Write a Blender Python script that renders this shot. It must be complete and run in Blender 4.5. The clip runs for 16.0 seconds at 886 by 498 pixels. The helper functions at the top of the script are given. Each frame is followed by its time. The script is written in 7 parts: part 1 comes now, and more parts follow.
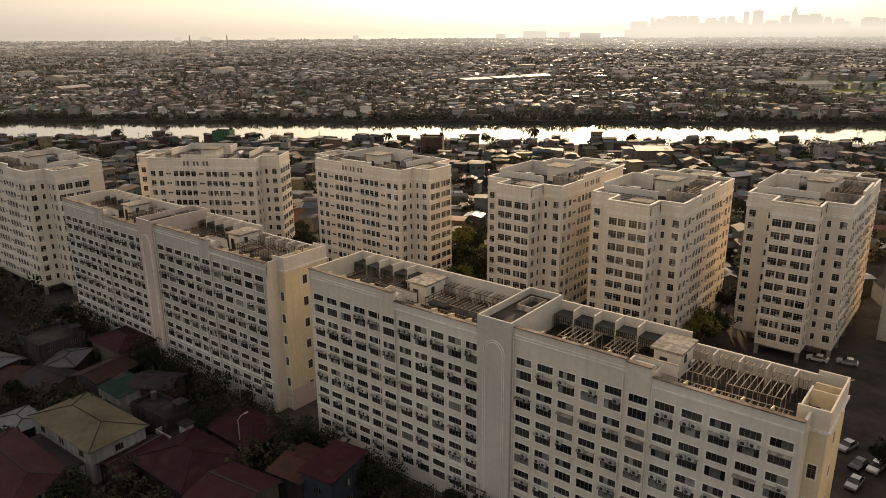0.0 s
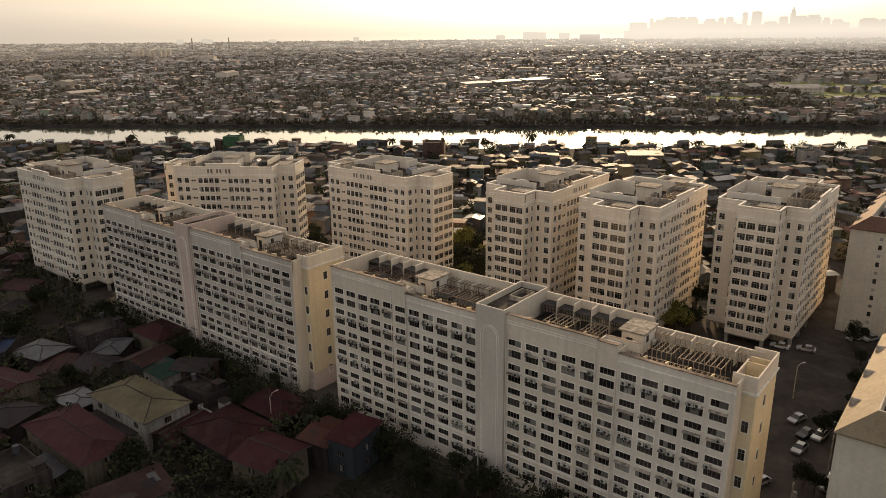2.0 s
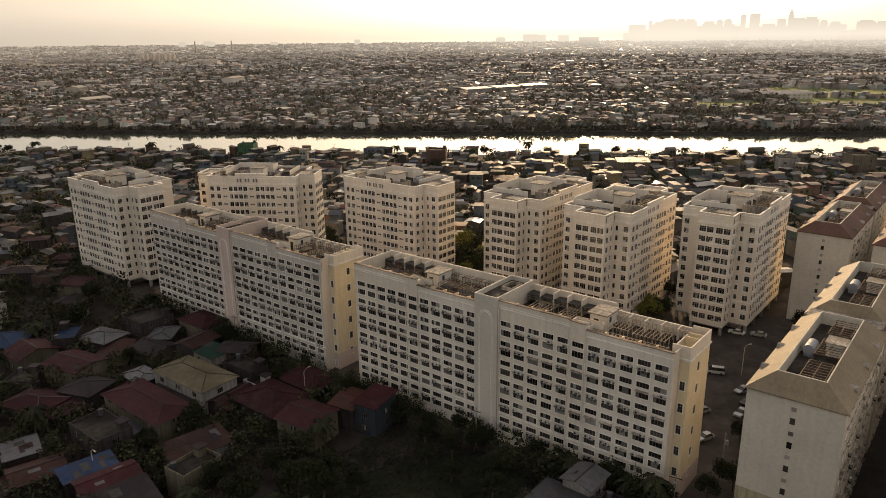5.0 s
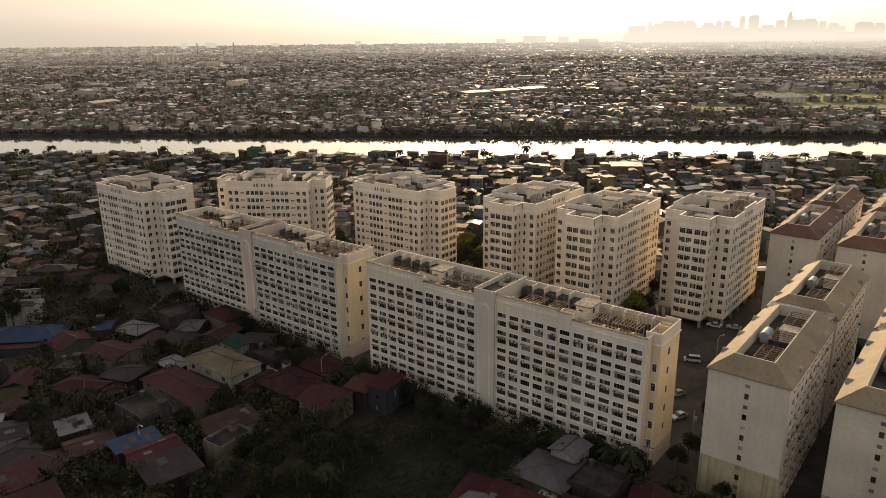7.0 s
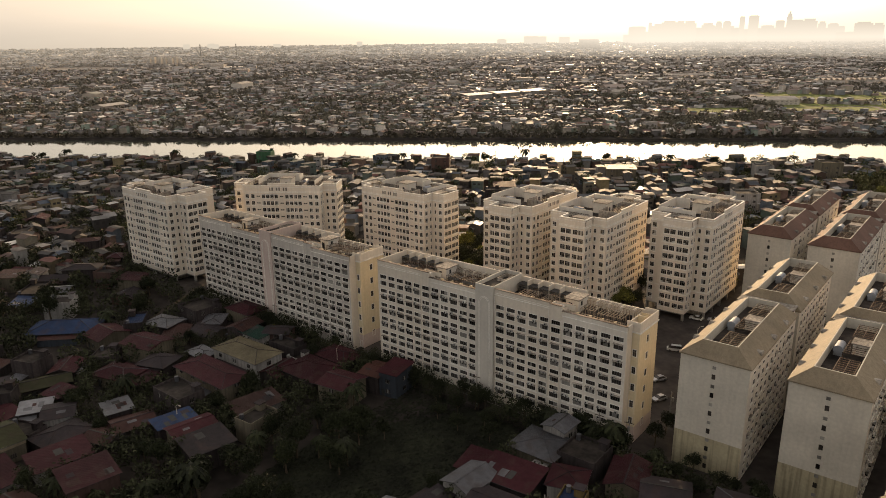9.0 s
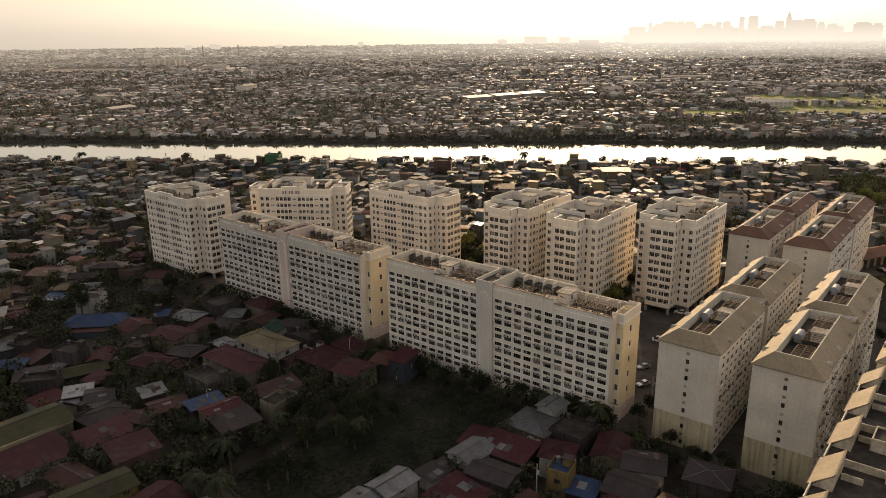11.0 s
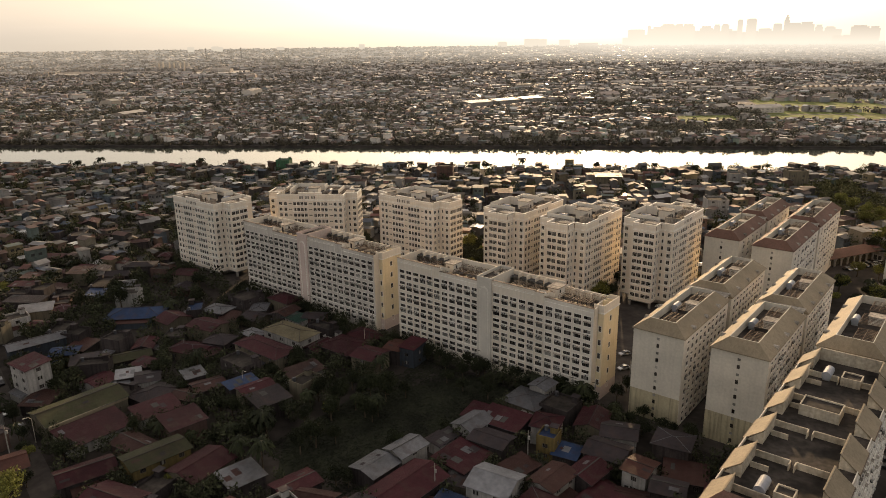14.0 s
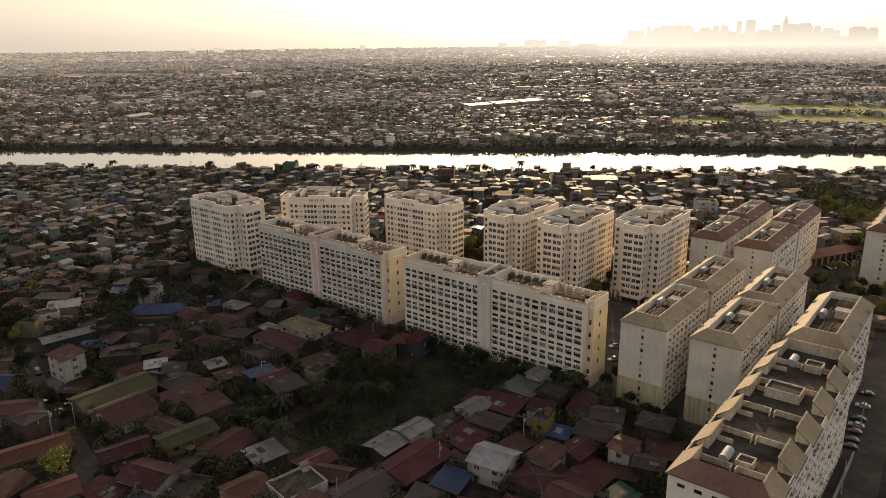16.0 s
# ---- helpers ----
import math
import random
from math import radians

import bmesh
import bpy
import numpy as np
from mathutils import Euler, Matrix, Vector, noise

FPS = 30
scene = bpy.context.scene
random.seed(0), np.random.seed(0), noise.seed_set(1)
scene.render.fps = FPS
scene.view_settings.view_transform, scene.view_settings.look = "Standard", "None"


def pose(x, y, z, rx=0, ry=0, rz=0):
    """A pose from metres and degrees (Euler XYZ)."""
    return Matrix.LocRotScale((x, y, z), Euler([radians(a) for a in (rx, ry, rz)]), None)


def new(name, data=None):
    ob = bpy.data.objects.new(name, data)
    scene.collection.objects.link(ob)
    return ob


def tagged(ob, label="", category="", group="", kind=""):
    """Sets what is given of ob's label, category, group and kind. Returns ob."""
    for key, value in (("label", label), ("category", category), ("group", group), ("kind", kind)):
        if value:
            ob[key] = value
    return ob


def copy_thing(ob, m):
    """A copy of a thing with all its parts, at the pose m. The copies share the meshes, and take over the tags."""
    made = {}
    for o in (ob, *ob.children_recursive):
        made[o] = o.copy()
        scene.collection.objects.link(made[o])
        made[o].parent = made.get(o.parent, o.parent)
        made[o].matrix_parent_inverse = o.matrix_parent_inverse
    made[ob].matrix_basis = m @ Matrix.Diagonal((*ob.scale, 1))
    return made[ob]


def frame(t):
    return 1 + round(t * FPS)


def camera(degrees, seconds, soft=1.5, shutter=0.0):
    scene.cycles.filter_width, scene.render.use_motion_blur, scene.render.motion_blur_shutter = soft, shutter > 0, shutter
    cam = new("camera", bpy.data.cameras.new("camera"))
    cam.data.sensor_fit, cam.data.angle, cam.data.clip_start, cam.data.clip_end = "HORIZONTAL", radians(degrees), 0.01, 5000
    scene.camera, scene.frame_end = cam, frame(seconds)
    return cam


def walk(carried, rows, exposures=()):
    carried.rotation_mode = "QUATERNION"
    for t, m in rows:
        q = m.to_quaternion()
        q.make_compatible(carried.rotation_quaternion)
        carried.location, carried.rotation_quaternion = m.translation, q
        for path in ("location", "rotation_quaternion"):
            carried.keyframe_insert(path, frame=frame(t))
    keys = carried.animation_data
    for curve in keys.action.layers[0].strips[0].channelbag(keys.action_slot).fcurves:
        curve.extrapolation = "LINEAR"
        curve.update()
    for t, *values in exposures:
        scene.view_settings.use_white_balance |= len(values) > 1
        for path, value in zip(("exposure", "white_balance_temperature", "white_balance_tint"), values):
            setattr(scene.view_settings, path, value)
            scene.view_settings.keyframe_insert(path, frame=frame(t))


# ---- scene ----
cam = camera(63.39, 16.0, 0.95)
ROWS = [
    (0.0, -2.404, 9.26, 67.63, 38.43, -17.054, 0.509),
    (0.5, 0.344, 5.609, 68.991, 38.436, -17.039, 0.53),
    (1.0, 3.091, 1.954, 70.353, 38.451, -17.024, 0.589),
    (1.5, 5.836, -1.706, 71.716, 38.447, -17.018, 0.606),
    (2.0, 8.579, -5.37, 73.08, 38.441, -17.011, 0.642),
    (2.5, 11.322, -9.038, 74.446, 38.446, -17.015, 0.657),
    (3.0, 14.062, -12.711, 75.812, 38.44, -17.008, 0.669),
    (3.5, 16.802, -16.388, 77.179, 38.444, -17.0, 0.68),
    (4.0, 19.54, -20.07, 78.547, 38.437, -16.982, 0.7),
    (6.5, 33.208, -38.545, 85.405, 38.488, -16.897, 0.684),
    (7.0, 35.937, -42.253, 86.779, 38.489, -16.907, 0.694),
    (7.5, 38.665, -45.965, 88.155, 38.5, -16.906, 0.703),
    (8.0, 41.391, -49.682, 89.532, 38.511, -16.905, 0.71),
    (8.5, 44.116, -53.404, 90.909, 38.531, -16.914, 0.745),
    (9.0, 46.84, -57.129, 92.288, 38.56, -16.932, 0.789),
    (11.5, 60.436, -75.824, 99.198, 38.613, -16.968, 0.824),
    (12.0, 63.151, -79.576, 100.583, 38.611, -16.973, 0.808),
    (12.5, 65.865, -83.333, 101.969, 38.638, -16.959, 0.821),
    (13.0, 68.577, -87.094, 103.356, 38.635, -16.944, 0.812),
    (13.5, 71.288, -90.859, 104.744, 38.641, -16.919, 0.812),
    (14.0, 73.997, -94.629, 106.133, 38.637, -16.893, 0.8),
    (14.5, 76.705, -98.403, 107.523, 38.633, -16.897, 0.786),
    (15.0, 79.411, -102.181, 108.914, 38.648, -16.881, 0.811),
    (15.5, 82.116, -105.964, 110.307, 38.653, -16.874, 0.814),
    (16.0, 84.82, -109.752, 111.7, 38.647, -16.877, 0.806),
]
walk(cam, [(t, pose(x, y, z, 90 + pitch, roll, yaw)) for t, x, y, z, yaw, pitch, roll in ROWS], [(0.0, 0.0, 7100, 13), (16.0, 0.17, 7100, 13)])
# ---- light ----
SUN_UP, SUN_YAW = 11.0, 27.0
world = bpy.data.worlds.new("sky")
scene.world = world
world.use_nodes = True
wn = world.node_tree
wbg = wn.nodes["Background"]
sky = wn.nodes.new("ShaderNodeTexSky")
sky.sky_type, sky.sun_disc = "NISHITA", False
sky.sun_elevation, sky.sun_rotation = radians(SUN_UP), radians(-SUN_YAW)
sky.air_density, sky.dust_density, sky.ozone_density, sky.altitude = 1.0, 5.0, 2.0, 100.0
# thin evening overcast over the clear sky
veil = wn.nodes.new("ShaderNodeMix")
veil.data_type = "RGBA"
cloud = wn.nodes.new("ShaderNodeTexNoise")
cloud.inputs["Scale"].default_value, cloud.inputs["Detail"].default_value = 2.2, 5.0
lay = wn.nodes.new("ShaderNodeMapping")
lay.inputs["Scale"].default_value = (1.0, 1.0, 5.0)
wtc = wn.nodes.new("ShaderNodeTexCoord")
wn.links.new(wtc.outputs["Generated"], lay.inputs["Vector"])
wn.links.new(lay.outputs[0], cloud.inputs["Vector"])
cover = wn.nodes.new("ShaderNodeMapRange")
cover.inputs["From Min"].default_value, cover.inputs["From Max"].default_value = 0.3, 0.7
cover.inputs["To Min"].default_value, cover.inputs["To Max"].default_value = 0.42, 0.56
wn.links.new(cloud.outputs["Fac"], cover.inputs["Value"])
wn.links.new(cover.outputs[0], veil.inputs[0])
wn.links.new(sky.outputs[0], veil.inputs[6])
# forward scattering of the haze round the low sun
GLOW, G_HAZE = 0.38, 0.74
sd = (-math.sin(radians(SUN_YAW)) * math.cos(radians(SUN_UP)), math.cos(radians(SUN_YAW)) * math.cos(radians(SUN_UP)), math.sin(radians(SUN_UP)))


def wmath(op, a, b):
    t = wn.nodes.new("ShaderNodeMath")
    t.operation = op
    for i, q in enumerate((a, b)):
        if isinstance(q, (int, float)):
            t.inputs[i].default_value = q
        else:
            wn.links.new(q, t.inputs[i])
    return t.outputs[0]


dotn = wn.nodes.new("ShaderNodeVectorMath")
dotn.operation = "DOT_PRODUCT"
dotn.inputs[1].default_value = sd
wn.links.new(wtc.outputs["Generated"], dotn.inputs[0])
away = wn.nodes.new("ShaderNodeMapRange")
away.inputs["From Min"].default_value, away.inputs["From Max"].default_value = 0.4, 1.0
wn.links.new(dotn.outputs["Value"], away.inputs["Value"])
tint = wn.nodes.new("ShaderNodeMix")
tint.data_type = "RGBA"
tint.inputs[6].default_value, tint.inputs[7].default_value = (6.9, 6.6, 6.3, 1), (9.8, 8.9, 7.6, 1)
wn.links.new(away.outputs[0], tint.inputs[0])
wn.links.new(tint.outputs[2], veil.inputs[7])
hg = wmath("DIVIDE", (1 - G_HAZE ** 2) * GLOW, wmath("POWER", wmath("SUBTRACT", 1 + G_HAZE ** 2, wmath("MULTIPLY", dotn.outputs["Value"], 2 * G_HAZE)), 1.5))
halo = wn.nodes.new("ShaderNodeVectorMath")
halo.operation = "SCALE"
halo.inputs[0].default_value = (1.0, 0.94, 0.82)
wn.links.new(hg, halo.inputs["Scale"])
total = wn.nodes.new("ShaderNodeVectorMath")
total.operation = "ADD"
wn.links.new(veil.outputs[2], total.inputs[0])
wn.links.new(halo.outputs[0], total.inputs[1])
wn.links.new(total.outputs[0], wbg.inputs[0])
wbg.inputs[1].default_value = 0.14
HAZE_GLOW = 0.9
sun = new("sun", bpy.data.lights.new("sun", "SUN"))
sun.data.energy, sun.data.angle, sun.data.color = 4.8, radians(0.8), (1.0, 0.72, 0.43)
sun.matrix_basis = pose(0, 0, 300, 90 - SUN_UP, 0, 180 + SUN_YAW)
G = -2.3  # ground level


# ---- materials ----
def surface(name, col, rough=0.85, metal=0.0, vary=0.25, streak=0.0, fine=1.5, bump=0.15, rand=0.0, island=0.0, spec=0.18):
    """Procedural matt surface: grain and blotches in metres, streaks that run down, spread from piece to piece."""
    m = bpy.data.materials.new(name)
    m.use_nodes = True
    n, l = m.node_tree.nodes, m.node_tree.links
    b = n["Principled BSDF"]
    b.inputs["Roughness"].default_value, b.inputs["Metallic"].default_value = rough, metal
    b.inputs["Specular IOR Level"].default_value = spec
    geo = n.new("ShaderNodeNewGeometry")

    def noise_at(scale, detail, stretch=None):
        src = geo.outputs["Position"]
        if stretch:
            mp = n.new("ShaderNodeMapping")
            mp.inputs["Scale"].default_value = stretch
            l.new(src, mp.inputs["Vector"])
            src = mp.outputs["Vector"]
        t = n.new("ShaderNodeTexNoise")
        t.inputs["Scale"].default_value, t.inputs["Detail"].default_value = scale, detail
        l.new(src, t.inputs["Vector"])
        return t.outputs["Fac"]

    def span(fac, low, high, f0=0.3, f1=0.7):
        r = n.new("ShaderNodeMapRange")
        r.inputs["From Min"].default_value, r.inputs["From Max"].default_value = f0, f1
        r.inputs["To Min"].default_value, r.inputs["To Max"].default_value = low, high
        l.new(fac, r.inputs["Value"])
        return r.outputs["Result"]

    def times(a, c):
        t = n.new("ShaderNodeMath")
        t.operation = "MULTIPLY"
        l.new(a, t.inputs[0]), l.new(c, t.inputs[1])
        return t.outputs[0]

    grain = noise_at(fine, 4.0)
    k = times(span(noise_at(0.13, 3.0), 1 - vary, 1 + vary * 0.5), span(grain, 1 - vary * 0.6, 1 + vary * 0.4))
    if streak:
        k = times(k, span(noise_at(1.0, 3.0, (1.3, 1.3, 0.07)), 1 - streak, 1.0, 0.35, 0.55))
    if rand:
        k = times(k, span(n.new("ShaderNodeObjectInfo").outputs["Random"], 1 - rand, 1 + rand, 0, 1))
    if island:
        k = times(k, span(geo.outputs["Random Per Island"], 1 - island, 1 + island, 0, 1))
    mix = n.new("ShaderNodeVectorMath")
    mix.operation = "SCALE"
    mix.inputs[0].default_value = col
    l.new(k, mix.inputs["Scale"])
    l.new(mix.outputs[0], b.inputs["Base Color"])
    if bump:
        bp = n.new("ShaderNodeBump")
        bp.inputs["Strength"].default_value, bp.inputs["Distance"].default_value = bump, 0.05
        l.new(grain, bp.inputs["Height"])
        l.new(bp.outputs[0], b.inputs["Normal"])
    return m


def palette(name, cols, rough=0.8, spec=0.3, by="island", metal=0.0, vary=0.35):
    """A surface whose colour steps through cols from piece to piece."""
    m = surface(name, (1, 1, 1), rough, metal, vary, fine=0.7, bump=0.0, spec=spec)
    n, l = m.node_tree.nodes, m.node_tree.links
    ramp = n.new("ShaderNodeValToRGB")
    ramp.color_ramp.interpolation = "CONSTANT"
    els = ramp.color_ramp.elements
    els[0].color, els[0].position = (*cols[0], 1), 0
    els[1].color, els[1].position = (*cols[1], 1), 1 / len(cols)
    for i, c in enumerate(cols[2:], 2):
        els.new(i / len(cols)).color = (*c, 1)
    if by == "island":
        l.new(n.new("ShaderNodeNewGeometry").outputs["Random Per Island"], ramp.inputs[0])
    else:
        l.new(n.new("ShaderNodeObjectInfo").outputs["Random"], ramp.inputs[0])
    mul = [x for x in n if x.type == "VECT_MATH"][0]
    l.new(ramp.outputs[0], mul.inputs[0])
    return m


def ribbed(name, col, rough=0.65, metal=0.0, rust=0.5, ribs=18.0):
    """Corrugated sheet: ribs in the relief, rust in blotches, tint from roof to roof."""
    m = surface(name, col, rough, metal, 0.3, 0.0, 0.9, 0.0, rand=0.25, spec=0.08)
    n, l = m.node_tree.nodes, m.node_tree.links
    b = n["Principled BSDF"]
    tc = n.new("ShaderNodeTexCoord")
    wv = n.new("ShaderNodeTexWave")
    wv.inputs["Scale"].default_value = ribs / 10
    l.new(tc.outputs["Object"], wv.inputs["Vector"])
    bp = n.new("ShaderNodeBump")
    bp.inputs["Strength"].default_value, bp.inputs["Distance"].default_value = 0.5, 0.04
    l.new(wv.outputs["Fac"], bp.inputs["Height"])
    l.new(bp.outputs[0], b.inputs["Normal"])
    ns = n.new("ShaderNodeTexNoise")
    ns.inputs["Scale"].default_value, ns.inputs["Detail"].default_value = 0.35, 6.0
    l.new(tc.outputs["Object"], ns.inputs["Vector"])
    r = n.new("ShaderNodeMapRange")
    r.inputs["From Min"].default_value, r.inputs["From Max"].default_value = 0.5, 0.72
    r.inputs["To Max"].default_value = rust
    l.new(ns.outputs["Fac"], r.inputs["Value"])
    old = b.inputs["Base Color"].links[0].from_socket
    mx = n.new("ShaderNodeMix")
    mx.data_type = "RGBA"
    l.new(r.outputs[0], mx.inputs[0])
    l.new(old, mx.inputs[6])
    mx.inputs[7].default_value = (0.055, 0.034, 0.028, 1)
    l.new(mx.outputs[2], b.inputs["Base Color"])
    return m


def glass(name, col, rough=0.12):
    m = surface(name, col, rough, 0.0, 0.5, 0.0, 0.4, 0.0, rand=0.6, spec=0.6)
    return m


CREAM = surface("cream_paint", (0.66, 0.585, 0.48), 0.85, 0, 0.10, 0.07)
WHITE = surface("white_paint", (0.68, 0.62, 0.53), 0.8, 0, 0.10, 0.07)
TOWERW = surface("tower_paint", (0.70, 0.62, 0.515), 0.85, 0, 0.10, 0.06)
TRIM = surface("trim_paint", (0.80, 0.76, 0.68), 0.8, 0, 0.15, 0.15)
YELLOW = surface("yellow_paint", (0.68, 0.57, 0.38), 0.85, 0, 0.10, 0.08)
GREYT = surface("grey_paint", (0.54, 0.50, 0.43), 0.85, 0, 0.10, 0.06)
PINKT = surface("pink_paint", (0.55, 0.44, 0.38), 0.85, 0, 0.10, 0.06)
ROWW = surface("row_paint", (0.55, 0.505, 0.42), 0.85, 0, 0.15, 0.06)
OCHRE = surface("ochre_paint", (0.40, 0.345, 0.225), 0.9, 0, 0.2, 0.35)
STAINED = surface("stained_concrete", (0.34, 0.30, 0.25), 0.95, 0, 0.6, 0.4)
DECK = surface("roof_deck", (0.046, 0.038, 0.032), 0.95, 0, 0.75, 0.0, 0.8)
RUSTCAP = surface("rust_stained_cap", (0.27, 0.205, 0.155), 0.95, 0, 0.8, 0, 0.9)
# the cream copied darker: dimmer light on the left block put into paint
SHADEW = surface("shaded_cream_paint", (0.52, 0.475, 0.415), 0.85, 0, 0.12, 0.12)
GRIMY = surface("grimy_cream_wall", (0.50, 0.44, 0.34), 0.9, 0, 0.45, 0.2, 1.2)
FINY = surface("golden_cream_paint", (0.70, 0.58, 0.38), 0.85, 0, 0.15, 0.1)
MESHM = surface("dark_wire_mesh", (0.07, 0.065, 0.06), 0.8, 0.1, 0.4)
STEEL = surface("rusty_steel", (0.125, 0.085, 0.06), 0.7, 0.2, 0.4, 0.0, 3.0)
CAGE = surface("faded_cage_steel", (0.33, 0.26, 0.19), 0.8, 0.0, 0.4, 0.0, 3.0)
RAILW = surface("pale_steel", (0.48, 0.42, 0.34), 0.7, 0.0, 0.3, 0.0, 3.0)
FRAME = surface("window_frame_paint", (0.16, 0.15, 0.14), 0.6, 0, 0.2)
FRAMEW = surface("pale_window_frame", (0.30, 0.28, 0.25), 0.6, 0, 0.2)
NICHE = surface("shaded_niche", (0.22, 0.19, 0.16), 0.9, 0, 0.3, 0.2)
PANE = glass("window_pane", (0.042, 0.036, 0.031))
PANEW = surface("curtained_pane", (0.24, 0.225, 0.20), 0.3, 0, 0.4, 0, 0.8, 0, rand=0.5)
ACM = surface("cooler_case", (0.50, 0.48, 0.43), 0.6, 0, 0.3, 0.3, rand=0.3)
DARKM = surface("dark_metal", (0.05, 0.048, 0.045), 0.7, 0.2, 0.3)
TANROOF = surface("tan_tiles", (0.25, 0.20, 0.135), 0.75, 0, 0.22, 0.15, 4.0, 0.4)
REDROOF = surface("red_tiles", (0.14, 0.078, 0.058), 0.8, 0, 0.25, 0.15, 4.0, 0.4)
TANK = surface("tank_steel", (0.27, 0.28, 0.30), 0.6, 0.0, 0.15, 0.1)
ASPHALT = surface("asphalt", (0.056, 0.047, 0.041), 0.95, 0, 0.4, 0, 0.6)
CONC = surface("concrete", (0.30, 0.28, 0.25), 0.95, 0, 0.4, 0.3)
DIRT = surface("bare_ground", (0.032, 0.026, 0.022), 1.0, 0, 0.6, 0, 0.3)
GRASSM = surface("meadow", (0.018, 0.019, 0.011), 1.0, 0, 0.5, 0, 0.5, 0.6)
FIELD = surface("rice_field", (0.17, 0.19, 0.055), 1.0, 0, 0.6, 0, 0.05)
LEAF = surface("leaves", (0.022, 0.026, 0.010), 0.7, 0, 0.5, 0, 0.8, 0, island=0.45)
BARK = surface("bark", (0.10, 0.075, 0.05), 0.95, 0, 0.4, 0, 4.0)
LAWN = surface("weeds", (0.018, 0.020, 0.011), 0.9, 0, 0.5, 0, 0.8, 0, island=0.3)


# ---- mesh helpers ----
class Soup:
    """Gathers faces of one mesh."""

    def __init__(self):
        self.v, self.f, self.m = [], [], []

    def quad(self, pts, mat=0):
        k = len(self.v)
        self.v += [tuple(p) for p in pts]
        self.f.append(tuple(range(k, k + len(pts))))
        self.m.append(mat)
        return self

    def box(self, x0, x1, y0, y1, z0, z1, mat=0, mx=None):
        c = [(x, y, z) for z in (z0, z1) for x, y in ((x0, y0), (x1, y0), (x1, y1), (x0, y1))]
        if mx is not None:
            c = [tuple(mx @ Vector(p)) for p in c]
        k = len(self.v)
        self.v += c
        for q in ((0, 3, 2, 1), (4, 5, 6, 7), (0, 1, 5, 4), (1, 2, 6, 5), (2, 3, 7, 6), (3, 0, 4, 7)):
            self.f.append(tuple(k + i for i in q))
            self.m.append(mat)
        return self

    def tube(self, p0, p1, r0, r1=None, n=8, mat=0, caps=True):
        p0, p1 = Vector(p0), Vector(p1)
        r1 = r0 if r1 is None else r1
        q = (p1 - p0).to_track_quat("Z", "Y")
        k = len(self.v)
        for p, r in ((p0, r0), (p1, r1)):
            for i in range(n):
                a = 2 * math.pi * i / n
                self.v.append(tuple(p + q @ Vector((r * math.cos(a), r * math.sin(a), 0))))
        for i in range(n):
            j = (i + 1) % n
            self.f.append((k + i, k + j, k + n + j, k + n + i))
            self.m.append(mat)
        if caps:
            self.f += [tuple(range(k + n - 1, k - 1, -1)), tuple(range(k + n, k + 2 * n))]
            self.m += [mat, mat]
        return self

    def pierced(self, mx, u0, u1, z0, z1, holes, deep=0.22, mat=0):
        """A wall from (u0, z0) to (u1, z1), seen from -v, with holes (ua, ub, za, zb) whose reveals go deep inwards."""
        us = sorted({u0, u1, *(h[0] for h in holes), *(h[1] for h in holes)})
        zs = sorted({z0, z1, *(h[2] for h in holes), *(h[3] for h in holes)})
        iu, iz = {u: i for i, u in enumerate(us)}, {z: i for i, z in enumerate(zs)}
        gone = np.zeros((len(us), len(zs)), bool)
        for a, b, c, d in holes:
            gone[iu[a]:iu[b], iz[c]:iz[d]] = True
        for i in range(len(us) - 1):
            j = 0
            while j < len(zs) - 1:
                if gone[i, j]:
                    j += 1
                    continue
                e = j
                while e < len(zs) - 1 and not gone[i, e]:
                    e += 1
                self.quad([mx @ Vector(p) for p in ((us[i], 0, zs[j]), (us[i + 1], 0, zs[j]), (us[i + 1], 0, zs[e]), (us[i], 0, zs[e]))], mat)
                j = e
        for a, b, c, d in holes:
            for p, q in (((a, c), (b, c)), ((b, c), (b, d)), ((b, d), (a, d)), ((a, d), (a, c))):
                self.quad([mx @ Vector(t) for t in ((p[0], 0, p[1]), (q[0], 0, q[1]), (q[0], deep, q[1]), (p[0], deep, p[1]))], mat)
        return self

    def mesh(self, name, mats):
        me = bpy.data.meshes.new(name)
        me.from_pydata(self.v, [], self.f)
        for m in mats if isinstance(mats, (list, tuple)) else [mats]:
            me.materials.append(m)
        if len(me.materials) > 1:
            me.polygons.foreach_set("material_index", self.m)
        me.update()
        return me


def thing(name, label, category, group="", m=None, kind=""):
    ob = new(name)
    ob.empty_display_size = 0.5
    if m is not None:
        ob.matrix_basis = m
    return tagged(ob, label, category, group, kind)


def world_of(ob):
    """The place of a thing or part, before the scene is evaluated."""
    return ob.matrix_basis if ob.parent is None else world_of(ob.parent) @ ob.matrix_parent_inverse @ ob.matrix_basis


def part(name, data, mats, parent, label="", m=None):
    """One mesh object under a thing or a part; coordinates are the world's, or by m those of a shared mesh."""
    me = data.mesh(name, mats) if isinstance(data, Soup) else data
    ob = new(name, me)
    if m is not None:
        ob.matrix_basis = m
    if parent is not None:
        ob.parent = parent
        ob.matrix_parent_inverse = world_of(parent).inverted()
    return tagged(ob, label)


def single(name, data, mats, label="", category="", group="", kind="", m=None):
    return tagged(part(name, data, mats, None, "", m), label, category, group, kind)


def face_to(x, y, yaw):
    """Wall plane through (x, y): u runs along yaw, v inwards (to the left of u)."""
    return pose(x, y, 0, 0, 0, yaw)


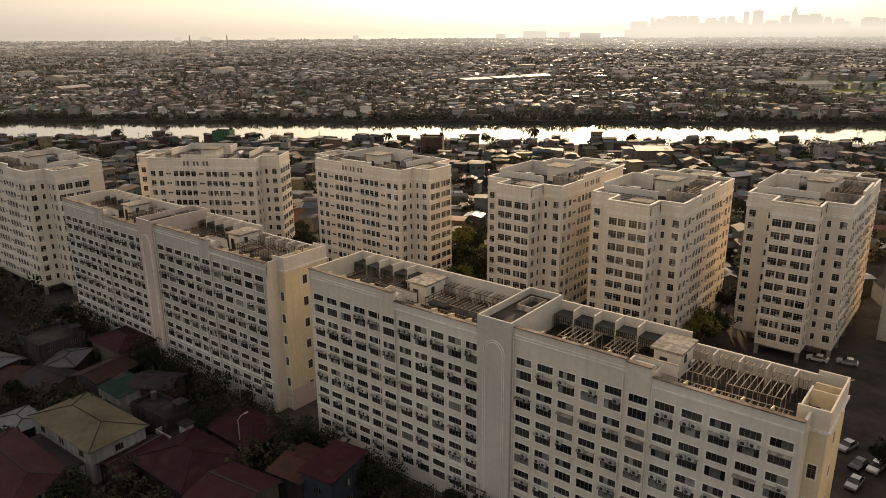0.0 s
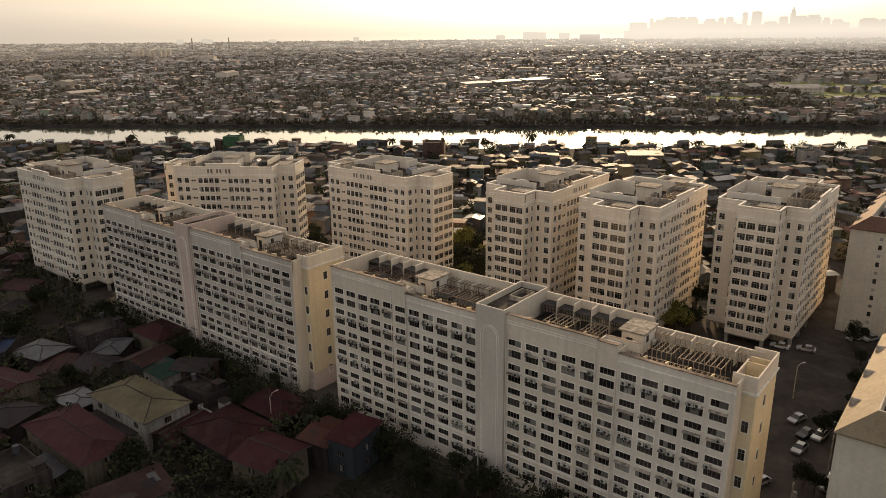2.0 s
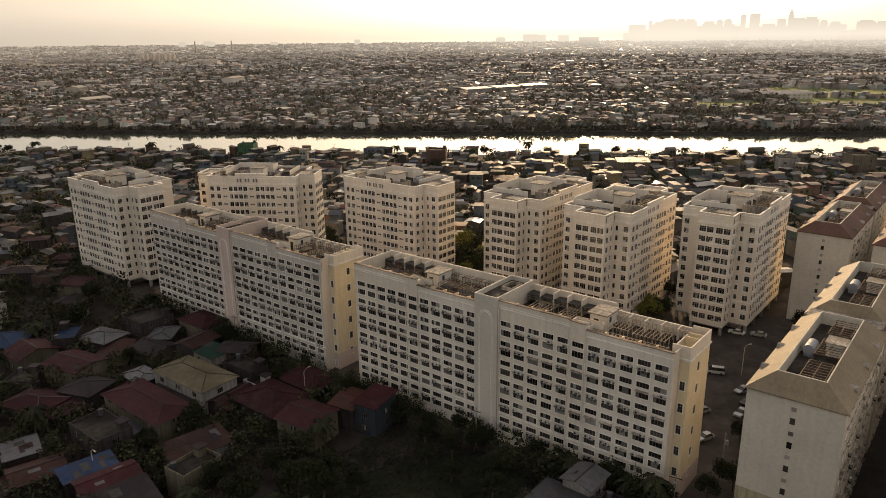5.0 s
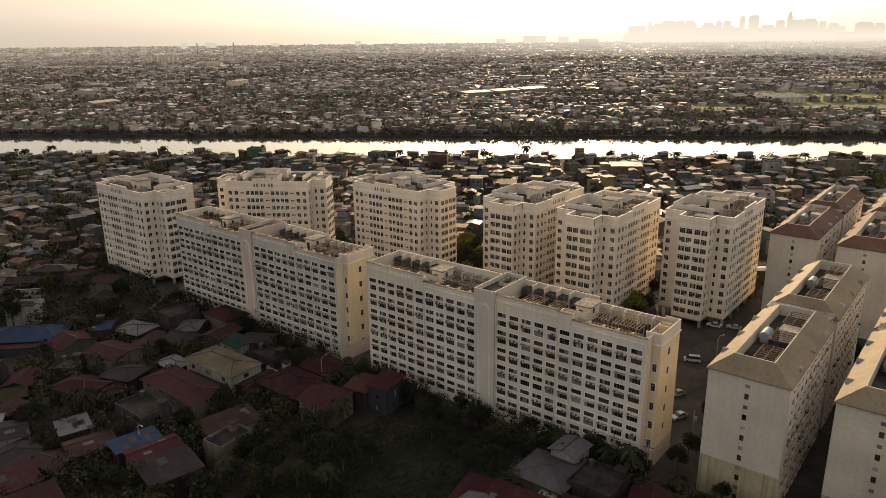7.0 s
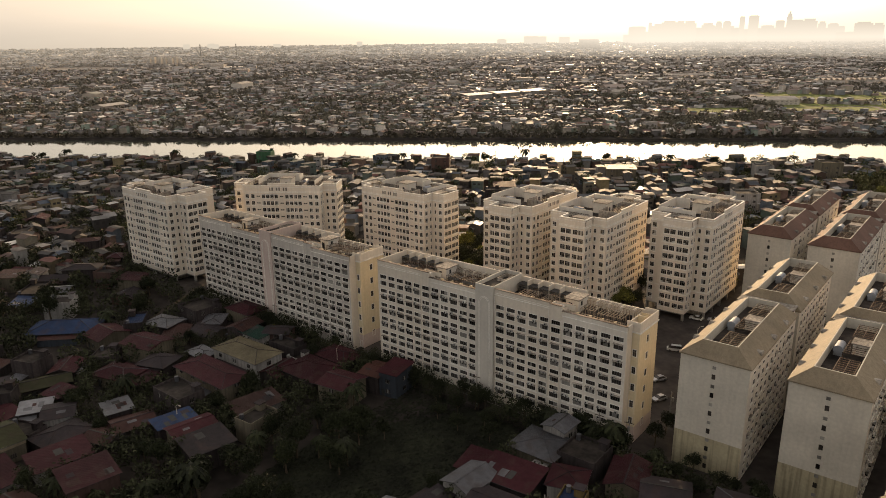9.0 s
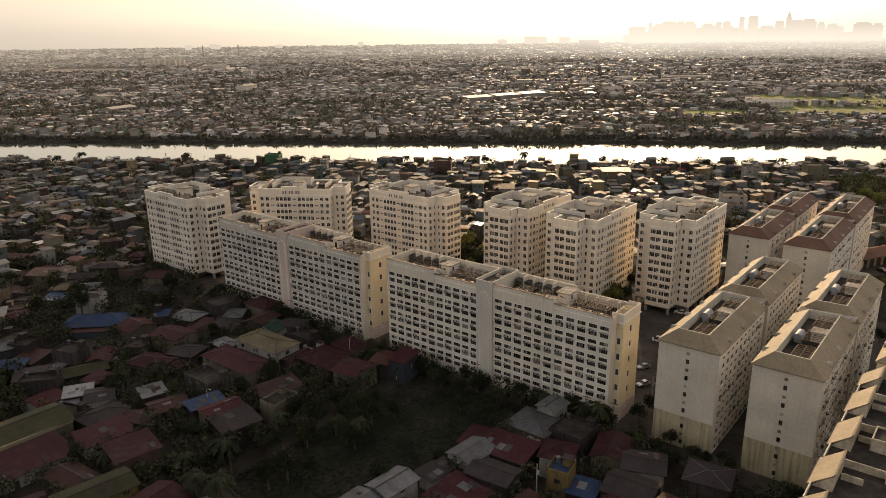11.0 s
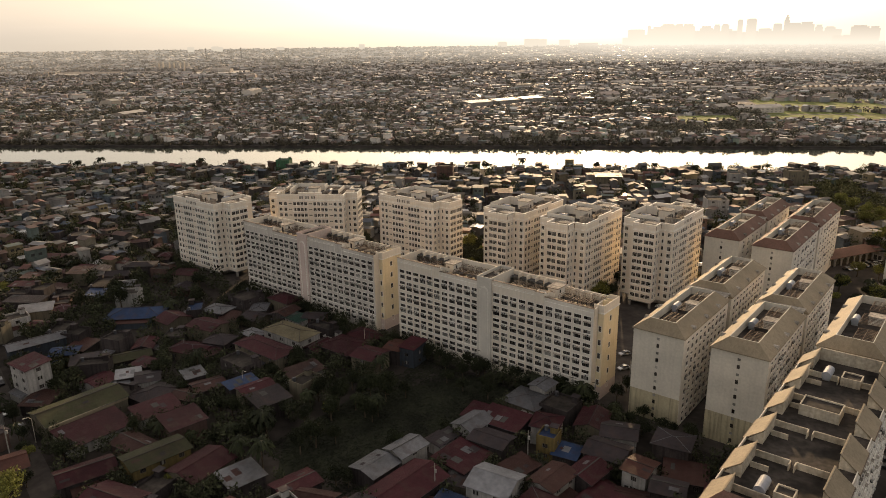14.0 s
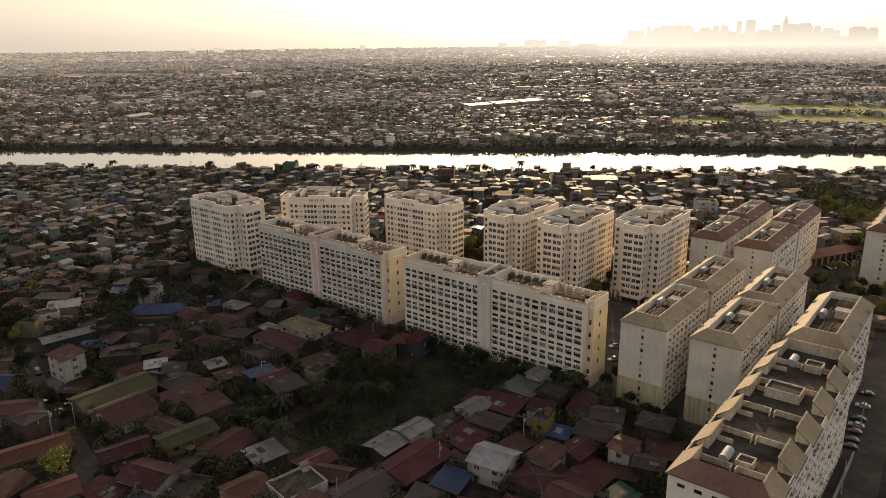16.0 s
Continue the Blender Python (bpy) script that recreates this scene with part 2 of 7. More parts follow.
# ---- shared window and cooler meshes ----
def weld(me):
    bm = bmesh.new()
    bm.from_mesh(me)
    bmesh.ops.remove_doubles(bm, verts=bm.verts, dist=0.0005)
    bm.to_mesh(me)
    bm.free()
    return me


def window_mesh(name, w, h, panes, curtain=(), bar=0.05, rail=None, trim=0.13, frame_mat=None, sill=0.0, unit=None):
    """Framed panes set into a hole w x h, with a painted surround proud of the wall."""
    s = Soup()
    us = [-w / 2 + w * i / panes for i in range(panes + 1)]
    zs = [-h / 2, h / 2] if rail is None else [-h / 2, rail, h / 2]
    holes = [(a + bar / 2, b - bar / 2, c + bar / 2, d - bar / 2) for a, b in zip(us, us[1:]) for c, d in zip(zs, zs[1:])]
    s.pierced(pose(0, 0.05, 0), -w / 2, w / 2, -h / 2, h / 2, holes, 0.04, 0)
    for i in range(panes):
        a, b = us[i], us[i + 1]
        s.quad([(a, 0.092, -h / 2), (b, 0.092, -h / 2), (b, 0.092, h / 2), (a, 0.092, h / 2)], 2 if i in curtain else 1)
    if trim:
        a, c = w / 2 + trim, h / 2 + trim
        s.pierced(pose(0, -0.05, 0), -a, a, -c, c, [(-w / 2, w / 2, -h / 2, h / 2)], 0.07, 3)
        for p, q in (((-a, -c), (a, -c)), ((a, -c), (a, c)), ((a, c), (-a, c)), ((-a, c), (-a, -c))):
            s.quad([(p[0], 0, p[1]), (q[0], 0, q[1]), (q[0], -0.05, q[1]), (p[0], -0.05, p[1])], 3)
    if sill:
        s.box(-w / 2 - 0.3, w / 2 + 0.3, -sill, -0.002, -h / 2 - 0.36, -h / 2 - 0.2, 3)
    if unit is not None:
        s.box(unit - 0.33, unit + 0.33, -0.32, 0.06, -h / 2 + 0.02, -h / 2 + 0.46, 4)
    return weld(s.mesh(name, [frame_mat or FRAME, PANE, PANEW, TRIM, ACM]))


WIN_LOW = [window_mesh("window", 2.38, 1.06, 4, c) for c in ((), (), (), (), (1,), (2, 3))]
WIN_TALL = [window_mesh("window", 2.38, 1.32, 4, c) for c in ((), (), (), (), (0,), (1, 2), (0, 1, 2, 3))]
WIN_STAIRN = [window_mesh("window", 0.9, 1.75, 2, (), rail=0.3)]
WIN_STAIR = [window_mesh("window", 1.1, 1.75, 2, (), rail=0.3)]
WIN_A = [window_mesh("window", 1.4, 1.55, 2, c, 0.055, rail=0.35, frame_mat=FRAMEW, sill=0.16, unit=u) for c, u in (((), None), ((), 0.2), ((), -0.25), ((0,), None), ((), None), ((1,), 0.2))]
WIN_B = [window_mesh("window", 1.8, 1.6, 3, c, 0.055, rail=0.35, trim=0.07, frame_mat=FRAMEW, sill=0.16, unit=u) for c, u in (((), None), ((), 0.5), ((), -0.5), ((1,), None), ((), None))]
WIN_N = [window_mesh("window", 0.75, 1.4, 1, (), rail=0.35)]
WIN_VENT = [window_mesh("vent", 1.5, 0.5, 3, (1,), trim=0)]
WIN_S = [window_mesh("window", 1.5, 1.3, 2, c, sill=0.14, unit=u) for c, u in (((), None), ((), 0.3), ((), None), ((0,), None))]
WIN_SS = [window_mesh("window", 1.5, 0.75, 2, ())]


def stacked(upper, lower, drop):
    """An upper and a lower window of one flat as a single unit."""
    v = [tuple(p.co) for p in upper.vertices] + [(p.co.x, p.co.y, p.co.z - drop) for p in lower.vertices]
    k = len(upper.vertices)
    me = bpy.data.meshes.new("window")
    me.from_pydata(v, [], [tuple(p.vertices) for p in upper.polygons] + [tuple(i + k for i in p.vertices) for p in lower.polygons])
    for m in upper.materials:
        me.materials.append(m)
    me.polygons.foreach_set("material_index", [p.material_index for p in upper.polygons] + [p.material_index for p in lower.polygons])
    me.update()
    return me


WIN_FLAT = [stacked(WIN_SS[0], w, 2.1) for w in WIN_S]
WIN_H = [window_mesh("window", 1.4, 1.15, 3, c, trim=0) for c in ((), (), (1,))]


def cooler_mesh():
    s = Soup()
    s.box(-0.42, 0.42, -0.55, -0.2, -0.3, 0.3, 0)
    s.tube((-0.08, -0.565, 0), (-0.08, -0.55, 0), 0.23, n=12, mat=1)
    s.box(-0.46, 0.46, -0.58, 0.0, -0.36, -0.31, 1)
    s.box(-0.40, -0.36, -0.55, 0.0, -0.7, -0.36, 1)
    s.box(0.36, 0.40, -0.55, 0.0, -0.7, -0.36, 1)
    return s.mesh("air_conditioner", [ACM, DARKM])


def awning_mesh(w):
    s = Soup()
    s.quad([(-w / 2, 0, 0.16), (-w / 2, -0.55, 0.0), (w / 2, -0.55, 0.0), (w / 2, 0, 0.16)])
    s.quad([(-w / 2, 0, 0.12), (w / 2, 0, 0.12), (w / 2, -0.55, -0.05), (-w / 2, -0.55, -0.05)])
    s.quad([(-w / 2, -0.55, -0.05), (w / 2, -0.55, -0.05), (w / 2, -0.55, 0.0), (-w / 2, -0.55, 0.0)])
    s.quad([(-w / 2, 0, 0.12), (-w / 2, -0.55, -0.05), (-w / 2, -0.55, 0.0), (-w / 2, 0, 0.16)])
    s.quad([(w / 2, 0, 0.16), (w / 2, -0.55, 0.0), (w / 2, -0.55, -0.05), (w / 2, 0, 0.12)])
    return s.mesh("awning", STAINED)


COOLER, AWNING, AWNING_S = cooler_mesh(), awning_mesh(2.5), awning_mesh(1.5)


def lattice(x0, x1, y0, y1, z, step, posts, foot, bar=0.1):
    """A flat grid of steel bars on corner posts."""
    nx, ny = max(1, round((x1 - x0) / (step * 2.2))), max(2, round((y1 - y0) / step))
    us, vs = np.linspace(x0, x1, nx + 1), np.linspace(y0, y1, ny + 1)
    holes = [(float(a) + bar / 2, float(b) - bar / 2, float(c) + bar / 2, float(d) - bar / 2) for a, b in zip(us, us[1:]) for c, d in zip(vs, vs[1:])]
    s = Soup().pierced(pose(0, 0, z, -90), x0 - bar / 2, x1 + bar / 2, y0 - bar / 2, y1 + bar / 2, holes, 0.1)
    for x, y in posts:
        s.box(x - 0.06, x + 0.06, y - 0.06, y + 0.06, foot, z - 0.1)
    return s


def mesh_cage(x0, x1, y0, y1, z0, z1):
    """A box of wire mesh against a wall: close bars on the open side, a mesh lid, corner posts."""
    n = max(3, round((x1 - x0) / 0.3))
    us, zs = [x0 + (x1 - x0) * i / n for i in range(n + 1)], [z0, z0 + 0.8, z0 + 1.6, z1]
    holes = [(a + 0.035, b - 0.035, c + 0.035, d - 0.035) for a, b in zip(us, us[1:]) for c, d in zip(zs, zs[1:])]
    s = Soup().pierced(pose(0, y0, 0), x0, x1, z0, z1, holes, 0.06)
    p = ((x0, y0), (x1, y0), (x1, y1), (x0, y1))
    s.quad([(*q, z1) for q in p]).quad([(*q, z1 - 0.05) for q in reversed(p)])
    s.quad([(x1, y0, z1 - 0.05), (x1, y1, z1 - 0.05), (x1, y1, z1), (x1, y0, z1)]).quad([(x0, y1, z1 - 0.05), (x0, y0, z1 - 0.05), (x0, y0, z1), (x0, y1, z1)])
    return weld(s.mesh("drying_cage", MESHM))


# ---- ground, river, roads ----
RIV = radians(32.8)
RD, RN = Vector((math.cos(RIV), math.sin(RIV), 0)), Vector((-math.sin(RIV), math.cos(RIV), 0))
NEAR_BANK, FAR_BANK = 463.0, 578.0


def along(a, s, z=0.0):
    """A point a metres along the river and s metres across it."""
    p = RD * a + RN * s
    return (p.x, p.y, z)


def ground_sheet():
    s = Soup()
    cross = [(-2500, G), (NEAR_BANK, G), (NEAR_BANK + 4, G - 3), (FAR_BANK - 5, G - 3), (FAR_BANK, G + 0.6), (FAR_BANK + 25, G), (6500, G)]
    steps = [-5500, -3000, -1500, -800, -400, 0, 400, 1000, 2500, 5500]
    for (s0, z0), (s1, z1) in zip(cross, cross[1:]):
        for a0, a1 in zip(steps, steps[1:]):
            s.quad([along(a0, s0, z0), along(a1, s0, z0), along(a1, s1, z1), along(a0, s1, z1)])
    return single("ground", s, DIRT, "bare brown earth with patches of weeds", "ground", kind="structure")


ground_sheet()
WATER = bpy.data.materials.new("river_water")
WATER.use_nodes = True
wb = WATER.node_tree.nodes["Principled BSDF"]
wb.inputs["Base Color"].default_value = (0.05, 0.055, 0.04, 1)
wb.inputs["Roughness"].default_value = 0.06
wnz = WATER.node_tree.nodes.new("ShaderNodeTexNoise")
wnz.inputs["Scale"].default_value, wnz.inputs["Detail"].default_value = 40.0, 3.0
wbp = WATER.node_tree.nodes.new("ShaderNodeBump")
wbp.inputs["Strength"].default_value, wbp.inputs["Distance"].default_value = 0.03, 0.02
WATER.node_tree.links.new(wnz.outputs["Fac"], wbp.inputs["Height"])
WATER.node_tree.links.new(wbp.outputs[0], wb.inputs["Normal"])
rs = Soup()
for a in range(-3000, 3000, 500):
    rs.quad([along(a, NEAR_BANK + 1, G - 1.2), along(a + 500, NEAR_BANK + 1, G - 1.2), along(a + 500, FAR_BANK - 2, G - 1.2), along(a, FAR_BANK - 2, G - 1.2)])
single("water", rs, WATER, "calm river that mirrors the bright evening sky", "river", kind="structure")


def slab_on_ground(name, pts, mat, label, cat, lift):
    s = Soup()
    s.quad([(x, y, G + lift) for x, y in pts])
    k = len(pts)
    for i in range(k):
        (x0, y0), (x1, y1) = pts[i], pts[(i + 1) % k]
        s.quad([(x0, y0, G - 0.1), (x1, y1, G - 0.1), (x1, y1, G + lift), (x0, y0, G + lift)])
    return single(name, s, mat, label, cat, kind="structure")


cg = Soup()
for a in range(-5000, 4000, 1000):
    for s0, s1 in ((FAR_BANK + 24, 1200), (1200, 2500), (2500, 6400)):
        cg.quad([along(a, s0, G + 0.12), along(a + 1000, s0, G + 0.12), along(a + 1000, s1, G + 0.12), along(a, s1, G + 0.12)])
# paler than the near ground: haze over the far streets is in this colour
CITYG = surface("haze_paled_streets", (0.22, 0.195, 0.172), 0.95, 0, 0.5, 0, 0.02)
single("pavement", cg, CITYG, "streets and yards of the far city, paled for haze", "pavement", kind="structure")
slab_on_ground("pavement", [(-240, 79), (62, 79), (62, 150), (62, 205), (-58, 205), (-104, 178), (-170, 172), (-240, 150)], ASPHALT, "dark asphalt yard between the apartment blocks", "pavement", 0.03)
slab_on_ground("road", [(66, -60), (80, -60), (60, 300), (46, 300)], ASPHALT, "worn asphalt road beside the apartment row", "road", 0.05)
slab_on_ground("road", [(-26, 205.2), (26, 205.2), (22, 300), (-26, 300)], ASPHALT, "dark asphalt lane behind the far rows", "road", 0.04)
slab_on_ground("road", [(-86, -44), (-85, -37.5), (-137, -26.8), (-200, -12.5), (-202, -18.5), (-138, -33.3)], ASPHALT, "narrow asphalt street between the houses", "road", 0.05)
slab_on_ground("road", [(-34, -14), (-29, -16), (-4, 55), (-9, 57)], ASPHALT, "narrow alley between tin-roofed houses", "road", 0.05)
slab_on_ground("meadow", [(-74, 45), (-52, 77), (-38, 77), (-34, 58), (-40, 20), (-58, 0), (-72, 15)], GRASSM, "dark overgrown vacant lot with weeds", "meadow", 0.02)


# ---- long front blocks ----
LOFT = [24.5 - 4.34 * i for i in range(6)]


def pick(rng, meshes):
    return meshes[rng.randrange(len(meshes))]


def slab_block(ox, core_mat, label, seed):
    rng = random.Random(seed)
    X = lambda x: x + ox
    root = thing("apartment_building", label, "apartment building", "long front blocks", pose(X(-52), 91, G))
    yf, yb = 84.6, 97.6
    cols = [-90.6 + 3.209 * i for i in range(11)] + [-49.95 + 3.257 * i for i in range(11)]
    sections = [(-91.5, -75.3, 29.3, 0, cols[0:5]), (-75.3, -72.2, 29.3, -0.18, cols[5:6]), (-72.2, -56.1, 27.9, 0, cols[6:11]),
                (-50.5, -34.3, 29.3, 0, cols[11:16]), (-34.3, -31.0, 29.1, -0.18, cols[16:17]), (-31.0, -14.2, 27.9, 0, cols[17:22])]
    for x0, x1, top, out, cc in sections:
        holes = []
        for c in cc:
            for z in LOFT:
                holes += [(X(c), X(c + 2.38), z - 0.43, z + 0.63), (X(c), X(c + 2.38), z - 2.54, z - 1.22)]
        s = Soup().pierced(face_to(0, yf + out, 0), X(x0), X(x1), G, top, holes, 0.2)
        s.box(X(x0), X(x1), yf + out + 0.22, yf + 0.42, 25.3, top)
        if out:
            for x in (x0, x1):
                s.quad([(X(x), yf + out, G), (X(x), yf + 0.01, G), (X(x), yf + 0.01, top), (X(x), yf + out, top)])
        # second block takes the copy with shade in its colour
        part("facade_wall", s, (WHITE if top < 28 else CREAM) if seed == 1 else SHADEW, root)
        cap = Soup().box(X(x0) + 0.01, X(x1) - 0.01, yf + out - 0.16, yf + 0.5, top, top + 0.14)
        part("parapet_cap", cap, RUSTCAP, root, "rust-stained parapet cap")
        for z, h, p in ([(27.75, 0.14, 0.1), (28.2, 0.1, 0.07)] if top > 28 and not out else [(26.6, 0.2, 0.1)] if not out else []) + [(4.15, 0.22, 0.12)]:
            part("moulding", Soup().box(X(x0), X(x1), yf + out - p, yf + out + 0.005, z, z + h), TRIM, root)
        for c in cc:
            for z in LOFT:
                cx = X(c + 1.19)
                part("window", pick(rng, WIN_LOW), None, root, m=pose(cx, yf + out, z + 0.1))
                part("window", pick(rng, WIN_TALL), None, root, m=pose(cx, yf + out, z - 1.88))
                if rng.random() < 0.62:
                    for dx in rng.choice(((-0.6,), (0.55,), (-0.5, 0.5))):
                        part("air_conditioner", COOLER, None, root, m=pose(cx + dx, yf + out, z - rng.uniform(0.75, 1.0)))
                if rng.random() < 0.5:
                    part("awning", AWNING, None, root, m=pose(cx, yf + out - 0.001, z - 1.14 + rng.uniform(-0.05, 0.05)))
    # drain pipes
    for x in (-75.5, -72.0, -34.5, -30.8, -56.3, -50.3):
        part("drain_pipe", Soup().tube((X(x), yf - 0.28, G), (X(x), yf - 0.28, 27.4), 0.07, n=6), TRIM, root)
    # stair core
    s = Soup().box(X(-56.1), X(-50.5), 84.0, yb + 0.15, G, 28.9)
    for a, b, c, d in ((-56.1, -50.5, 84.0, 84.25), (-56.1, -50.5, yb - 0.1, yb + 0.15), (-56.1, -55.85, 84.25, yb - 0.1), (-50.75, -50.5, 84.25, yb - 0.1)):
        s.box(X(a), X(b), c, d, 28.9, 30.0)
    part("stair_core", s, core_mat, root)
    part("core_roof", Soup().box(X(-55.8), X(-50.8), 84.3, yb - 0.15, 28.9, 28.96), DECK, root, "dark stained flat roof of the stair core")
    s = Soup()
    for a, b, c, d in ((-54.2, -51.6, 91, 91.15), (-54.2, -51.6, 95.0, 95.15), (-54.2, -54.05, 91.15, 95.0), (-51.75, -51.6, 91.15, 95.0)):
        s.box(X(a), X(b), c, d, 28.97, 29.75)
    part("hatch_curb", s, STAINED, root)
    arch = [(-1.75, G)] + [(1.75 * -math.cos(t), 25.05 + 1.75 * math.sin(t)) for t in np.linspace(0, math.pi, 13)] + [(1.75, G)]
    for g in (0.0, 0.32):
        s = Soup()
        for (xa, za), (xb, zb) in zip(arch, arch[1:]):
            f = 1 - g / 1.75
            s.tube((X(-53.3) + xa * f, 83.98, za - (g if za > 25 else 0)), (X(-53.3) + xb * f, 83.98, zb - (g if zb > 25 else 0)), 0.07, n=6)
        part("arch_moulding", s, TRIM, root)
    # back and far-end walls, inside floor of the roof
    for a, b, c, d, t in ((-91.5, -56.1, yb - 0.3, yb, 29.3), (-50.5, -31.0, yb - 0.3, yb, 29.3), (-31.0, -14.2, yb - 0.3, yb, 27.9), (-91.5, -91.2, yf + 0.01, yb - 0.3, 29.3)):
        part("back_wall", Soup().box(X(a), X(b), c, d, G, t), CREAM, root)
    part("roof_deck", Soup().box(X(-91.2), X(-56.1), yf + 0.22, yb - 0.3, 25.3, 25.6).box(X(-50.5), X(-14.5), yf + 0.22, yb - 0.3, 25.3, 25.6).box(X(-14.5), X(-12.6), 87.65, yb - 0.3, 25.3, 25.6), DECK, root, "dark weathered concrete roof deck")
    # yellow end wing, set back from the facade, with stair windows
    ye, cz, pz = 87.4, 25.8, 28.45
    st = [z - 3.65 for z in LOFT]
    hs = [(X(-13.85), X(-12.95), z - 0.87, z + 0.87) for z in st]
    he = [(91.5, 92.6, z + 2.35 - 0.87, z + 2.35 + 0.87) for z in st]
    w = Soup().pierced(face_to(0, ye, 0), X(-14.2), X(-12.4), 2.0, cz, hs, 0.2).pierced(face_to(X(-12.4), 0, 90), ye, yb, 2.0, cz, he, 0.2)
    part("end_wall", w, YELLOW, root, "yellow painted end wall")
    part("end_return", Soup().box(X(-14.5), X(-14.2), yf + 0.01, ye, G, 27.9), CREAM, root)
    part("end_plinth", Soup().box(X(-14.2), X(-12.38), ye - 0.02, yb + 0.02, G, 2.0), PINKT, root)
    for z in st:
        part("window", WIN_STAIRN[0], None, root, m=pose(X(-13.4), ye, z))
        part("window", WIN_STAIR[0], None, root, m=pose(X(-12.4), 92.05, z + 2.35, 0, 0, 90))
    part("end_cornice", Soup().box(X(-14.2), X(-12.15), ye - 0.22, yb + 0.2, cz, cz + 0.3), TRIM, root, "pale cornice of the end wing")
    w = Soup()
    for a, b, c, d, t in ((-15.7, -12.35, ye, ye + 0.22, pz), (-15.7, -12.35, yb - 0.2, yb + 0.02, pz), (-12.57, -12.35, ye + 0.22, yb - 0.2, pz), (-15.7, -15.48, ye + 0.22, yb - 3.2, pz - 0.7)):
        w.box(X(a), X(b), c, d, cz + 0.3, t)
    part("end_parapet", w, CREAM, root)
    for y in (92.6, 94.6):
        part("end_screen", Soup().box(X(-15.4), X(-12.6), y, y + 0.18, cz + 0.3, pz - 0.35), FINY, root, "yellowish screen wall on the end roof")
    # dividing fins along both parapets, cages in the bays between them
    rib = STEEL if seed == 2 else CAGE
    for h0 in (-41.0, 0.0):
        high, low = [h0 - 50.25 + 3.22 * i for i in range(6)], [h0 - 30.6 + 3.2 * i for i in range(5)] + [h0 - 15.75]
        for i, x in enumerate(high + low[1:-1]):
            up = i < 6
            if up and i in (0, 5):
                continue
            deep, top = (2.5, 29.25) if up else (2.1, 27.9)
            part("roof_fin", Soup().box(X(x) - 0.08, X(x) + 0.08, yb - 0.3 - deep, yb - 0.3, 25.6, top), CREAM, root)
            dy, hz = (1.7, 29.2) if up else (1.4, 28.2)
            pts = [(yf + 0.43, 25.6), (yf + 0.43 + dy, 25.6), (yf + 0.43 + dy, hz - 0.25), (yf + 0.43, hz)]
            f = Soup()
            f.quad([(X(x) - 0.08, a, b) for a, b in reversed(pts)]).quad([(X(x) + 0.08, a, b) for a, b in pts])
            for (a, b), (c, d) in zip(pts, pts[1:] + pts[:1]):
                f.quad([(X(x) - 0.08, a, b), (X(x) + 0.08, a, b), (X(x) + 0.08, c, d), (X(x) - 0.08, c, d)])
            # yellower than the back fins: the golden sunlit look is in the colour
            part("roof_fin", f, FINY, root, "yellowish fin behind the parapet, sunlit tone painted in")
        for x0, x1 in zip(high, high[1:]):
            part("drying_cage", mesh_cage(X(x0) + 0.15, X(x1) - 0.15, yb - 2.75, yb - 0.35, 25.6, 27.9 + rng.uniform(-0.15, 0.1)), None, root, "dark wire-mesh drying cage")
        # thin ribs of the open cages along the low parapets
        for y0, y1, hz in ((yb - 2.4, yb - 0.3, 27.75), (yf + 0.45, yf + 1.9, 27.75)):
            for x0, x1 in zip(low, low[1:]):
                f = Soup()
                for i in range(1, 4):
                    x = X(x0 + (x1 - x0) * i / 4)
                    f.box(x - 0.04, x + 0.04, y0, y1, hz - 0.08, hz)
                    yp = y0 if y0 > 90 else y1
                    f.box(x - 0.04, x + 0.04, yp - 0.04, yp + 0.04, 25.6, hz - 0.08)
                f.box(X(x0) + 0.1, X(x1) - 0.1, yp - 0.04, yp + 0.04, hz, hz + 0.08)
                part("cage_ribs", f, rib if h0 == 0 else STEEL, root, "thin steel ribs of an open drying cage")
        # free-standing pipe frames in the middle
        mt = CAGE if seed == 1 and h0 == 0 else STEEL
        for x0, x1, y0, y1, hz, k in ((h0 - 46.2, h0 - 41.6, 88.9, 93.0, 27.8, 6), (h0 - 39.5, h0 - 36.4, 89.0, 93.2, 27.8, 5), (h0 - 28.3, h0 - 24.7, 88.6, 92.6, 28.0, 5), (h0 - 23.5, h0 - 17.5, 88.1, 92.8, 28.0, 8)):
            xs = [X(x0 + (x1 - x0) * i / k) for i in range(k + 1)]
            for i, x in enumerate(xs):
                f = Soup().box(x - 0.05, x + 0.05, y0, y1, hz - 0.1, hz)
                for y in (y0, y1) if i % 2 else (y0, (y0 + y1) / 2, y1):
                    f.box(x - 0.04, x + 0.04, y - 0.04, y + 0.04, 25.6, hz - 0.1)
                part("cage_frame", f, mt, root)
            for y in (y0 + 0.1, y1 - 0.1):
                part("cage_rail", Soup().box(xs[0], xs[-1], y - 0.04, y + 0.04, hz, hz + 0.08), mt, root)
            if seed == 2 or h0 < 0:
                part("cage_mesh", Soup().box(xs[0] + 0.1, xs[-1] - 0.1, y0 + 0.15, y1 - 0.15, hz - 0.9, hz - 0.86), MESHM, root, "dark mesh stretched inside the frames")
        # walled tank bay over the pier, roof house
        p = Soup().box(X(h0 - 34.4), X(h0 - 28.9), 87.15, 87.35, 25.6, 29.0).box(X(h0 - 34.4), X(h0 - 34.2), yf + 0.45, 87.15, 25.6, 29.0).box(X(h0 - 31.1), X(h0 - 30.9), yf + 0.45, 87.15, 25.6, 28.3)
        part("tank_screen", p, CREAM, root, "white screen walls of a tank bay, rusty top")
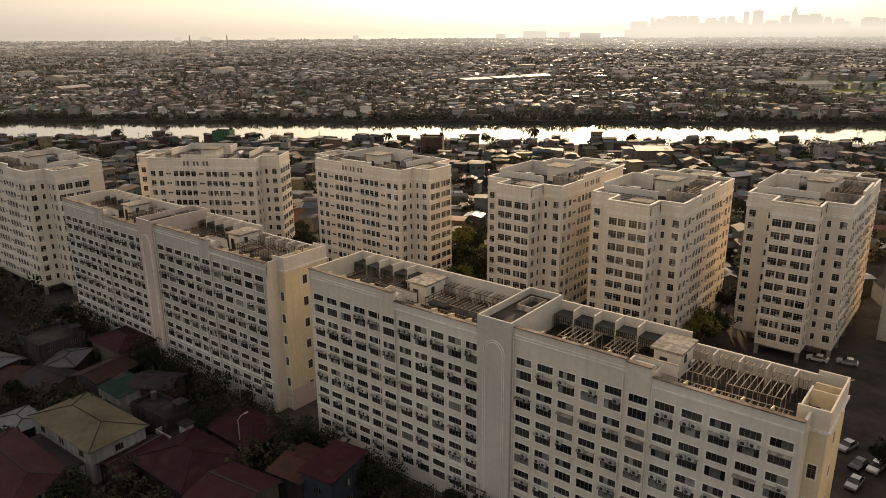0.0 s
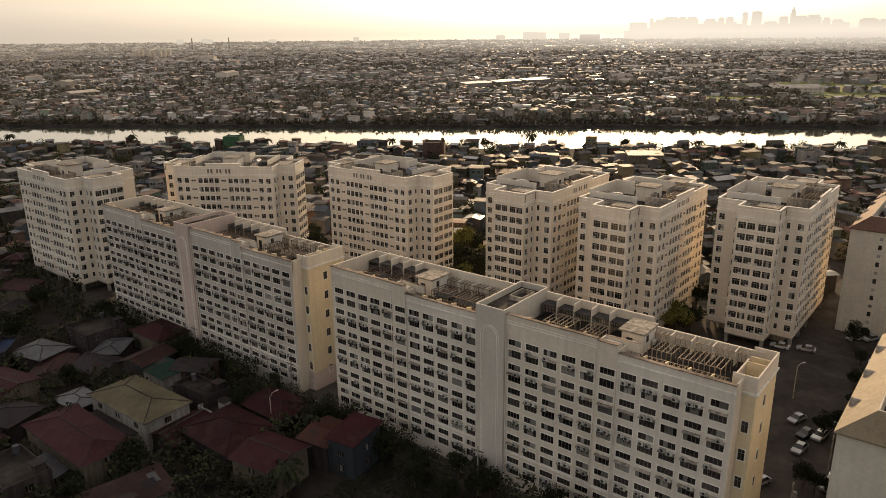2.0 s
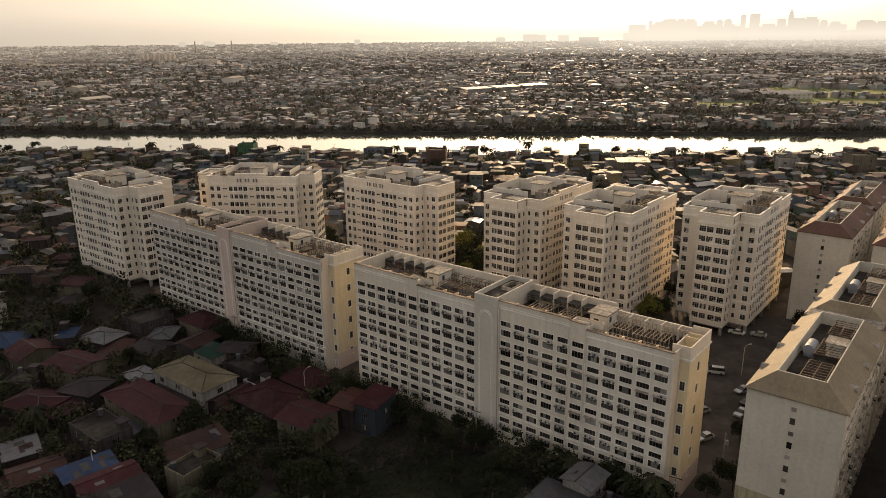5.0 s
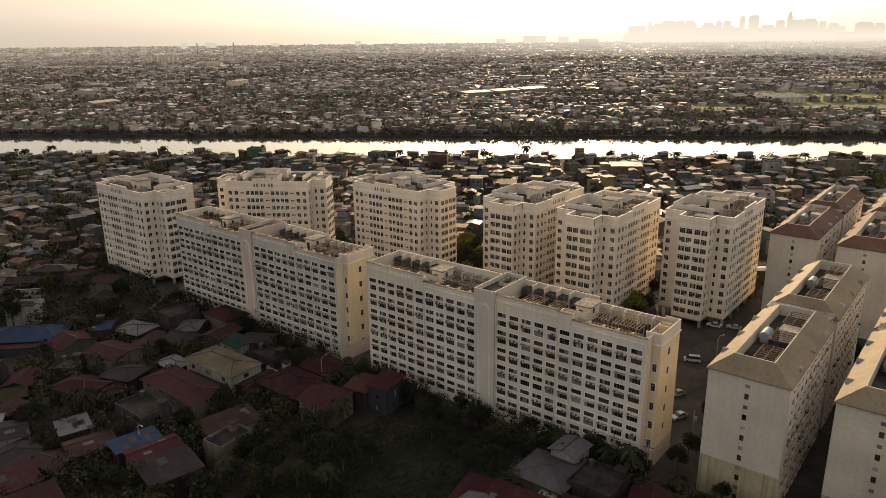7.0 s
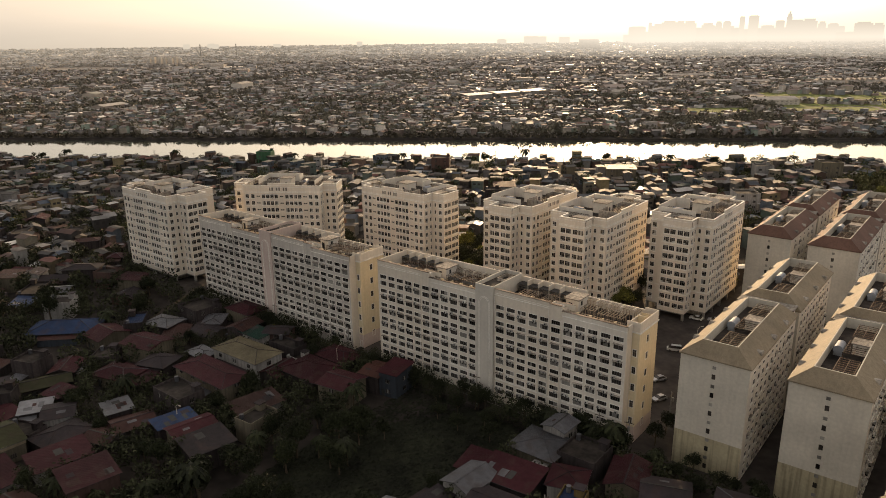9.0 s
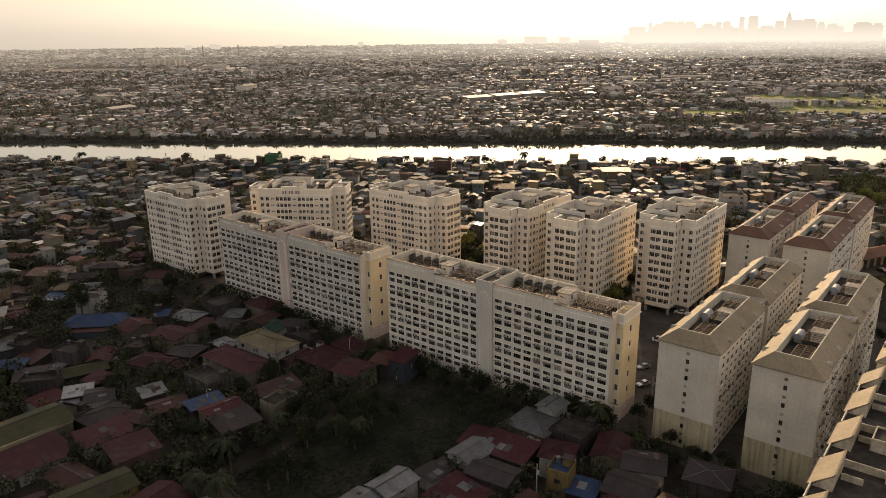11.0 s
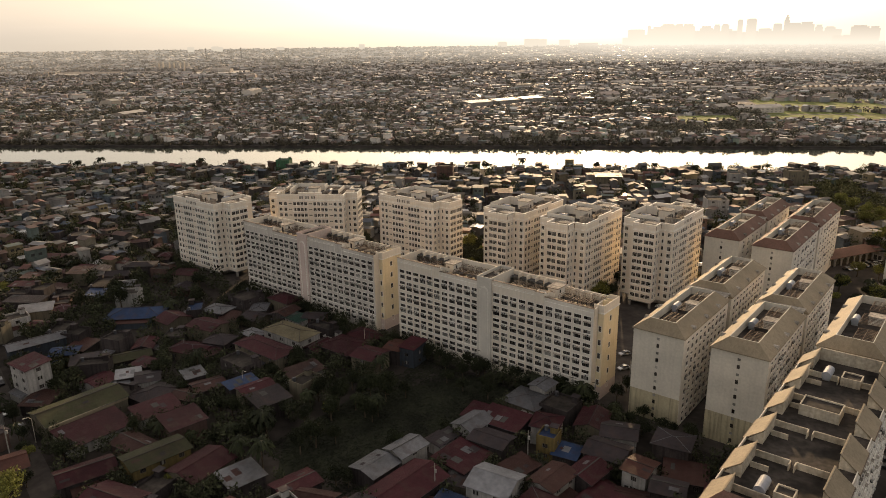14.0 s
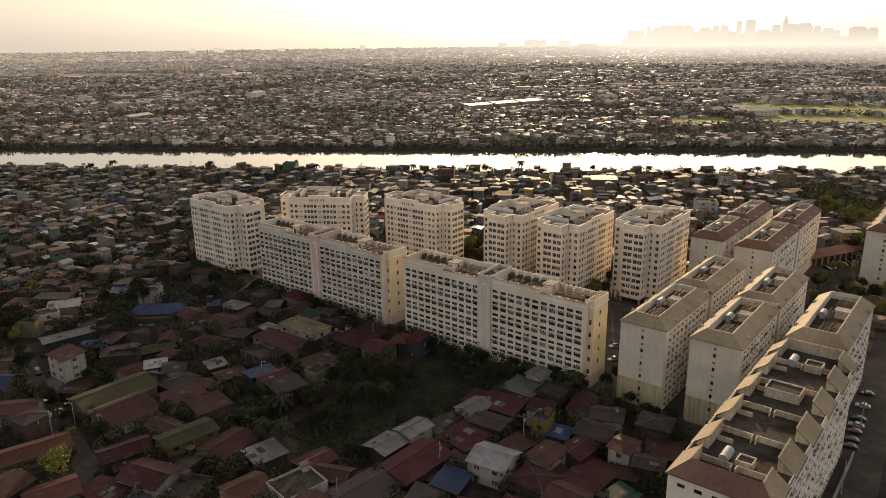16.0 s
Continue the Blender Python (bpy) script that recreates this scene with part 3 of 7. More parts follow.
        part("screen_cap", Soup().box(X(h0 - 34.45), X(h0 - 28.85), 87.1, 87.4, 29.0, 29.08), RUSTCAP, root)
        t = Soup().tube((X(h0 - 33.9), 86.2, 28.05), (X(h0 - 31.4), 86.2, 28.05), 0.72, n=16)
        t.box(X(h0 - 33.6), X(h0 - 33.3), 85.7, 86.7, 25.6, 27.5).box(X(h0 - 32.0), X(h0 - 31.7), 85.7, 86.7, 25.6, 27.5)
        part("water_tank", t, WHITE, root, "white rounded water tank")
        rh = part("roof_house", Soup().box(X(h0 - 33.4), X(h0 - 29.9), 90.8, 95.5, 25.6, 28.8), WHITE, root)
        part("roof_house_slab", Soup().box(X(h0 - 33.8), X(h0 - 29.6), 90.4, 95.9, 28.8, 29.1), STAINED, rh)
        part("door", Soup().box(X(h0 - 32.6), X(h0 - 31.6), 90.72, 90.83, 25.6, 27.9), DARKM, rh)
        part("vent_window", Soup().box(X(h0 - 29.95), X(h0 - 29.86), 92.0, 92.8, 27.2, 28.3), DARKM, rh)
        part("air_conditioner", COOLER, None, root, m=pose(X(h0 - 29.9), 94.2, 26.6, 0, 0, 90))
    return root


slab_block(0.0, GREYT, "long cream apartment block with grey stair core and many coolers", 1)
slab_block(-89.15, PINKT, "long cream apartment block with pinkish stair core, yellow end", 2)


# ---- ten-storey towers ----
def tower():
    rng = random.Random(7)
    root = thing("apartment_tower", "ten-storey cream apartment tower on stilts, arched niches under the roof", "apartment building", "towers")
    hx, hy, b0, b1, bo, base, top = 16.3, 10.45, -5.35, 4.0, 5.6, 0.2, 32.5
    rows = [28.0 - 2.83 * i for i in range(10)]
    frac = [0.05, 0.125, 0.265, 0.32, 0.375, 0.43, 0.57, 0.625, 0.68, 0.735, 0.875, 0.95]
    vents = [0.195, 0.5, 0.805]
    H = lambda c, w, h: [(c - w / 2, c + w / 2, z - h / 2, z + h / 2) for z in rows]

    def wall(x, y, yaw, u1, specs, label=""):
        """One wall from (x, y), u1 long, with columns of windows (centre, width, meshes)."""
        mx = face_to(x, y, yaw)
        holes = []
        for c, w, ms in specs:
            holes += H(c, w, 0.5 if ms is WIN_VENT else 1.55 if ms is WIN_A else 1.6 if ms is WIN_B else 1.4)
        part("wall", Soup().pierced(mx, 0, u1, base, top, holes, 0.2).box(0.02, u1 - 0.02, 0.22, 0.3, 30.2, top, 0, mx), TOWERW, root, label)
        for c, w, ms in specs:
            for z in rows:
                part("vent" if ms is WIN_VENT else "window", pick(rng, ms), None, root, m=mx @ pose(c, 0, z))
        for z, h, p in ((29.55, 0.3, 0.16), (6.8, 0.28, 0.14)):
            mo = Soup().box(-p * 0.5, u1 + p * 0.5, -p, 0.004, z, z + h, 0, mx)
            if z > 20:
                mo.box(-p * 0.5, u1 + p * 0.5, -0.1, 0.004, 30.05, 30.2, 0, mx).box(-p * 0.5, u1 + p * 0.5, -0.12, 0.004, 31.75, 31.9, 0, mx)
            part("moulding", mo, TRIM, root)
        part("parapet_cap", Soup().box(-0.1, u1 + 0.1, -0.15, 0.34, top, top + 0.12, 0, mx), TRIM, root)

    L = 2 * hx
    wall(-hx, -hy, 0, L, [(L * f, 1.4, WIN_A) for f in frac] + [(L * f, 1.5, WIN_VENT) for f in vents])
    wing = b0 + hy
    back = hy - b1
    for sx in (1, -1):
        # wing by the long face, side of the bulge, bulge, other side, rear wing
        if sx == 1:
            wall(hx, -hy, 90, wing, [(1.45, 1.4, WIN_A), (4.0, 0.75, WIN_N)])
            wall(hx, b0, 0, bo, [(1.5, 0.75, WIN_N), (3.9, 1.4, WIN_A)])
            wall(hx + bo, b0, 90, b1 - b0, [(c, 1.8, WIN_B) for c in (1.4, 3.45, 5.95, 8.0)])
            wall(hx + bo, b1, 180, bo, [])
            wall(hx, b1, 90, back, [])
        else:
            wall(-hx, hy, -90, back, [(1.35, 1.4, WIN_A), (back - 1.4, 0.75, WIN_N)])
            wall(-hx, b1, 180, bo, [])
            wall(-hx - bo, b1, -90, b1 - b0, [(c, 1.8, WIN_B) for c in (1.4, 3.45, 5.95, 8.0)])
            wall(-hx - bo, b0, 0, bo, [(1.6, 1.4, WIN_A), (4.1, 0.75, WIN_N)])
            wall(-hx, b0, -90, wing, [(0.95, 0.75, WIN_N), (wing - 1.45, 1.4, WIN_A)])
    wall(hx, hy, 180, L, [])
    # arched niches in the parapet: flat panels, recess shade in their dark colour
    part("raised_parapet", Soup().box(-hx + L * 0.33, -hx + L * 0.68, -hy - 0.004, -hy + 0.3, top + 0.12, top + 0.95), TOWERW, root)
    part("parapet_cap", Soup().box(-hx + L * 0.33 - 0.1, -hx + L * 0.68 + 0.1, -hy - 0.15, -hy + 0.36, top + 0.95, top + 1.07), TRIM, root)
    for c in (-3.5, -2.4, -0.55, 0.55, 2.4, 3.5):
        x0 = -hx + L * 0.46 + c
        s = Soup()
        pts = [(-0.4, 30.4), (0.4, 30.4), (0.4, 31.6)] + [(0.4 * math.cos(t), 31.6 + 0.4 * math.sin(t)) for t in np.linspace(0.3, math.pi - 0.3, 6)] + [(-0.4, 31.6)]
        s.quad([(x0 + a, -hy - 0.012, b) for a, b in pts])
        part("arched_niche", s, NICHE, root)
        t = Soup()
        for (a, b), (c2, d) in zip(pts[1:], pts[2:] + pts[:1]):
            t.tube((x0 + a, -hy - 0.02, b), (x0 + c2, -hy - 0.02, d), 0.06, n=5)
        part("niche_frame", t, TRIM, root)
    # floor slab over the stilts, stilts, roof deck
    s = Soup().box(-hx + 0.05, hx - 0.05, -hy + 0.05, hy - 0.05, -0.1, 0.2).box(-hx - bo + 0.05, -hx + 0.05, b0 + 0.05, b1 - 0.05, -0.1, 0.2).box(hx - 0.05, hx + bo - 0.05, b0 + 0.05, b1 - 0.05, -0.1, 0.2)
    part("underside", s, CONC, root)
    # core added under the slab so the gap between the stilts reads dark
    part("ground_floor", Soup().box(-hx + 2.5, hx - 2.5, -hy + 2.5, hy - 2.5, G, -0.1), STAINED, root, "added recessed core that darkens the space between the stilts")
    for x in (-hx + 0.5, -7.8, 0, 7.8, hx - 0.5):
        for y in (-hy + 0.5, hy - 0.5):
            part("stilt", Soup().box(x - 0.4, x + 0.4, y - 0.4, y + 0.4, G, -0.1), CONC, root)
    for x in (-hx - bo + 0.5, hx + bo - 0.5):
        for y in (b0 + 0.5, b1 - 0.5):
            part("stilt", Soup().box(x - 0.4, x + 0.4, y - 0.4, y + 0.4, G, -0.1), CONC, root)
    s = Soup().box(-hx + 0.25, hx - 0.25, -hy + 0.25, hy - 0.25, 30.1, 30.3).box(-hx - bo + 0.25, -hx + 0.25, b0 + 0.25, b1 - 0.25, 30.1, 30.3).box(hx - 0.25, hx + bo - 0.25, b0 + 0.25, b1 - 0.25, 30.1, 30.3)
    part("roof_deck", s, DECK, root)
    # raised roof walls, lift house, water tanks, cages
    for x0, x1, y0, y1, h in ((-9, -8.7, -10.3, -4, 2.9), (-9, -2.6, -4, -3.7, 2.9), (8.7, 9, -10.3, -4, 2.5), (4.5, 9, -4.0, -3.7, 2.5), (-12.2, -12, -3, 9.8, 3.2), (-12, 3, 9.6, 9.85, 3.6), (3, 3.3, 4.5, 9.85, 3.6), (12, 12.2, -3, 8.8, 3.0)):
        part("roof_wall", Soup().box(x0, x1, y0, y1, 30.3, 30.3 + h), STAINED if h < 3 else WHITE, root)
    lift = part("lift_house", Soup().box(-2.6, 2.2, -3.4, 1.6, 30.3, 34.0), WHITE, root)
    part("lift_house_slab", Soup().box(-3.0, 2.6, -3.8, 2.0, 34.0, 34.25), STAINED, lift)
    part("door", Soup().box(-0.6, 0.4, -3.46, -3.36, 30.3, 32.4), DARKM, lift)
    for sx in (-1, 1):
        part("lift_house_slab", Soup().box(sx * 17.5 - 2.2, sx * 17.5 + 2.2, -4.5, 0.5, 32.3, 32.5), STAINED, root)
        part("roof_shed", Soup().box(sx * 17.5 - 1.9, sx * 17.5 + 1.9, -4.2, 0.2, 30.3, 32.3), WHITE, root)
    for x, y in ((6.2, 2.0), (-6.0, 3.5)):
        s = Soup().tube((x, y, 31.6), (x, y + 3.6, 31.6), 0.9, n=14)
        s.box(x - 0.7, x + 0.7, y + 0.5, y + 0.8, 30.3, 30.9).box(x - 0.7, x + 0.7, y + 2.8, y + 3.1, 30.3, 30.9)
        part("water_tank", s, TANK, root)
    for x0, x1, y0, y1 in ((-14.8, -12.6, -2, 8), (4, 11.5, 5, 9.5), (-11, -4, 4.6, 9.2), (13, 15.2, -9.5, 8), (-8, 8, -10.2, -5.0), (-21.5, -16.5, -5.5, 2.5), (16.5, 21.5, 0.8, 2.6)):
        s = lattice(x0, x1, y0, y1, 32.1, 0.9, ((x0, y0), (x1, y0), (x1, y1), (x0, y1)), 30.3)
        me = weld(s.mesh("drying_cage", STEEL))
        part("drying_cage", me, None, root, "rusty steel drying cage")
    return root


first = tower()
K2 = [(-142.0, 156.6, 0), (-92.6, 169.9, 90), (-63.9, 169.8, 90), (-35.8, 188.9, 90), (-221.8, 97.2, 0)]
K2.append((-190.9, 135.2, 32))
first.matrix_basis = pose(K2[0][0], K2[0][1], 0, 0, 0, 0)
for x, y, r in K2[1:]:
    copy_thing(first, pose(x, y, 0, 0, 0, r))


# ---- hipped-roof apartment rows ----
def hip_ring(s, x0, x1, y0, y1, ix, iy, z0, z1, over=0.35, t=0.25):
    """Four roof slopes from the eaves up to an inner rim; the middle stays open."""
    o = [(x0 - over, y0 - over), (x1 + over, y0 - over), (x1 + over, y1 + over), (x0 - over, y1 + over)]
    i = [(x0 + ix, y0 + iy), (x1 - ix, y0 + iy), (x1 - ix, y1 - iy), (x0 + ix, y1 - iy)]
    for k in range(4):
        j = (k + 1) % 4
        s.quad([(*o[k], z0), (*o[j], z0), (*i[j], z1), (*i[k], z1)])
        s.quad([(*o[j], z0 - t), (*o[k], z0 - t), (*o[k], z0), (*o[j], z0)])
        s.quad([(*o[k], z0 - t), (*o[j], z0 - t), (*i[j], z0 - t), (*i[k], z0 - t)])


def side_windows(root, rng, x, yaw, y0, y1, floors, step=3.3, cool=0.13):
    """Columns of windows on a long wall at x; returns the holes' columns."""
    n = int((y1 - y0 - 1.5) / step)
    cols = [y0 + (y1 - y0 - n * step) / 2 + step * (i + 0.5) for i in range(n)]
    mx = face_to(x, 0, yaw)
    sg = 1 if yaw == 90 else -1
    holes = []
    for c in cols:
        for z in floors:
            u = c * sg
            holes += [(u - 0.75, u + 0.75, z - 0.38, z + 0.38), (u - 0.75, u + 0.75, z - 2.75, z - 1.45)]
            part("window", pick(rng, WIN_FLAT), None, root, m=mx @ pose(u, 0, z))
            if rng.random() < 0.3:
                part("awning", AWNING_S, None, root, m=mx @ pose(u, 0, z - 1.38))
            if rng.random() < cool:
                part("air_conditioner", COOLER, None, root, m=mx @ pose(u + rng.choice((-0.3, 0.3)), 0, z - 0.85))
    return mx, holes, sg


def roof_kit(root, rng, x0, x1, y0, y1, z, mt, tank=True):
    """Sunken roof with cage beams, a tank and a small roof house."""
    k = max(3, round((y1 - y0) / 5.5))
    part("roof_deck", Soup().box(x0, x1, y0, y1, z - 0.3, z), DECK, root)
    xm = (x0 + x1) / 2
    for i in range(3):
        ya, yb = y0 + (y1 - y0) * (0.02 + 0.34 * i), y0 + (y1 - y0) * (0.26 + 0.34 * i)
        xa, xb = (xm - 0.6, x1 - 0.4) if i != 1 else (x0 + 2.9, x1 - 0.4)
        s = lattice(xa, xb, ya, yb, z + 2.04, 1.1, ((xa, ya), (xb, ya), (xb, yb), (xa, yb)), z, 0.12)
        part("drying_cage", weld(s.mesh("drying_cage", mt)), None, root, "steel frame of a drying cage")
    if tank:
        ty = y0 + (y1 - y0) * 0.42
        s = Soup().tube((x0 + 1.6, ty, z + 1.5), (x0 + 1.6, ty + 3.6, z + 1.5), 0.95, n=16)
        s.box(x0 + 0.8, x0 + 2.4, ty + 0.4, ty + 0.7, z, z + 0.7).box(x0 + 0.8, x0 + 2.4, ty + 2.9, ty + 3.2, z, z + 0.7)
        part("water_tank", s, TANK, root, "pale steel water tank")
    hy = y0 + (y1 - y0) * 0.52
    rh = part("roof_house", Soup().box(xm + 0.3, x1 - 0.3, hy, hy + 3.2, z, z + 2.3), WHITE, root)
    part("roof_house_slab", Soup().box(xm, x1, hy - 0.3, hy + 3.5, z + 2.3, z + 2.55), STAINED, rh)


def row_block(x0, x1, y0, y1, roof, label, seed, eave=25.0, rim=28.0, gable_windows=True, base=True, step=3.3, levels=6, halves=True):
    rng = random.Random(seed)
    root = thing("apartment_row", label, "apartment building", "hipped-roof rows", pose((x0 + x1) / 2, (y0 + y1) / 2, G))
    floors = [22.9 - 4.34 * i for i in range(levels)]
    cut = y0 + (y1 - y0) * 0.5
    gap = 1.6
    for a, b in ((y0, cut - gap), (cut + gap, y1)) if halves else ((y0, y1),):
        for x, yaw in ((x1, 90), (x0, -90)):
            if yaw == 90:
                mx, holes, sg = side_windows(root, rng, x, yaw, a, b, floors, step)
            else:
                mx, holes, sg = face_to(x, 0, yaw), [], -1
            u0, u1 = sorted((a * sg, b * sg))
            part("side_wall", Soup().pierced(mx, u0, u1, G, eave, [h for h in holes if h[2] > G], 0.2), WHITE, root)
        # front and rear walls
        hs = []
        cx = (x0 + x1) / 2
        if a == y0 and gable_windows:
            for i in range(6):
                z = 23.1 - 4.34 * i
                hs += [(cx - 0.4, cx + 0.4, z - 0.4, z + 0.4)]
                if i < 6:
                    hs += [(cx - 0.4, cx + 0.4, z - 2.7, z - 1.5)]
        lo = 6.3 if base and a == y0 else G
        mx = face_to(0, a, 0)
        part("gable_wall", Soup().pierced(mx, x0, x1, lo, eave, [h for h in hs if h[2] > lo], 0.2), ROWW, root)
        if lo > G:
            part("gable_base", Soup().pierced(mx, x0 - 0.01, x1 + 0.01, G, lo, [h for h in hs if h[3] < lo and h[2] > G], 0.2), OCHRE, root, "stained ochre base of the end wall")
        for h in hs:
            if h[2] < G or (h[2] < lo < h[3]):
                continue
            w = Soup().box(h[0], h[1], a + 0.1, a + 0.14, h[2], h[3])
            part("window", w, PANEW if h[3] - h[2] < 0.9 else PANE, root)
        part("rear_wall", Soup().box(x0 + 0.02, x1 - 0.02, b - 0.2, b, G, eave), WHITE, root)
        s = Soup()
        hip_ring(s, x0, x1, a, b, 3.6, 2.4, eave, rim)
        part("roof", s, roof, root)
        # rim wall round the sunken roof
        ix0, ix1, iy0, iy1 = x0 + 3.6, x1 - 3.6, a + 2.4, b - 2.4
        for p, q, r, t in ((ix0, ix0 + 0.2, iy0, iy1), (ix1 - 0.2, ix1, iy0, iy1), (ix0 + 0.2, ix1 - 0.2, iy0, iy0 + 0.2), (ix0 + 0.2, ix1 - 0.2, iy1 - 0.2, iy1)):
            part("rim_wall", Soup().box(p, q, r, t, eave, rim + 0.08), ROWW, root)
        roof_kit(root, rng, ix0 + 0.2, ix1 - 0.2, iy0 + 0.2, iy1 - 0.2, eave + 0.6, STEEL)
        # barrel dormers over the stair windows
        for f in (0.22, 0.5, 0.78):
            for xd, sg in ((x0 + 0.6, -1), (x1 - 0.6, 1)):
                yd = a + (b - a) * f
                s = Soup()
                for k in range(6):
                    t0, t1 = math.pi * k / 6, math.pi * (k + 1) / 6
                    p0, p1 = (yd - 0.9 * math.cos(t0), eave + 0.3 + 0.9 * math.sin(t0)), (yd - 0.9 * math.cos(t1), eave + 0.3 + 0.9 * math.sin(t1))
                    s.quad([(xd + sg * 0.7, *p0), (xd + sg * 0.7, *p1), (xd - sg * 1.6, *p1), (xd - sg * 1.6, *p0)])
                    s.quad([(xd + sg * 0.7, *p0), (xd + sg * 0.7, yd, eave + 0.3), (xd + sg * 0.7, *p1)])
                part("dormer", s, STAINED, root)
    if not halves:
        return root
    # link between the two halves
    part("link", Soup().box(x0 + 1.0, x1 - 1.0, cut - gap - 0.05, cut + gap + 0.05, G, eave + 0.9), WHITE, root)
    part("link_roof", Soup().box(x0 + 0.6, x1 - 0.6, cut - gap - 0.6, cut + gap + 0.6, eave + 0.9, eave + 1.15), STAINED, root, "stained flat link roof")
    return root


row_block(-2.3, 12.3, 86.0, 162.0, TANROOF, "white six-storey apartment row with tan hipped roof, ochre base", 11)
row_block(19.6, 34.2, 86.0, 162.0, TANROOF, "white six-storey apartment row with tan hipped roof", 12)
row_block(-19.3, -5.6, 191.5, 267.0, REDROOF, "white apartment row with red-brown hipped roof", 13, base=False, step=6.0, levels=4)
row_block(0.2, 15.0, 188.5, 273.0, REDROOF, "white apartment row with red-brown hipped roof beside the lane", 14, base=False, step=5.2, levels=5)
row_block(39.0, 54.0, 246.0, 320.0, REDROOF, "white apartment row behind the trees", 15, base=False, step=6.5, levels=5)
row_block(41.5, 57.5, 103.5, 145.5, TANROOF, "short apartment row with tan hipped roof", 16, base=False, halves=False)


def stepped_row(x0, x1, y0, y1):
    """The near row whose roof is cut into short tan slopes with flat yards between."""
    rng = random.Random(21)
    root = thing("apartment_row", "apartment row with stepped tan roof slopes and stained flat yards", "apartment building", "hipped-roof rows", pose((x0 + x1) / 2, (y0 + y1) / 2, G))
    eave, rim = 25.0, 28.0
    xi, xj = x0 + 3.4, x1 - 3.3
    floors = [22.9 - 4.34 * i for i in range(6)]
    for x, yaw in ((x1, 90), (x0, -90)):
        mx, holes, sg = side_windows(root, rng, x, yaw, y0, y1, floors[:2] if yaw < 0 else floors)
        u0, u1 = sorted((y0 * sg, y1 * sg))
        part("side_wall", Soup().pierced(mx, u0, u1, G, eave, [h for h in holes if h[2] > G], 0.2), WHITE, root)
    fh = [(x0 + 2 + 3.5 * i, x0 + 3.6 + 3.5 * i, z - 0.45, z + 0.45) for i in range(6) for z in floors]
    part("gable_wall", Soup().pierced(face_to(0, y0, 0), x0, x1, G, eave, fh, 0.2), WHITE, root)
    for a, b, c, d in fh:
        part("window", Soup().box(a, b, y0 + 0.1, y0 + 0.14, c, d), PANE, root)
    part("rear_wall", Soup().box(x0, x1, y1 - 0.25, y1, G, eave).box(xi, xj, y1 - 0.25, y1, eave, rim), GRIMY, root)
    part("roof_deck", Soup().box(x0 + 0.3, x1 - 0.3, y0 + 0.3, y1 - 0.25, eave - 0.6, eave - 0.2), DECK, root, "dark stained flat roof")
    # red hipped front
    s = Soup()
    s.quad([(x0 - 0.4, y0 - 0.4, eave), (x1 + 0.4, y0 - 0.4, eave), (xj, y0 + 3.2, rim), (xi, y0 + 3.2, rim)])
    s.quad([(x0 - 0.4, y0 - 0.4, eave - 0.25), (x1 + 0.4, y0 - 0.4, eave - 0.25), (x1 + 0.4, y0 - 0.4, eave), (x0 - 0.4, y0 - 0.4, eave)])
    s.quad([(xi, y0 + 3.2, eave), (xj, y0 + 3.2, eave), (xj, y0 + 3.2, rim), (xi, y0 + 3.2, rim)])
    part("front_slope", s, REDROOF, root, "red-brown tiled front slope")
    starts = [y0 - 0.4, 31.0, 45.2, 60.0, 74.6, 88.0]
    for i, a in enumerate(starts):
        b = min(a + (9.3 if i else 10.0), y1 - 0.3)
        for xo, xr, sg in ((x0, xi, -1), (x1, xj, 1)):
            xo2 = xo + sg * 0.4
            t = 0.3
            s = Soup()
            ra = a + (3.6 if i == 0 else 0)
            p = [(xo2, a, eave), (xo2, b, eave), (xr, b, rim), (xr, ra, rim)]
            s.quad(p if sg < 0 else p[::-1])
            q = [(x, y, z - t) for x, y, z in p]
            for k in range(4):
                j = (k + 1) % 4
                s.quad([p[k], p[j], q[j], q[k]])
            part("roof_slope", s, TANROOF, root)
            part("fascia", Soup().box(min(xo2, xo2 + sg * 0.12), max(xo2, xo2 + sg * 0.12), a, b, eave - 0.35, eave + 0.02), STEEL, root, "brown eaves board")
            w = Soup()
            for y in (a + 0.15, b - 0.35) if i else (b - 0.35,):
                w.quad([(xo, y, eave - 0.6), (xr, y, eave - 0.6), (xr, y, rim - t), (xo, y, eave - t)])
                w.quad([(xo, y + 0.2, eave - 0.6), (xo, y + 0.2, eave - t), (xr, y + 0.2, rim - t), (xr, y + 0.2, eave - 0.6)])
            w.box(min(xr, xr + sg * 0.2), max(xr, xr + sg * 0.2), ra, b, eave - 0.6, rim - 0.05)
            part("slope_wall", w, GRIMY, root)
            part("ridge_cap", Soup().box(xr - 0.16, xr + 0.16, ra, b, rim, rim + 0.12), TANROOF, root)
            if i < 5:
                nx = starts[i + 1]
                part("yard_wall", Soup().box(min(xo, xo - sg * 0.2), max(xo, xo - sg * 0.2), b, nx, eave - 0.6, eave + 0.5), CREAM, root)
    # low walls, boxes and tanks on the roof
    xm = (xi + xj) / 2
    for i, a in enumerate(starts[:5]):
        y = a + 9.2
        for p, q, dy in ((xi, xm - 0.5, -1.6), (xm + 0.5, xj, -1.6)):
            s = Soup().box(p, q, y, y + 0.22, eave - 0.2, eave + 1.25)
            e = q if p == xi else p
            s.box(e - 0.11, e + 0.11, y + dy, y, eave - 0.2, eave + 1.25)
            part("yard_wall", s, GRIMY, root, "stained cream wall across the roof")
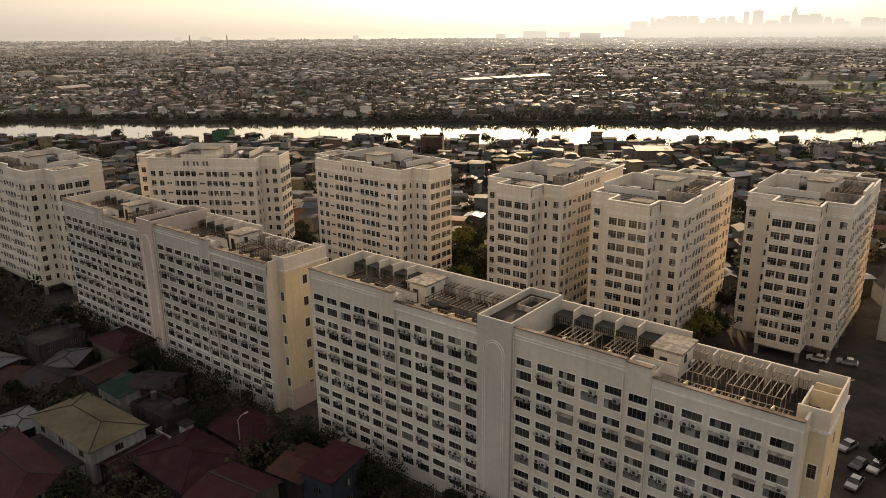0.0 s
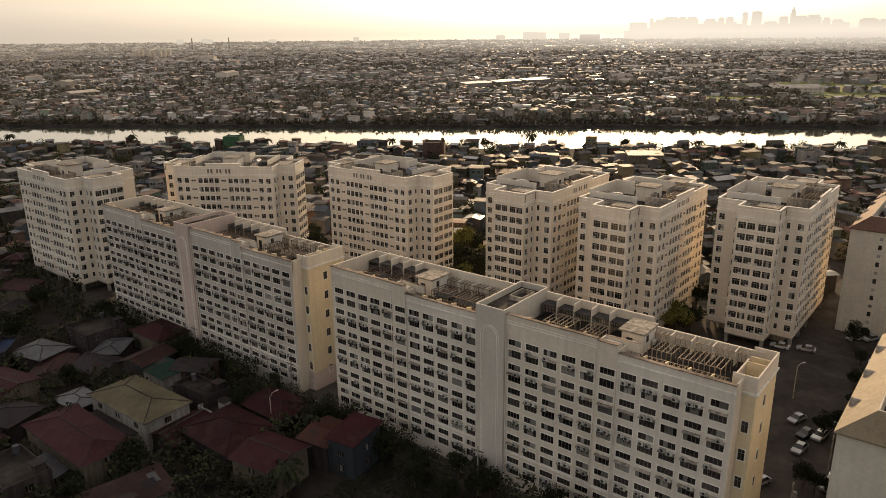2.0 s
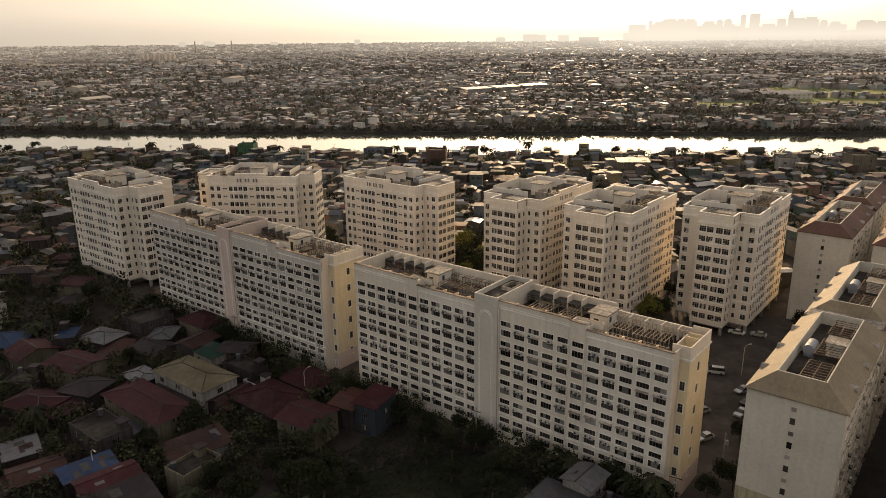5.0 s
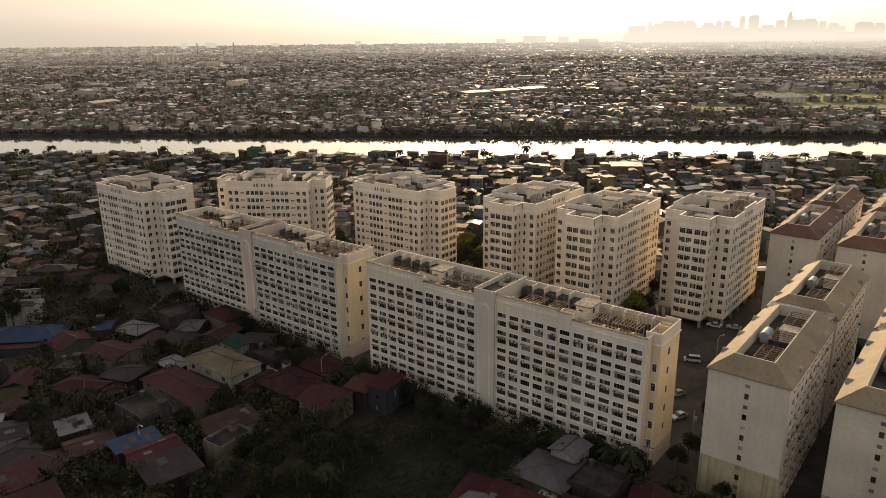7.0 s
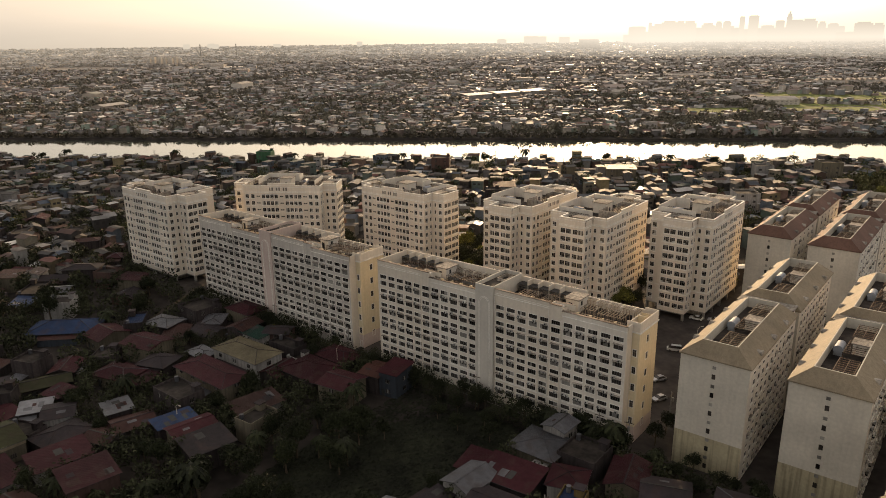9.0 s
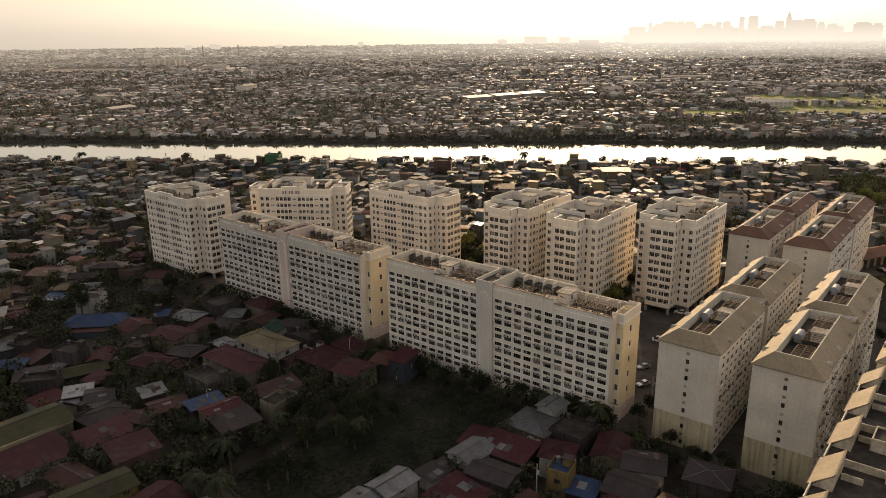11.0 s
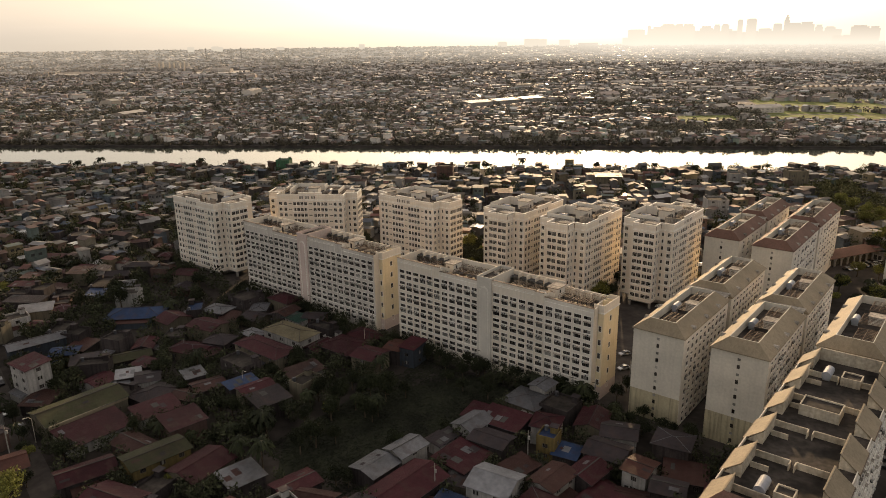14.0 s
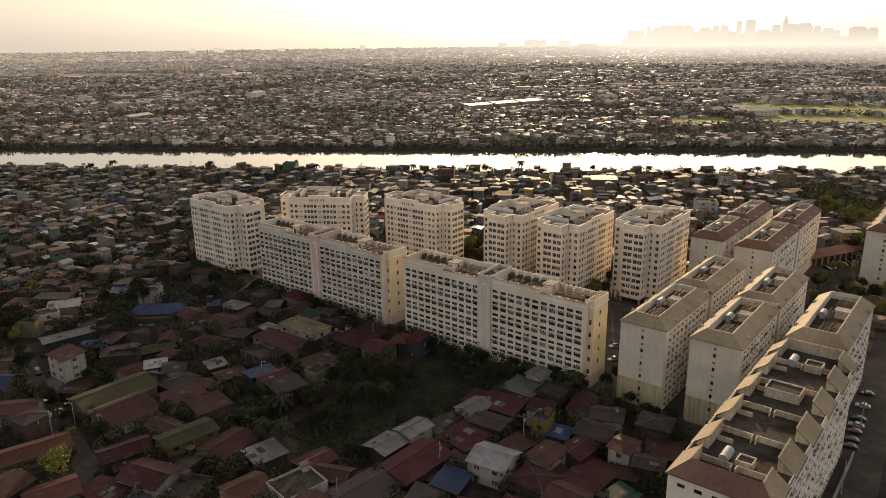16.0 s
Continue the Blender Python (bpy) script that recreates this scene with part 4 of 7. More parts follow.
        part("yard_wall", Soup().box(xi + 0.3, xi + 3.6, y - 4.4, y - 4.2, eave - 0.2, eave + 1.0), GRIMY, root)
    for bx, by, w, d, h in ((xi + 6.6, 27.5, 3.4, 3.2, 1.6), (xi + 2.6, 62.5, 8.0, 5.4, 2.3), (xi + 7.0, 82.5, 4.2, 4.0, 1.9)):
        s = Soup()
        for p, q, r, t in ((bx, bx + w, by, by + 0.25), (bx, bx + w, by + d - 0.25, by + d), (bx, bx + 0.25, by + 0.25, by + d - 0.25), (bx + w - 0.25, bx + w, by + 0.25, by + d - 0.25)):
            s.box(p, q, r, t, eave - 0.2, eave + h)
        part("roof_box", s, GRIMY, root, "open stained masonry box with dark floor")
        part("roof_box_floor", Soup().box(bx + 0.25, bx + w - 0.25, by + 0.25, by + d - 0.25, eave - 0.2, eave + h - 0.35), DECK, root)
    for tx, ty in ((xi + 4.4, 26.6), (xi + 3.9, 82.6)):
        s = Soup().tube((tx, ty, eave + 1.2), (tx, ty + 4.4, eave + 1.2), 1.05, n=18)
        s.box(tx - 0.8, tx + 0.8, ty + 0.5, ty + 0.8, eave - 0.2, eave + 0.4).box(tx - 0.8, tx + 0.8, ty + 3.5, ty + 3.8, eave - 0.2, eave + 0.4)
        part("water_tank", s, TANK, root, "pale steel water tank on saddles")
    return root


stepped_row(40.5, 61.1, 17.3, 95.1)


# ---- houses ----
ROOFS = {
    "maroon": ribbed("maroon_sheet", (0.040, 0.011, 0.014)), "rust": ribbed("rusty_sheet", (0.044, 0.021, 0.018), 0.6, 0.1, 0.8),
    "grey": ribbed("grey_sheet", (0.036, 0.029, 0.031)), "tin": ribbed("tin_sheet", (0.105, 0.105, 0.112), 0.5, 0.3, 0.5),
    "blue": ribbed("blue_sheet", (0.017, 0.031, 0.068)), "green": ribbed("green_sheet", (0.015, 0.044, 0.033)),
    "tan": ribbed("tan_sheet", (0.10, 0.084, 0.052), 0.6, 0.0, 0.15), "olive": ribbed("olive_sheet", (0.037, 0.037, 0.018)),
    "orange": ribbed("orange_sheet", (0.062, 0.026, 0.02), 0.6, 0.0, 0.3), "white": ribbed("white_sheet", (0.163, 0.163, 0.170), 0.5, 0.0, 0.2),
}
WALLS = {
    "grey": surface("bare_block", (0.052, 0.042, 0.040), 0.95, 0, 0.35, 0.4, rand=0.3), "white": surface("house_white", (0.32, 0.30, 0.275), 0.9, 0, 0.2, 0.3, rand=0.15),
    "cream": surface("house_cream", (0.136, 0.116, 0.082), 0.9, 0, 0.2, 0.3, rand=0.2), "pink": surface("house_pink", (0.095, 0.058, 0.048), 0.9, 0, 0.2, 0.3, rand=0.2),
    "yellow": surface("house_yellow", (0.122, 0.088, 0.034), 0.9, 0, 0.2, 0.3, rand=0.2), "blue": surface("house_blue", (0.046, 0.054, 0.064), 0.9, 0, 0.2, 0.3, rand=0.2),
    "green": surface("house_green", (0.055, 0.13, 0.07), 0.9, 0, 0.2, 0.3, rand=0.2),
}
WORD = {"maroon": "maroon sheet", "rust": "rusted sheet", "grey": "grey sheet", "tin": "bare tin", "blue": "blue sheet", "green": "green sheet", "tan": "tan sheet",
        "olive": "olive sheet", "orange": "orange-red sheet", "white": "white sheet"}
taken = [(-176.0, 25.0, 8.0), (-168.0, 28.0, 5.0)]  # open yard before the blue hall


def house(x, y, rot, w, d, h, style, roof, wall, rng, windows=True, label=None, door=True):
    """A small house w x d with walls h high under a gable, hip, shed or flat roof."""
    storeys = max(1, round(h / 2.9))
    m = pose(x, y, G, 0, 0, rot)
    lab = label or "%s-storey %s house with %s %s roof" % (("one", "two", "three", "four", "five")[storeys - 1], wall if wall != "grey" else "bare grey block", WORD[roof], {"gable": "gabled", "hip": "hipped", "shed": "sloping", "flat": "flat"}[style])
    root = thing("house", lab, "house", "houses of the quarter", m)
    taken.append((x, y, 0.5 * math.hypot(w, d)))
    a, b, o, t = w / 2, d / 2, 0.6, 0.12
    s = Soup()
    up = min(w, d) * rng.uniform(0.10, 0.19)
    z = h
    for p, q in (((-a, -b), (a, -b)), ((a, -b), (a, b)), ((a, b), (-a, b)), ((-a, b), (-a, -b))):
        s.quad([(*p, -0.2), (*q, -0.2), (*q, h), (*p, h)])
    r = Soup()
    edge = rng.choice((0, 1, 1, 4))
    if style == "gable":
        s.quad([(-a, -b, h), (-a, b, h), (-a, 0, h + up)]).quad([(a, -b, h), (a, 0, h + up), (a, b, h)])
        k = up * (b + o) / b
        for sg in (-1, 1):
            top = [(-a - o, 0, h + up + t), (a + o, 0, h + up + t), (a + o, sg * (b + o), h + up - k + t), (-a - o, sg * (b + o), h + up - k + t)]
            r.quad(top if sg > 0 else top[::-1])
            low = [(p[0], p[1], p[2] - t) for p in top]
            for i in range(4):
                j = (i + 1) % 4
                r.quad([top[i], low[i], low[j], top[j]], edge)
    elif style == "hip":
        e = max(a - b, 0.01) if w >= d else 0.01
        f = 0.01 if w >= d else max(b - a, 0.01)
        oo = [(-a - o, -b - o), (a + o, -b - o), (a + o, b + o), (-a - o, b + o)]
        ii = [(-e, -f), (e, -f), (e, f), (-e, f)]
        for i in range(4):
            j = (i + 1) % 4
            r.quad([(*oo[i], h), (*oo[j], h), (*ii[j], h + up), (*ii[i], h + up)])
            r.quad([(*oo[i], h - t), (*oo[j], h - t), (*oo[j], h), (*oo[i], h)], edge)
        r.quad([(p[0], p[1], h - t) for p in reversed(oo)])
        cap = rng.choice((0, 1, 3, 3))
        for i in range(4):
            r.tube((*oo[i], h + 0.03), (*ii[i], h + up + 0.03), 0.09, n=5, mat=cap, caps=False)
        r.tube((*ii[0], h + up + 0.04), (*ii[2], h + up + 0.04), 0.1, n=5, mat=cap, caps=False)
    elif style == "shed":
        up *= 0.6
        r.quad([(-a - o, -b - o, h + t), (a + o, -b - o, h + t), (a + o, b + o, h + up + t), (-a - o, b + o, h + up + t)])
        r.quad([(-a - o, -b - o, h), (-a - o, b + o, h + up), (a + o, b + o, h + up), (a + o, -b - o, h)])
        r.quad([(-a - o, -b - o, h), (a + o, -b - o, h), (a + o, -b - o, h + t), (-a - o, -b - o, h + t)], edge)
        s.quad([(-a, -b, h), (-a, b, h), (-a, b, h + up)]).quad([(a, -b, h), (a, b, h + up), (a, b, h)]).quad([(-a, b, h), (a, b, h), (a, b, h + up), (-a, b, h + up)])
    else:
        r.box(-a + 0.18, a - 0.18, -b + 0.18, b - 0.18, h - 0.15, h)
        for p, q, u, v in ((-a, a, -b, -b + 0.18), (-a, a, b - 0.18, b), (-a, -a + 0.18, -b + 0.18, b - 0.18), (a - 0.18, a, -b + 0.18, b - 0.18)):
            s.box(p, q, u, v, h, h + 0.7)
    # ridge or edge capping, patched sheets, a lean-to against the back
    mats = [ROOFS[roof] if style != "flat" else (DECK if roof not in ("blue", "green", "white") else ROOFS[roof]), ROOFS["tin"], ROOFS["rust"], ROOFS["grey"], DARKM]
    if style == "gable":
        r.box(-a - o, a + o, -0.16, 0.16, h + up + t - 0.02, h + up + t + 0.06, rng.choice((0, 3, 4)))
        for _ in range(rng.randrange(4)):
            px, py, pw, pd = rng.uniform(-a, a - 1.5), rng.uniform(0.15, 0.6) * b, rng.uniform(0.9, 2.4), rng.uniform(0.15, 0.35) * b
            sg = rng.choice((-1, 1))
            f = lambda y: h + up * (1 - y / b) + t + 0.03
            q = [(px, sg * py, f(py)), (px + pw, sg * py, f(py)), (px + pw, sg * (py + pd), f(py + pd)), (px, sg * (py + pd), f(py + pd))]
            r.quad(q if sg > 0 else q[::-1], rng.choice((1, 2, 3, 3)))
    elif style == "shed":
        for _ in range(rng.randrange(1, 5)):
            px, py, pw, pd = rng.uniform(-a, a - 2), rng.uniform(-b, b - 2), rng.uniform(0.9, 2.6), rng.uniform(1.2, 3.0)
            f = lambda y: h + up * (y + b + o) / (2 * (b + o)) + t + 0.03
            r.quad([(px, py, f(py)), (px + pw, py, f(py)), (px + pw, min(b, py + pd), f(min(b, py + pd))), (px, min(b, py + pd), f(min(b, py + pd)))], rng.choice((1, 2, 3, 4)))
    elif style == "flat":
        s.box(a - 2.4, a - 0.6, b - 2.2, b - 0.5, h, h + 1.9)
        r.box(a - 2.7, a - 0.3, b - 2.5, b - 0.2, h + 1.9, h + 2.05, 3)
        r.tube((-a + 1.2, b - 1.2, h), (-a + 1.2, b - 1.2, h + 1.4), 0.55, n=10, mat=1)
    lean = Soup()
    if rng.random() < 0.5:
        lw, ld, lh = rng.uniform(0.4, 0.8) * w, rng.uniform(1.8, 3.2), min(h - 0.4, rng.uniform(2.3, 3.0))
        lx, sy = rng.uniform(-a, a - lw), rng.choice((-1, 1))
        y0, y1 = sorted((sy * b, sy * (b + ld)))
        lean.box(lx + 0.2, lx + lw - 0.2, y0, y1, -0.2, lh - 0.35, 5)
        q = [(lx, sy * b, lh + 0.25), (lx + lw, sy * b, lh + 0.25), (lx + lw, sy * (b + ld + 0.3), lh - 0.3), (lx, sy * (b + ld + 0.3), lh - 0.3)]
        lean.quad(q if sy > 0 else q[::-1], rng.choice((0, 1, 2, 2, 3)))
        lean.quad([(p, y, z - 0.08) for p, y, z in (q[::-1] if sy > 0 else q)], 4)
    wp = part("wall", s, WALLS[wall], root, m=m)
    part("roof", r, mats, root, m=m)
    if lean.f:
        part("lean_to", lean, mats + [WALLS[wall]], root, m=m)
    if windows and (label or rng.random() < 0.42):
        for fl in range(storeys):
            zc = 1.7 + fl * 2.9
            if zc + 0.6 > h:
                break
            for side, ln, off in ((0, w, b), (90, d, a)):
                n = max(1, int(ln / 5.0))
                for i in range(n):
                    u = (i + 0.5) * ln / n - ln / 2
                    part("window", pick(rng, WIN_H), None, wp, m=m @ pose(0, 0, 0, 0, 0, side) @ pose(u, -off - 0.1, zc))
    if door:
        part("door", Soup().box(-a * 0.55 - 0.5, -a * 0.55 + 0.5, -b - 0.06, -b, -0.1, 2.05), DARKM, wp, m=m)
    return root


hr = random.Random(5)
house(-387, 274, 33, 11, 9, 10.5, "flat", "green", "green", hr, label="tall green four-storey house near the river")
house(-257, 320, 33, 12, 11, 12.2, "flat", "grey", "pink", hr, label="dark red four-storey house near the river")
house(-148.6, 369, 33, 18, 10, 9.0, "shed", "white", "cream", hr, label="building with pale white roof near the river")
house(-96, 262, 33, 14, 12, 12.0, "flat", "grey", "white", hr, label="white four-storey house behind the towers")
house(-42, 438, 33, 13, 11, 13.0, "flat", "grey", "cream", hr, label="cream four-storey flats by the river bank")
house(-77, 424, 33, 11, 9, 9.5, "flat", "grey", "white", hr, label="white three-storey house by the river bank")
house(4.3, 344.5, 51, 13, 8, 6.0, "hip", "orange", "cream", hr, label="cream two-storey house with orange-red hipped roof")
house(-60, 330, 33, 12, 12, 11.0, "flat", "grey", "white", hr, label="pale four-storey house behind the towers")
house(-187, 35.5, 44, 21, 12, 3.4, "hip", "blue", "blue", hr, label="long one-storey hall with blue hipped sheet roof")
house(-118.5, 56.5, 2, 19, 9.5, 6.2, "hip", "tan", "white", hr, label="two-storey white house with tan hipped roof and balcony")
house(-134, 51.3, 0, 8, 5.5, 3.2, "hip", "white", "grey", hr, label="low house with pale white sheet roof")
house(-129, 67.8, 0, 9.5, 5.5, 5.0, "shed", "green", "white", hr, label="white house with sloping green sheet roof")
house(-106.8, 66.0, 2, 6.0, 4.5, 3.6, "flat", "grey", "white", hr)
house(-116.5, 43.2, 0, 22, 9.0, 5.4, "hip", "maroon", "cream", hr, label="long cream house with dark maroon hipped roof")
house(-113.5, 31, 0, 12, 7.5, 5.6, "flat", "grey", "grey", hr, label="unfinished grey block house with flat roof")
house(-93, 40, 80, 12, 7, 4.6, "shed", "rust", "white", hr, label="white-walled house with sloping rusted sheet roof")
house(-102, 22.5, 80, 9, 5, 5.0, "shed", "blue", "grey", hr)
house(-95.5, 23, 80, 10, 5.5, 5.4, "gable", "maroon", "cream", hr)
house(-87, 21.5, 80, 10, 8, 5.0, "shed", "grey", "grey", hr)
hall = house(-128.5, -15, 88, 23, 12, 5.0, "gable", "olive", "cream", hr, label="long hall with olive sheet roof, tan eave")
# board in tan: the sunlit strip along the eave is put into its colour
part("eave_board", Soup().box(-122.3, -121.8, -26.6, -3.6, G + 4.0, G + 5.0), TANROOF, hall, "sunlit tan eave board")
house(-114.5, -18, 88, 17, 11, 3.2, "shed", "maroon", "white", hr, label="low wide annex with dark maroon roof")
house(-86, -15.5, 82, 15, 8.5, 5.6, "gable", "olive", "yellow", hr, label="ochre house with olive and teal gabled roof")
house(-73.5, -10.5, 96, 13, 10, 4.6, "gable", "maroon", "cream", hr)
house(-95, -2, 80, 10, 9, 6.0, "shed", "maroon", "pink", hr)
house(-111, -1, 82, 12, 8, 3.4, "shed", "maroon", "white", hr)
house(-155, -16.8, 4, 10, 7.5, 11.2, "shed", "maroon", "white", hr, label="tall white four-storey house with maroon roof")
house(-186, -3, 80, 18, 7, 5.4, "gable", "tin", "blue", hr, label="long pale blue building with bare tin roof")
house(-171.5, 0, 50, 9, 7, 4.4, "hip", "blue", "yellow", hr)
house(-160, 2, 60, 9, 7, 3.8, "shed", "grey", "grey", hr)
house(-164, 15.5, 20, 8, 7, 6.0, "flat", "grey", "grey", hr)
house(-152.5, 14, 70, 12, 7, 3.0, "gable", "olive", "grey", hr)
house(-131, 8, 60, 7, 8, 4.0, "gable", "grey", "white", hr)
house(-138.5, 5.5, 60, 7, 6, 3.6, "shed", "white", "grey", hr)
house(-121, 18, 75, 6, 6, 4.0, "shed", "tin", "grey", hr)
house(-111.5, 17, 75, 9, 7, 3.6, "gable", "rust", "grey", hr)
house(-141, 29, 15, 12, 8, 3.4, "hip", "maroon", "cream", hr)
house(-137.5, 39.5, 20, 9, 8, 4.0, "hip", "grey", "grey", hr)
house(-168.5, 40, 0, 9, 10, 4.4, "gable", "maroon", "cream", hr)
house(-150, 43, 12, 12, 9, 5.4, "gable", "maroon", "cream", hr)
house(-163, 56.5, 15, 10, 8, 4.2, "hip", "tin", "grey", hr)
house(-83, 60.5, 8, 9, 9, 5.8, "gable", "maroon", "cream", hr, label="cream gabled house with dark red sheet roof")
house(-97, 62, 0, 14, 11, 4.6, "hip", "maroon", "grey", hr)
house(-99, 74.5, 0, 12, 8, 3.6, "hip", "maroon", "grey", hr)
house(-80.5, 71.5, 8, 6, 8, 5.4, "gable", "orange", "grey", hr)
house(-74.8, 72.8, 8, 5.5, 8, 7.0, "shed", "maroon", "blue", hr, label="narrow grey-blue house with sloping maroon roof")
house(-30.5, 47, 85, 9, 7, 5.2, "gable", "tin", "white", hr, label="white house with patched bare tin roof")
house(-33.5, 38, 85, 8, 4, 3.4, "shed", "grey", "white", hr)
house(-24.5, 53.5, 5, 12, 8.5, 5.0, "shed", "maroon", "grey", hr)
house(-22, 43.8, 5, 10, 7, 4.8, "gable", "grey", "grey", hr)
house(-37, 26.5, 85, 9, 6.5, 5.2, "gable", "tin", "white", hr, label="white house with red-ribbed and bare tin roof")
house(-24, 33.5, 88, 11, 10, 3.6, "shed", "maroon", "grey", hr)
house(-38.5, 16.5, 88, 9, 8, 4.4, "gable", "tin", "grey", hr)
house(-27, 15, 88, 18, 11, 4.2, "gable", "maroon", "grey", hr)
house(-9.3, 52, 10, 5, 5.5, 6.6, "flat", "blue", "yellow", hr, label="small yellow two-storey house with blue flat roof")
house(-4, 52.5, 10, 6, 6, 3.2, "shed", "blue", "grey", hr, label="low lean-to under a blue tarpaulin roof")
house(5.5, 56.5, 5, 10, 8.5, 5.4, "gable", "grey", "grey", hr)
ruin = house(-25.5, 67.5, 0, 11, 10, 5.0, "hip", "tin", "cream", hr, label="grey weathered house with hipped roof and arch")
w = Soup()
for t0, t1 in zip(np.linspace(0, math.pi, 9), np.linspace(0, math.pi, 9)[1:]):
    w.tube((-22.4 + 1.3 * math.cos(t0), 60.9, G + 2.2 + 1.3 * math.sin(t0)), (-22.4 + 1.3 * math.cos(t1), 60.9, G + 2.2 + 1.3 * math.sin(t1)), 0.25, n=6)
w.box(-23.95, -23.45, 60.65, 61.15, G, G + 2.2).box(-21.35, -20.85, 60.65, 61.15, G, G + 2.2).box(-24.2, -20.6, 60.8, 62.6, G + 3.75, G + 4.0)
part("porch_arch", w, WALLS["white"], ruin, "pale arched porch")
house(-25, 75.0, 88, 6, 5.5, 6.8, "gable", "tin", "white", hr)
house(-16, 70, 0, 9, 9, 5.4, "flat", "grey", "grey", hr)
house(-9.5, 27.5, 8, 10.5, 10, 6.0, "gable", "white", "white", hr, label="pale house with light grey gabled sheet roof")
house(-10, 38.3, 80, 9, 6, 3.6, "shed", "rust", "grey", hr)
house(5.5, 46, 85, 9, 7, 5.0, "gable", "maroon", "grey", hr)
house(0.3, 37.5, 85, 10, 7, 5.6, "gable", "rust", "white", hr)
house(13, 38, 85, 13, 9, 3.2, "shed", "maroon", "grey", hr)
house(15.5, 53.5, 0, 6, 7.5, 6.2, "gable", "orange", "white", hr)
house(3.8, 26.5, 0, 10, 9, 5.4, "hip", "maroon", "grey", hr)
house(14, 25, 0, 9, 9, 5.4, "gable", "rust", "white", hr)
house(23, 36, 80, 7, 6, 3.4, "shed", "green", "grey", hr)
house(3.5, 67.5, 20, 9, 8, 5.0, "gable", "grey", "white", hr)
house(17.5, 69.5, 10, 9, 8, 6.4, "hip", "grey", "grey", hr)
house(-145, -38.5, 48, 14, 9, 4.2, "gable", "orange", "white", hr)
house(-116, -47, 75, 22, 9, 4.0, "gable", "orange", "cream", hr, label="long low house with orange-red gabled roof")
house(-91, -51, 75, 12, 9, 4.2, "gable", "orange", "cream", hr)
house(-95, -29.5, 75, 13, 8, 4.0, "gable", "maroon", "grey", hr)
house(-77, -32, 15, 13, 10, 5.0, "gable", "maroon", "white", hr)
house(-53, -20, 80, 10, 9, 4.4, "gable", "orange", "white", hr)
house(-43, -11.5, 80, 12, 10, 5.0, "flat", "grey", "white", hr, label="unfinished white-walled house with flat roof")
house(-49.5, 0, 80, 10, 7, 3.4, "gable", "maroon", "grey", hr)
house(-62.5, -6.5, 80, 9, 8, 3.8, "shed", "tin", "grey", hr)
house(-29, -2, 85, 14, 11, 4.0, "gable", "grey", "white", hr)
house(-216, 2, 80, 9, 8, 5.4, "flat", "maroon", "white", hr)
house(-222, 12, 60, 12, 8, 4.4, "shed", "tin", "cream", hr)
house(-150, 79.5, 0, 12, 8, 4.6, "hip", "maroon", "cream", hr)
house(-163, 70, 0, 11, 10, 5.4, "flat", "grey", "grey", hr)
for x, y, r, w, c in ((48, 218, 20, 12, "orange"), (58, 196, 10, 10, "rust"), (50, 176, 10, 11, "maroon")):
    house(x, y, r, w, 8.5, 5.2, "hip", c, "cream", hr)
for x, y, r, w, c in ((-172, 176, 20, 11, "maroon"), (-160, 186, 30, 12, "rust"), (-178, 190, 25, 12, "grey"), (-116, 204, 30, 12, "maroon"), (-112, 190, 20, 9, "tan")):
    house(x, y, r, w, 8, 5.6, "gable", c, "cream", hr)


def arcade(x, y, rot, w, d, h):
    """A long low building with a tiled hipped roof over a row of white arches."""
    m = pose(x, y, G, 0, 0, rot)
    root = thing("arcade_building", "long low building with orange tiled roof and white arches", "building", "", m)
    taken.append((x, y, w / 2))
    a, b, o = w / 2, d / 2, 0.8
    n, step = 8, w / 8
    wp = part("wall", Soup().box(-a, a, -b + 1.6, b, -0.2, h), WALLS["cream"], root, m=m)
    s = Soup()
    oo, ii = [(-a - o, -b - o), (a + o, -b - o), (a + o, b + o), (-a - o, b + o)], [(-a + b, 0), (a - b, 0), (a - b, 0), (-a + b, 0)]
    for i in range(4):
        j = (i + 1) % 4
        s.quad([(*oo[i], h), (*oo[j], h), (*ii[j], h + 2.4), (*ii[i], h + 2.4)])
        s.quad([(*oo[i], h - 0.2), (*oo[j], h - 0.2), (*oo[j], h), (*oo[i], h)])
    s.quad([(*p, h - 0.2) for p in reversed(oo)])
    part("roof", s, REDROOF, root, m=m)
    for i in range(n):
        u = -a + step * (i + 0.5)
        rad, spring = step * 0.38, h - 0.5 - step * 0.38
        s = Soup()
        arc = [(u + rad * math.cos(t), spring + rad * math.sin(t)) for t in np.linspace(0, math.pi, 9)]
        for (p, q), (p2, q2) in zip(arc, arc[1:]):
            for yy in (-b, -b + 0.35):
                quad = [(p, yy, q), (p, yy, h - 0.2), (p2, yy, h - 0.2), (p2, yy, q2)]
                s.quad(quad if yy == -b else quad[::-1])
            s.quad([(p, -b, q), (p2, -b, q2), (p2, -b + 0.35, q2), (p, -b + 0.35, q)])
        for p in (u - step / 2, u + rad):
            s.box(p, p + step / 2 - rad, -b, -b + 0.35, -0.2, h - 0.2)
        part("arch", s, WALLS["white"], root, "white plastered arch", m=m)
        part("door", Soup().box(u - 0.7, u + 0.7, -b + 1.54, -b + 1.6, 0, 2.1), DARKM, wp, m=m)


arcade(18.6, 282.4, 62, 34, 9.5, 4.4)


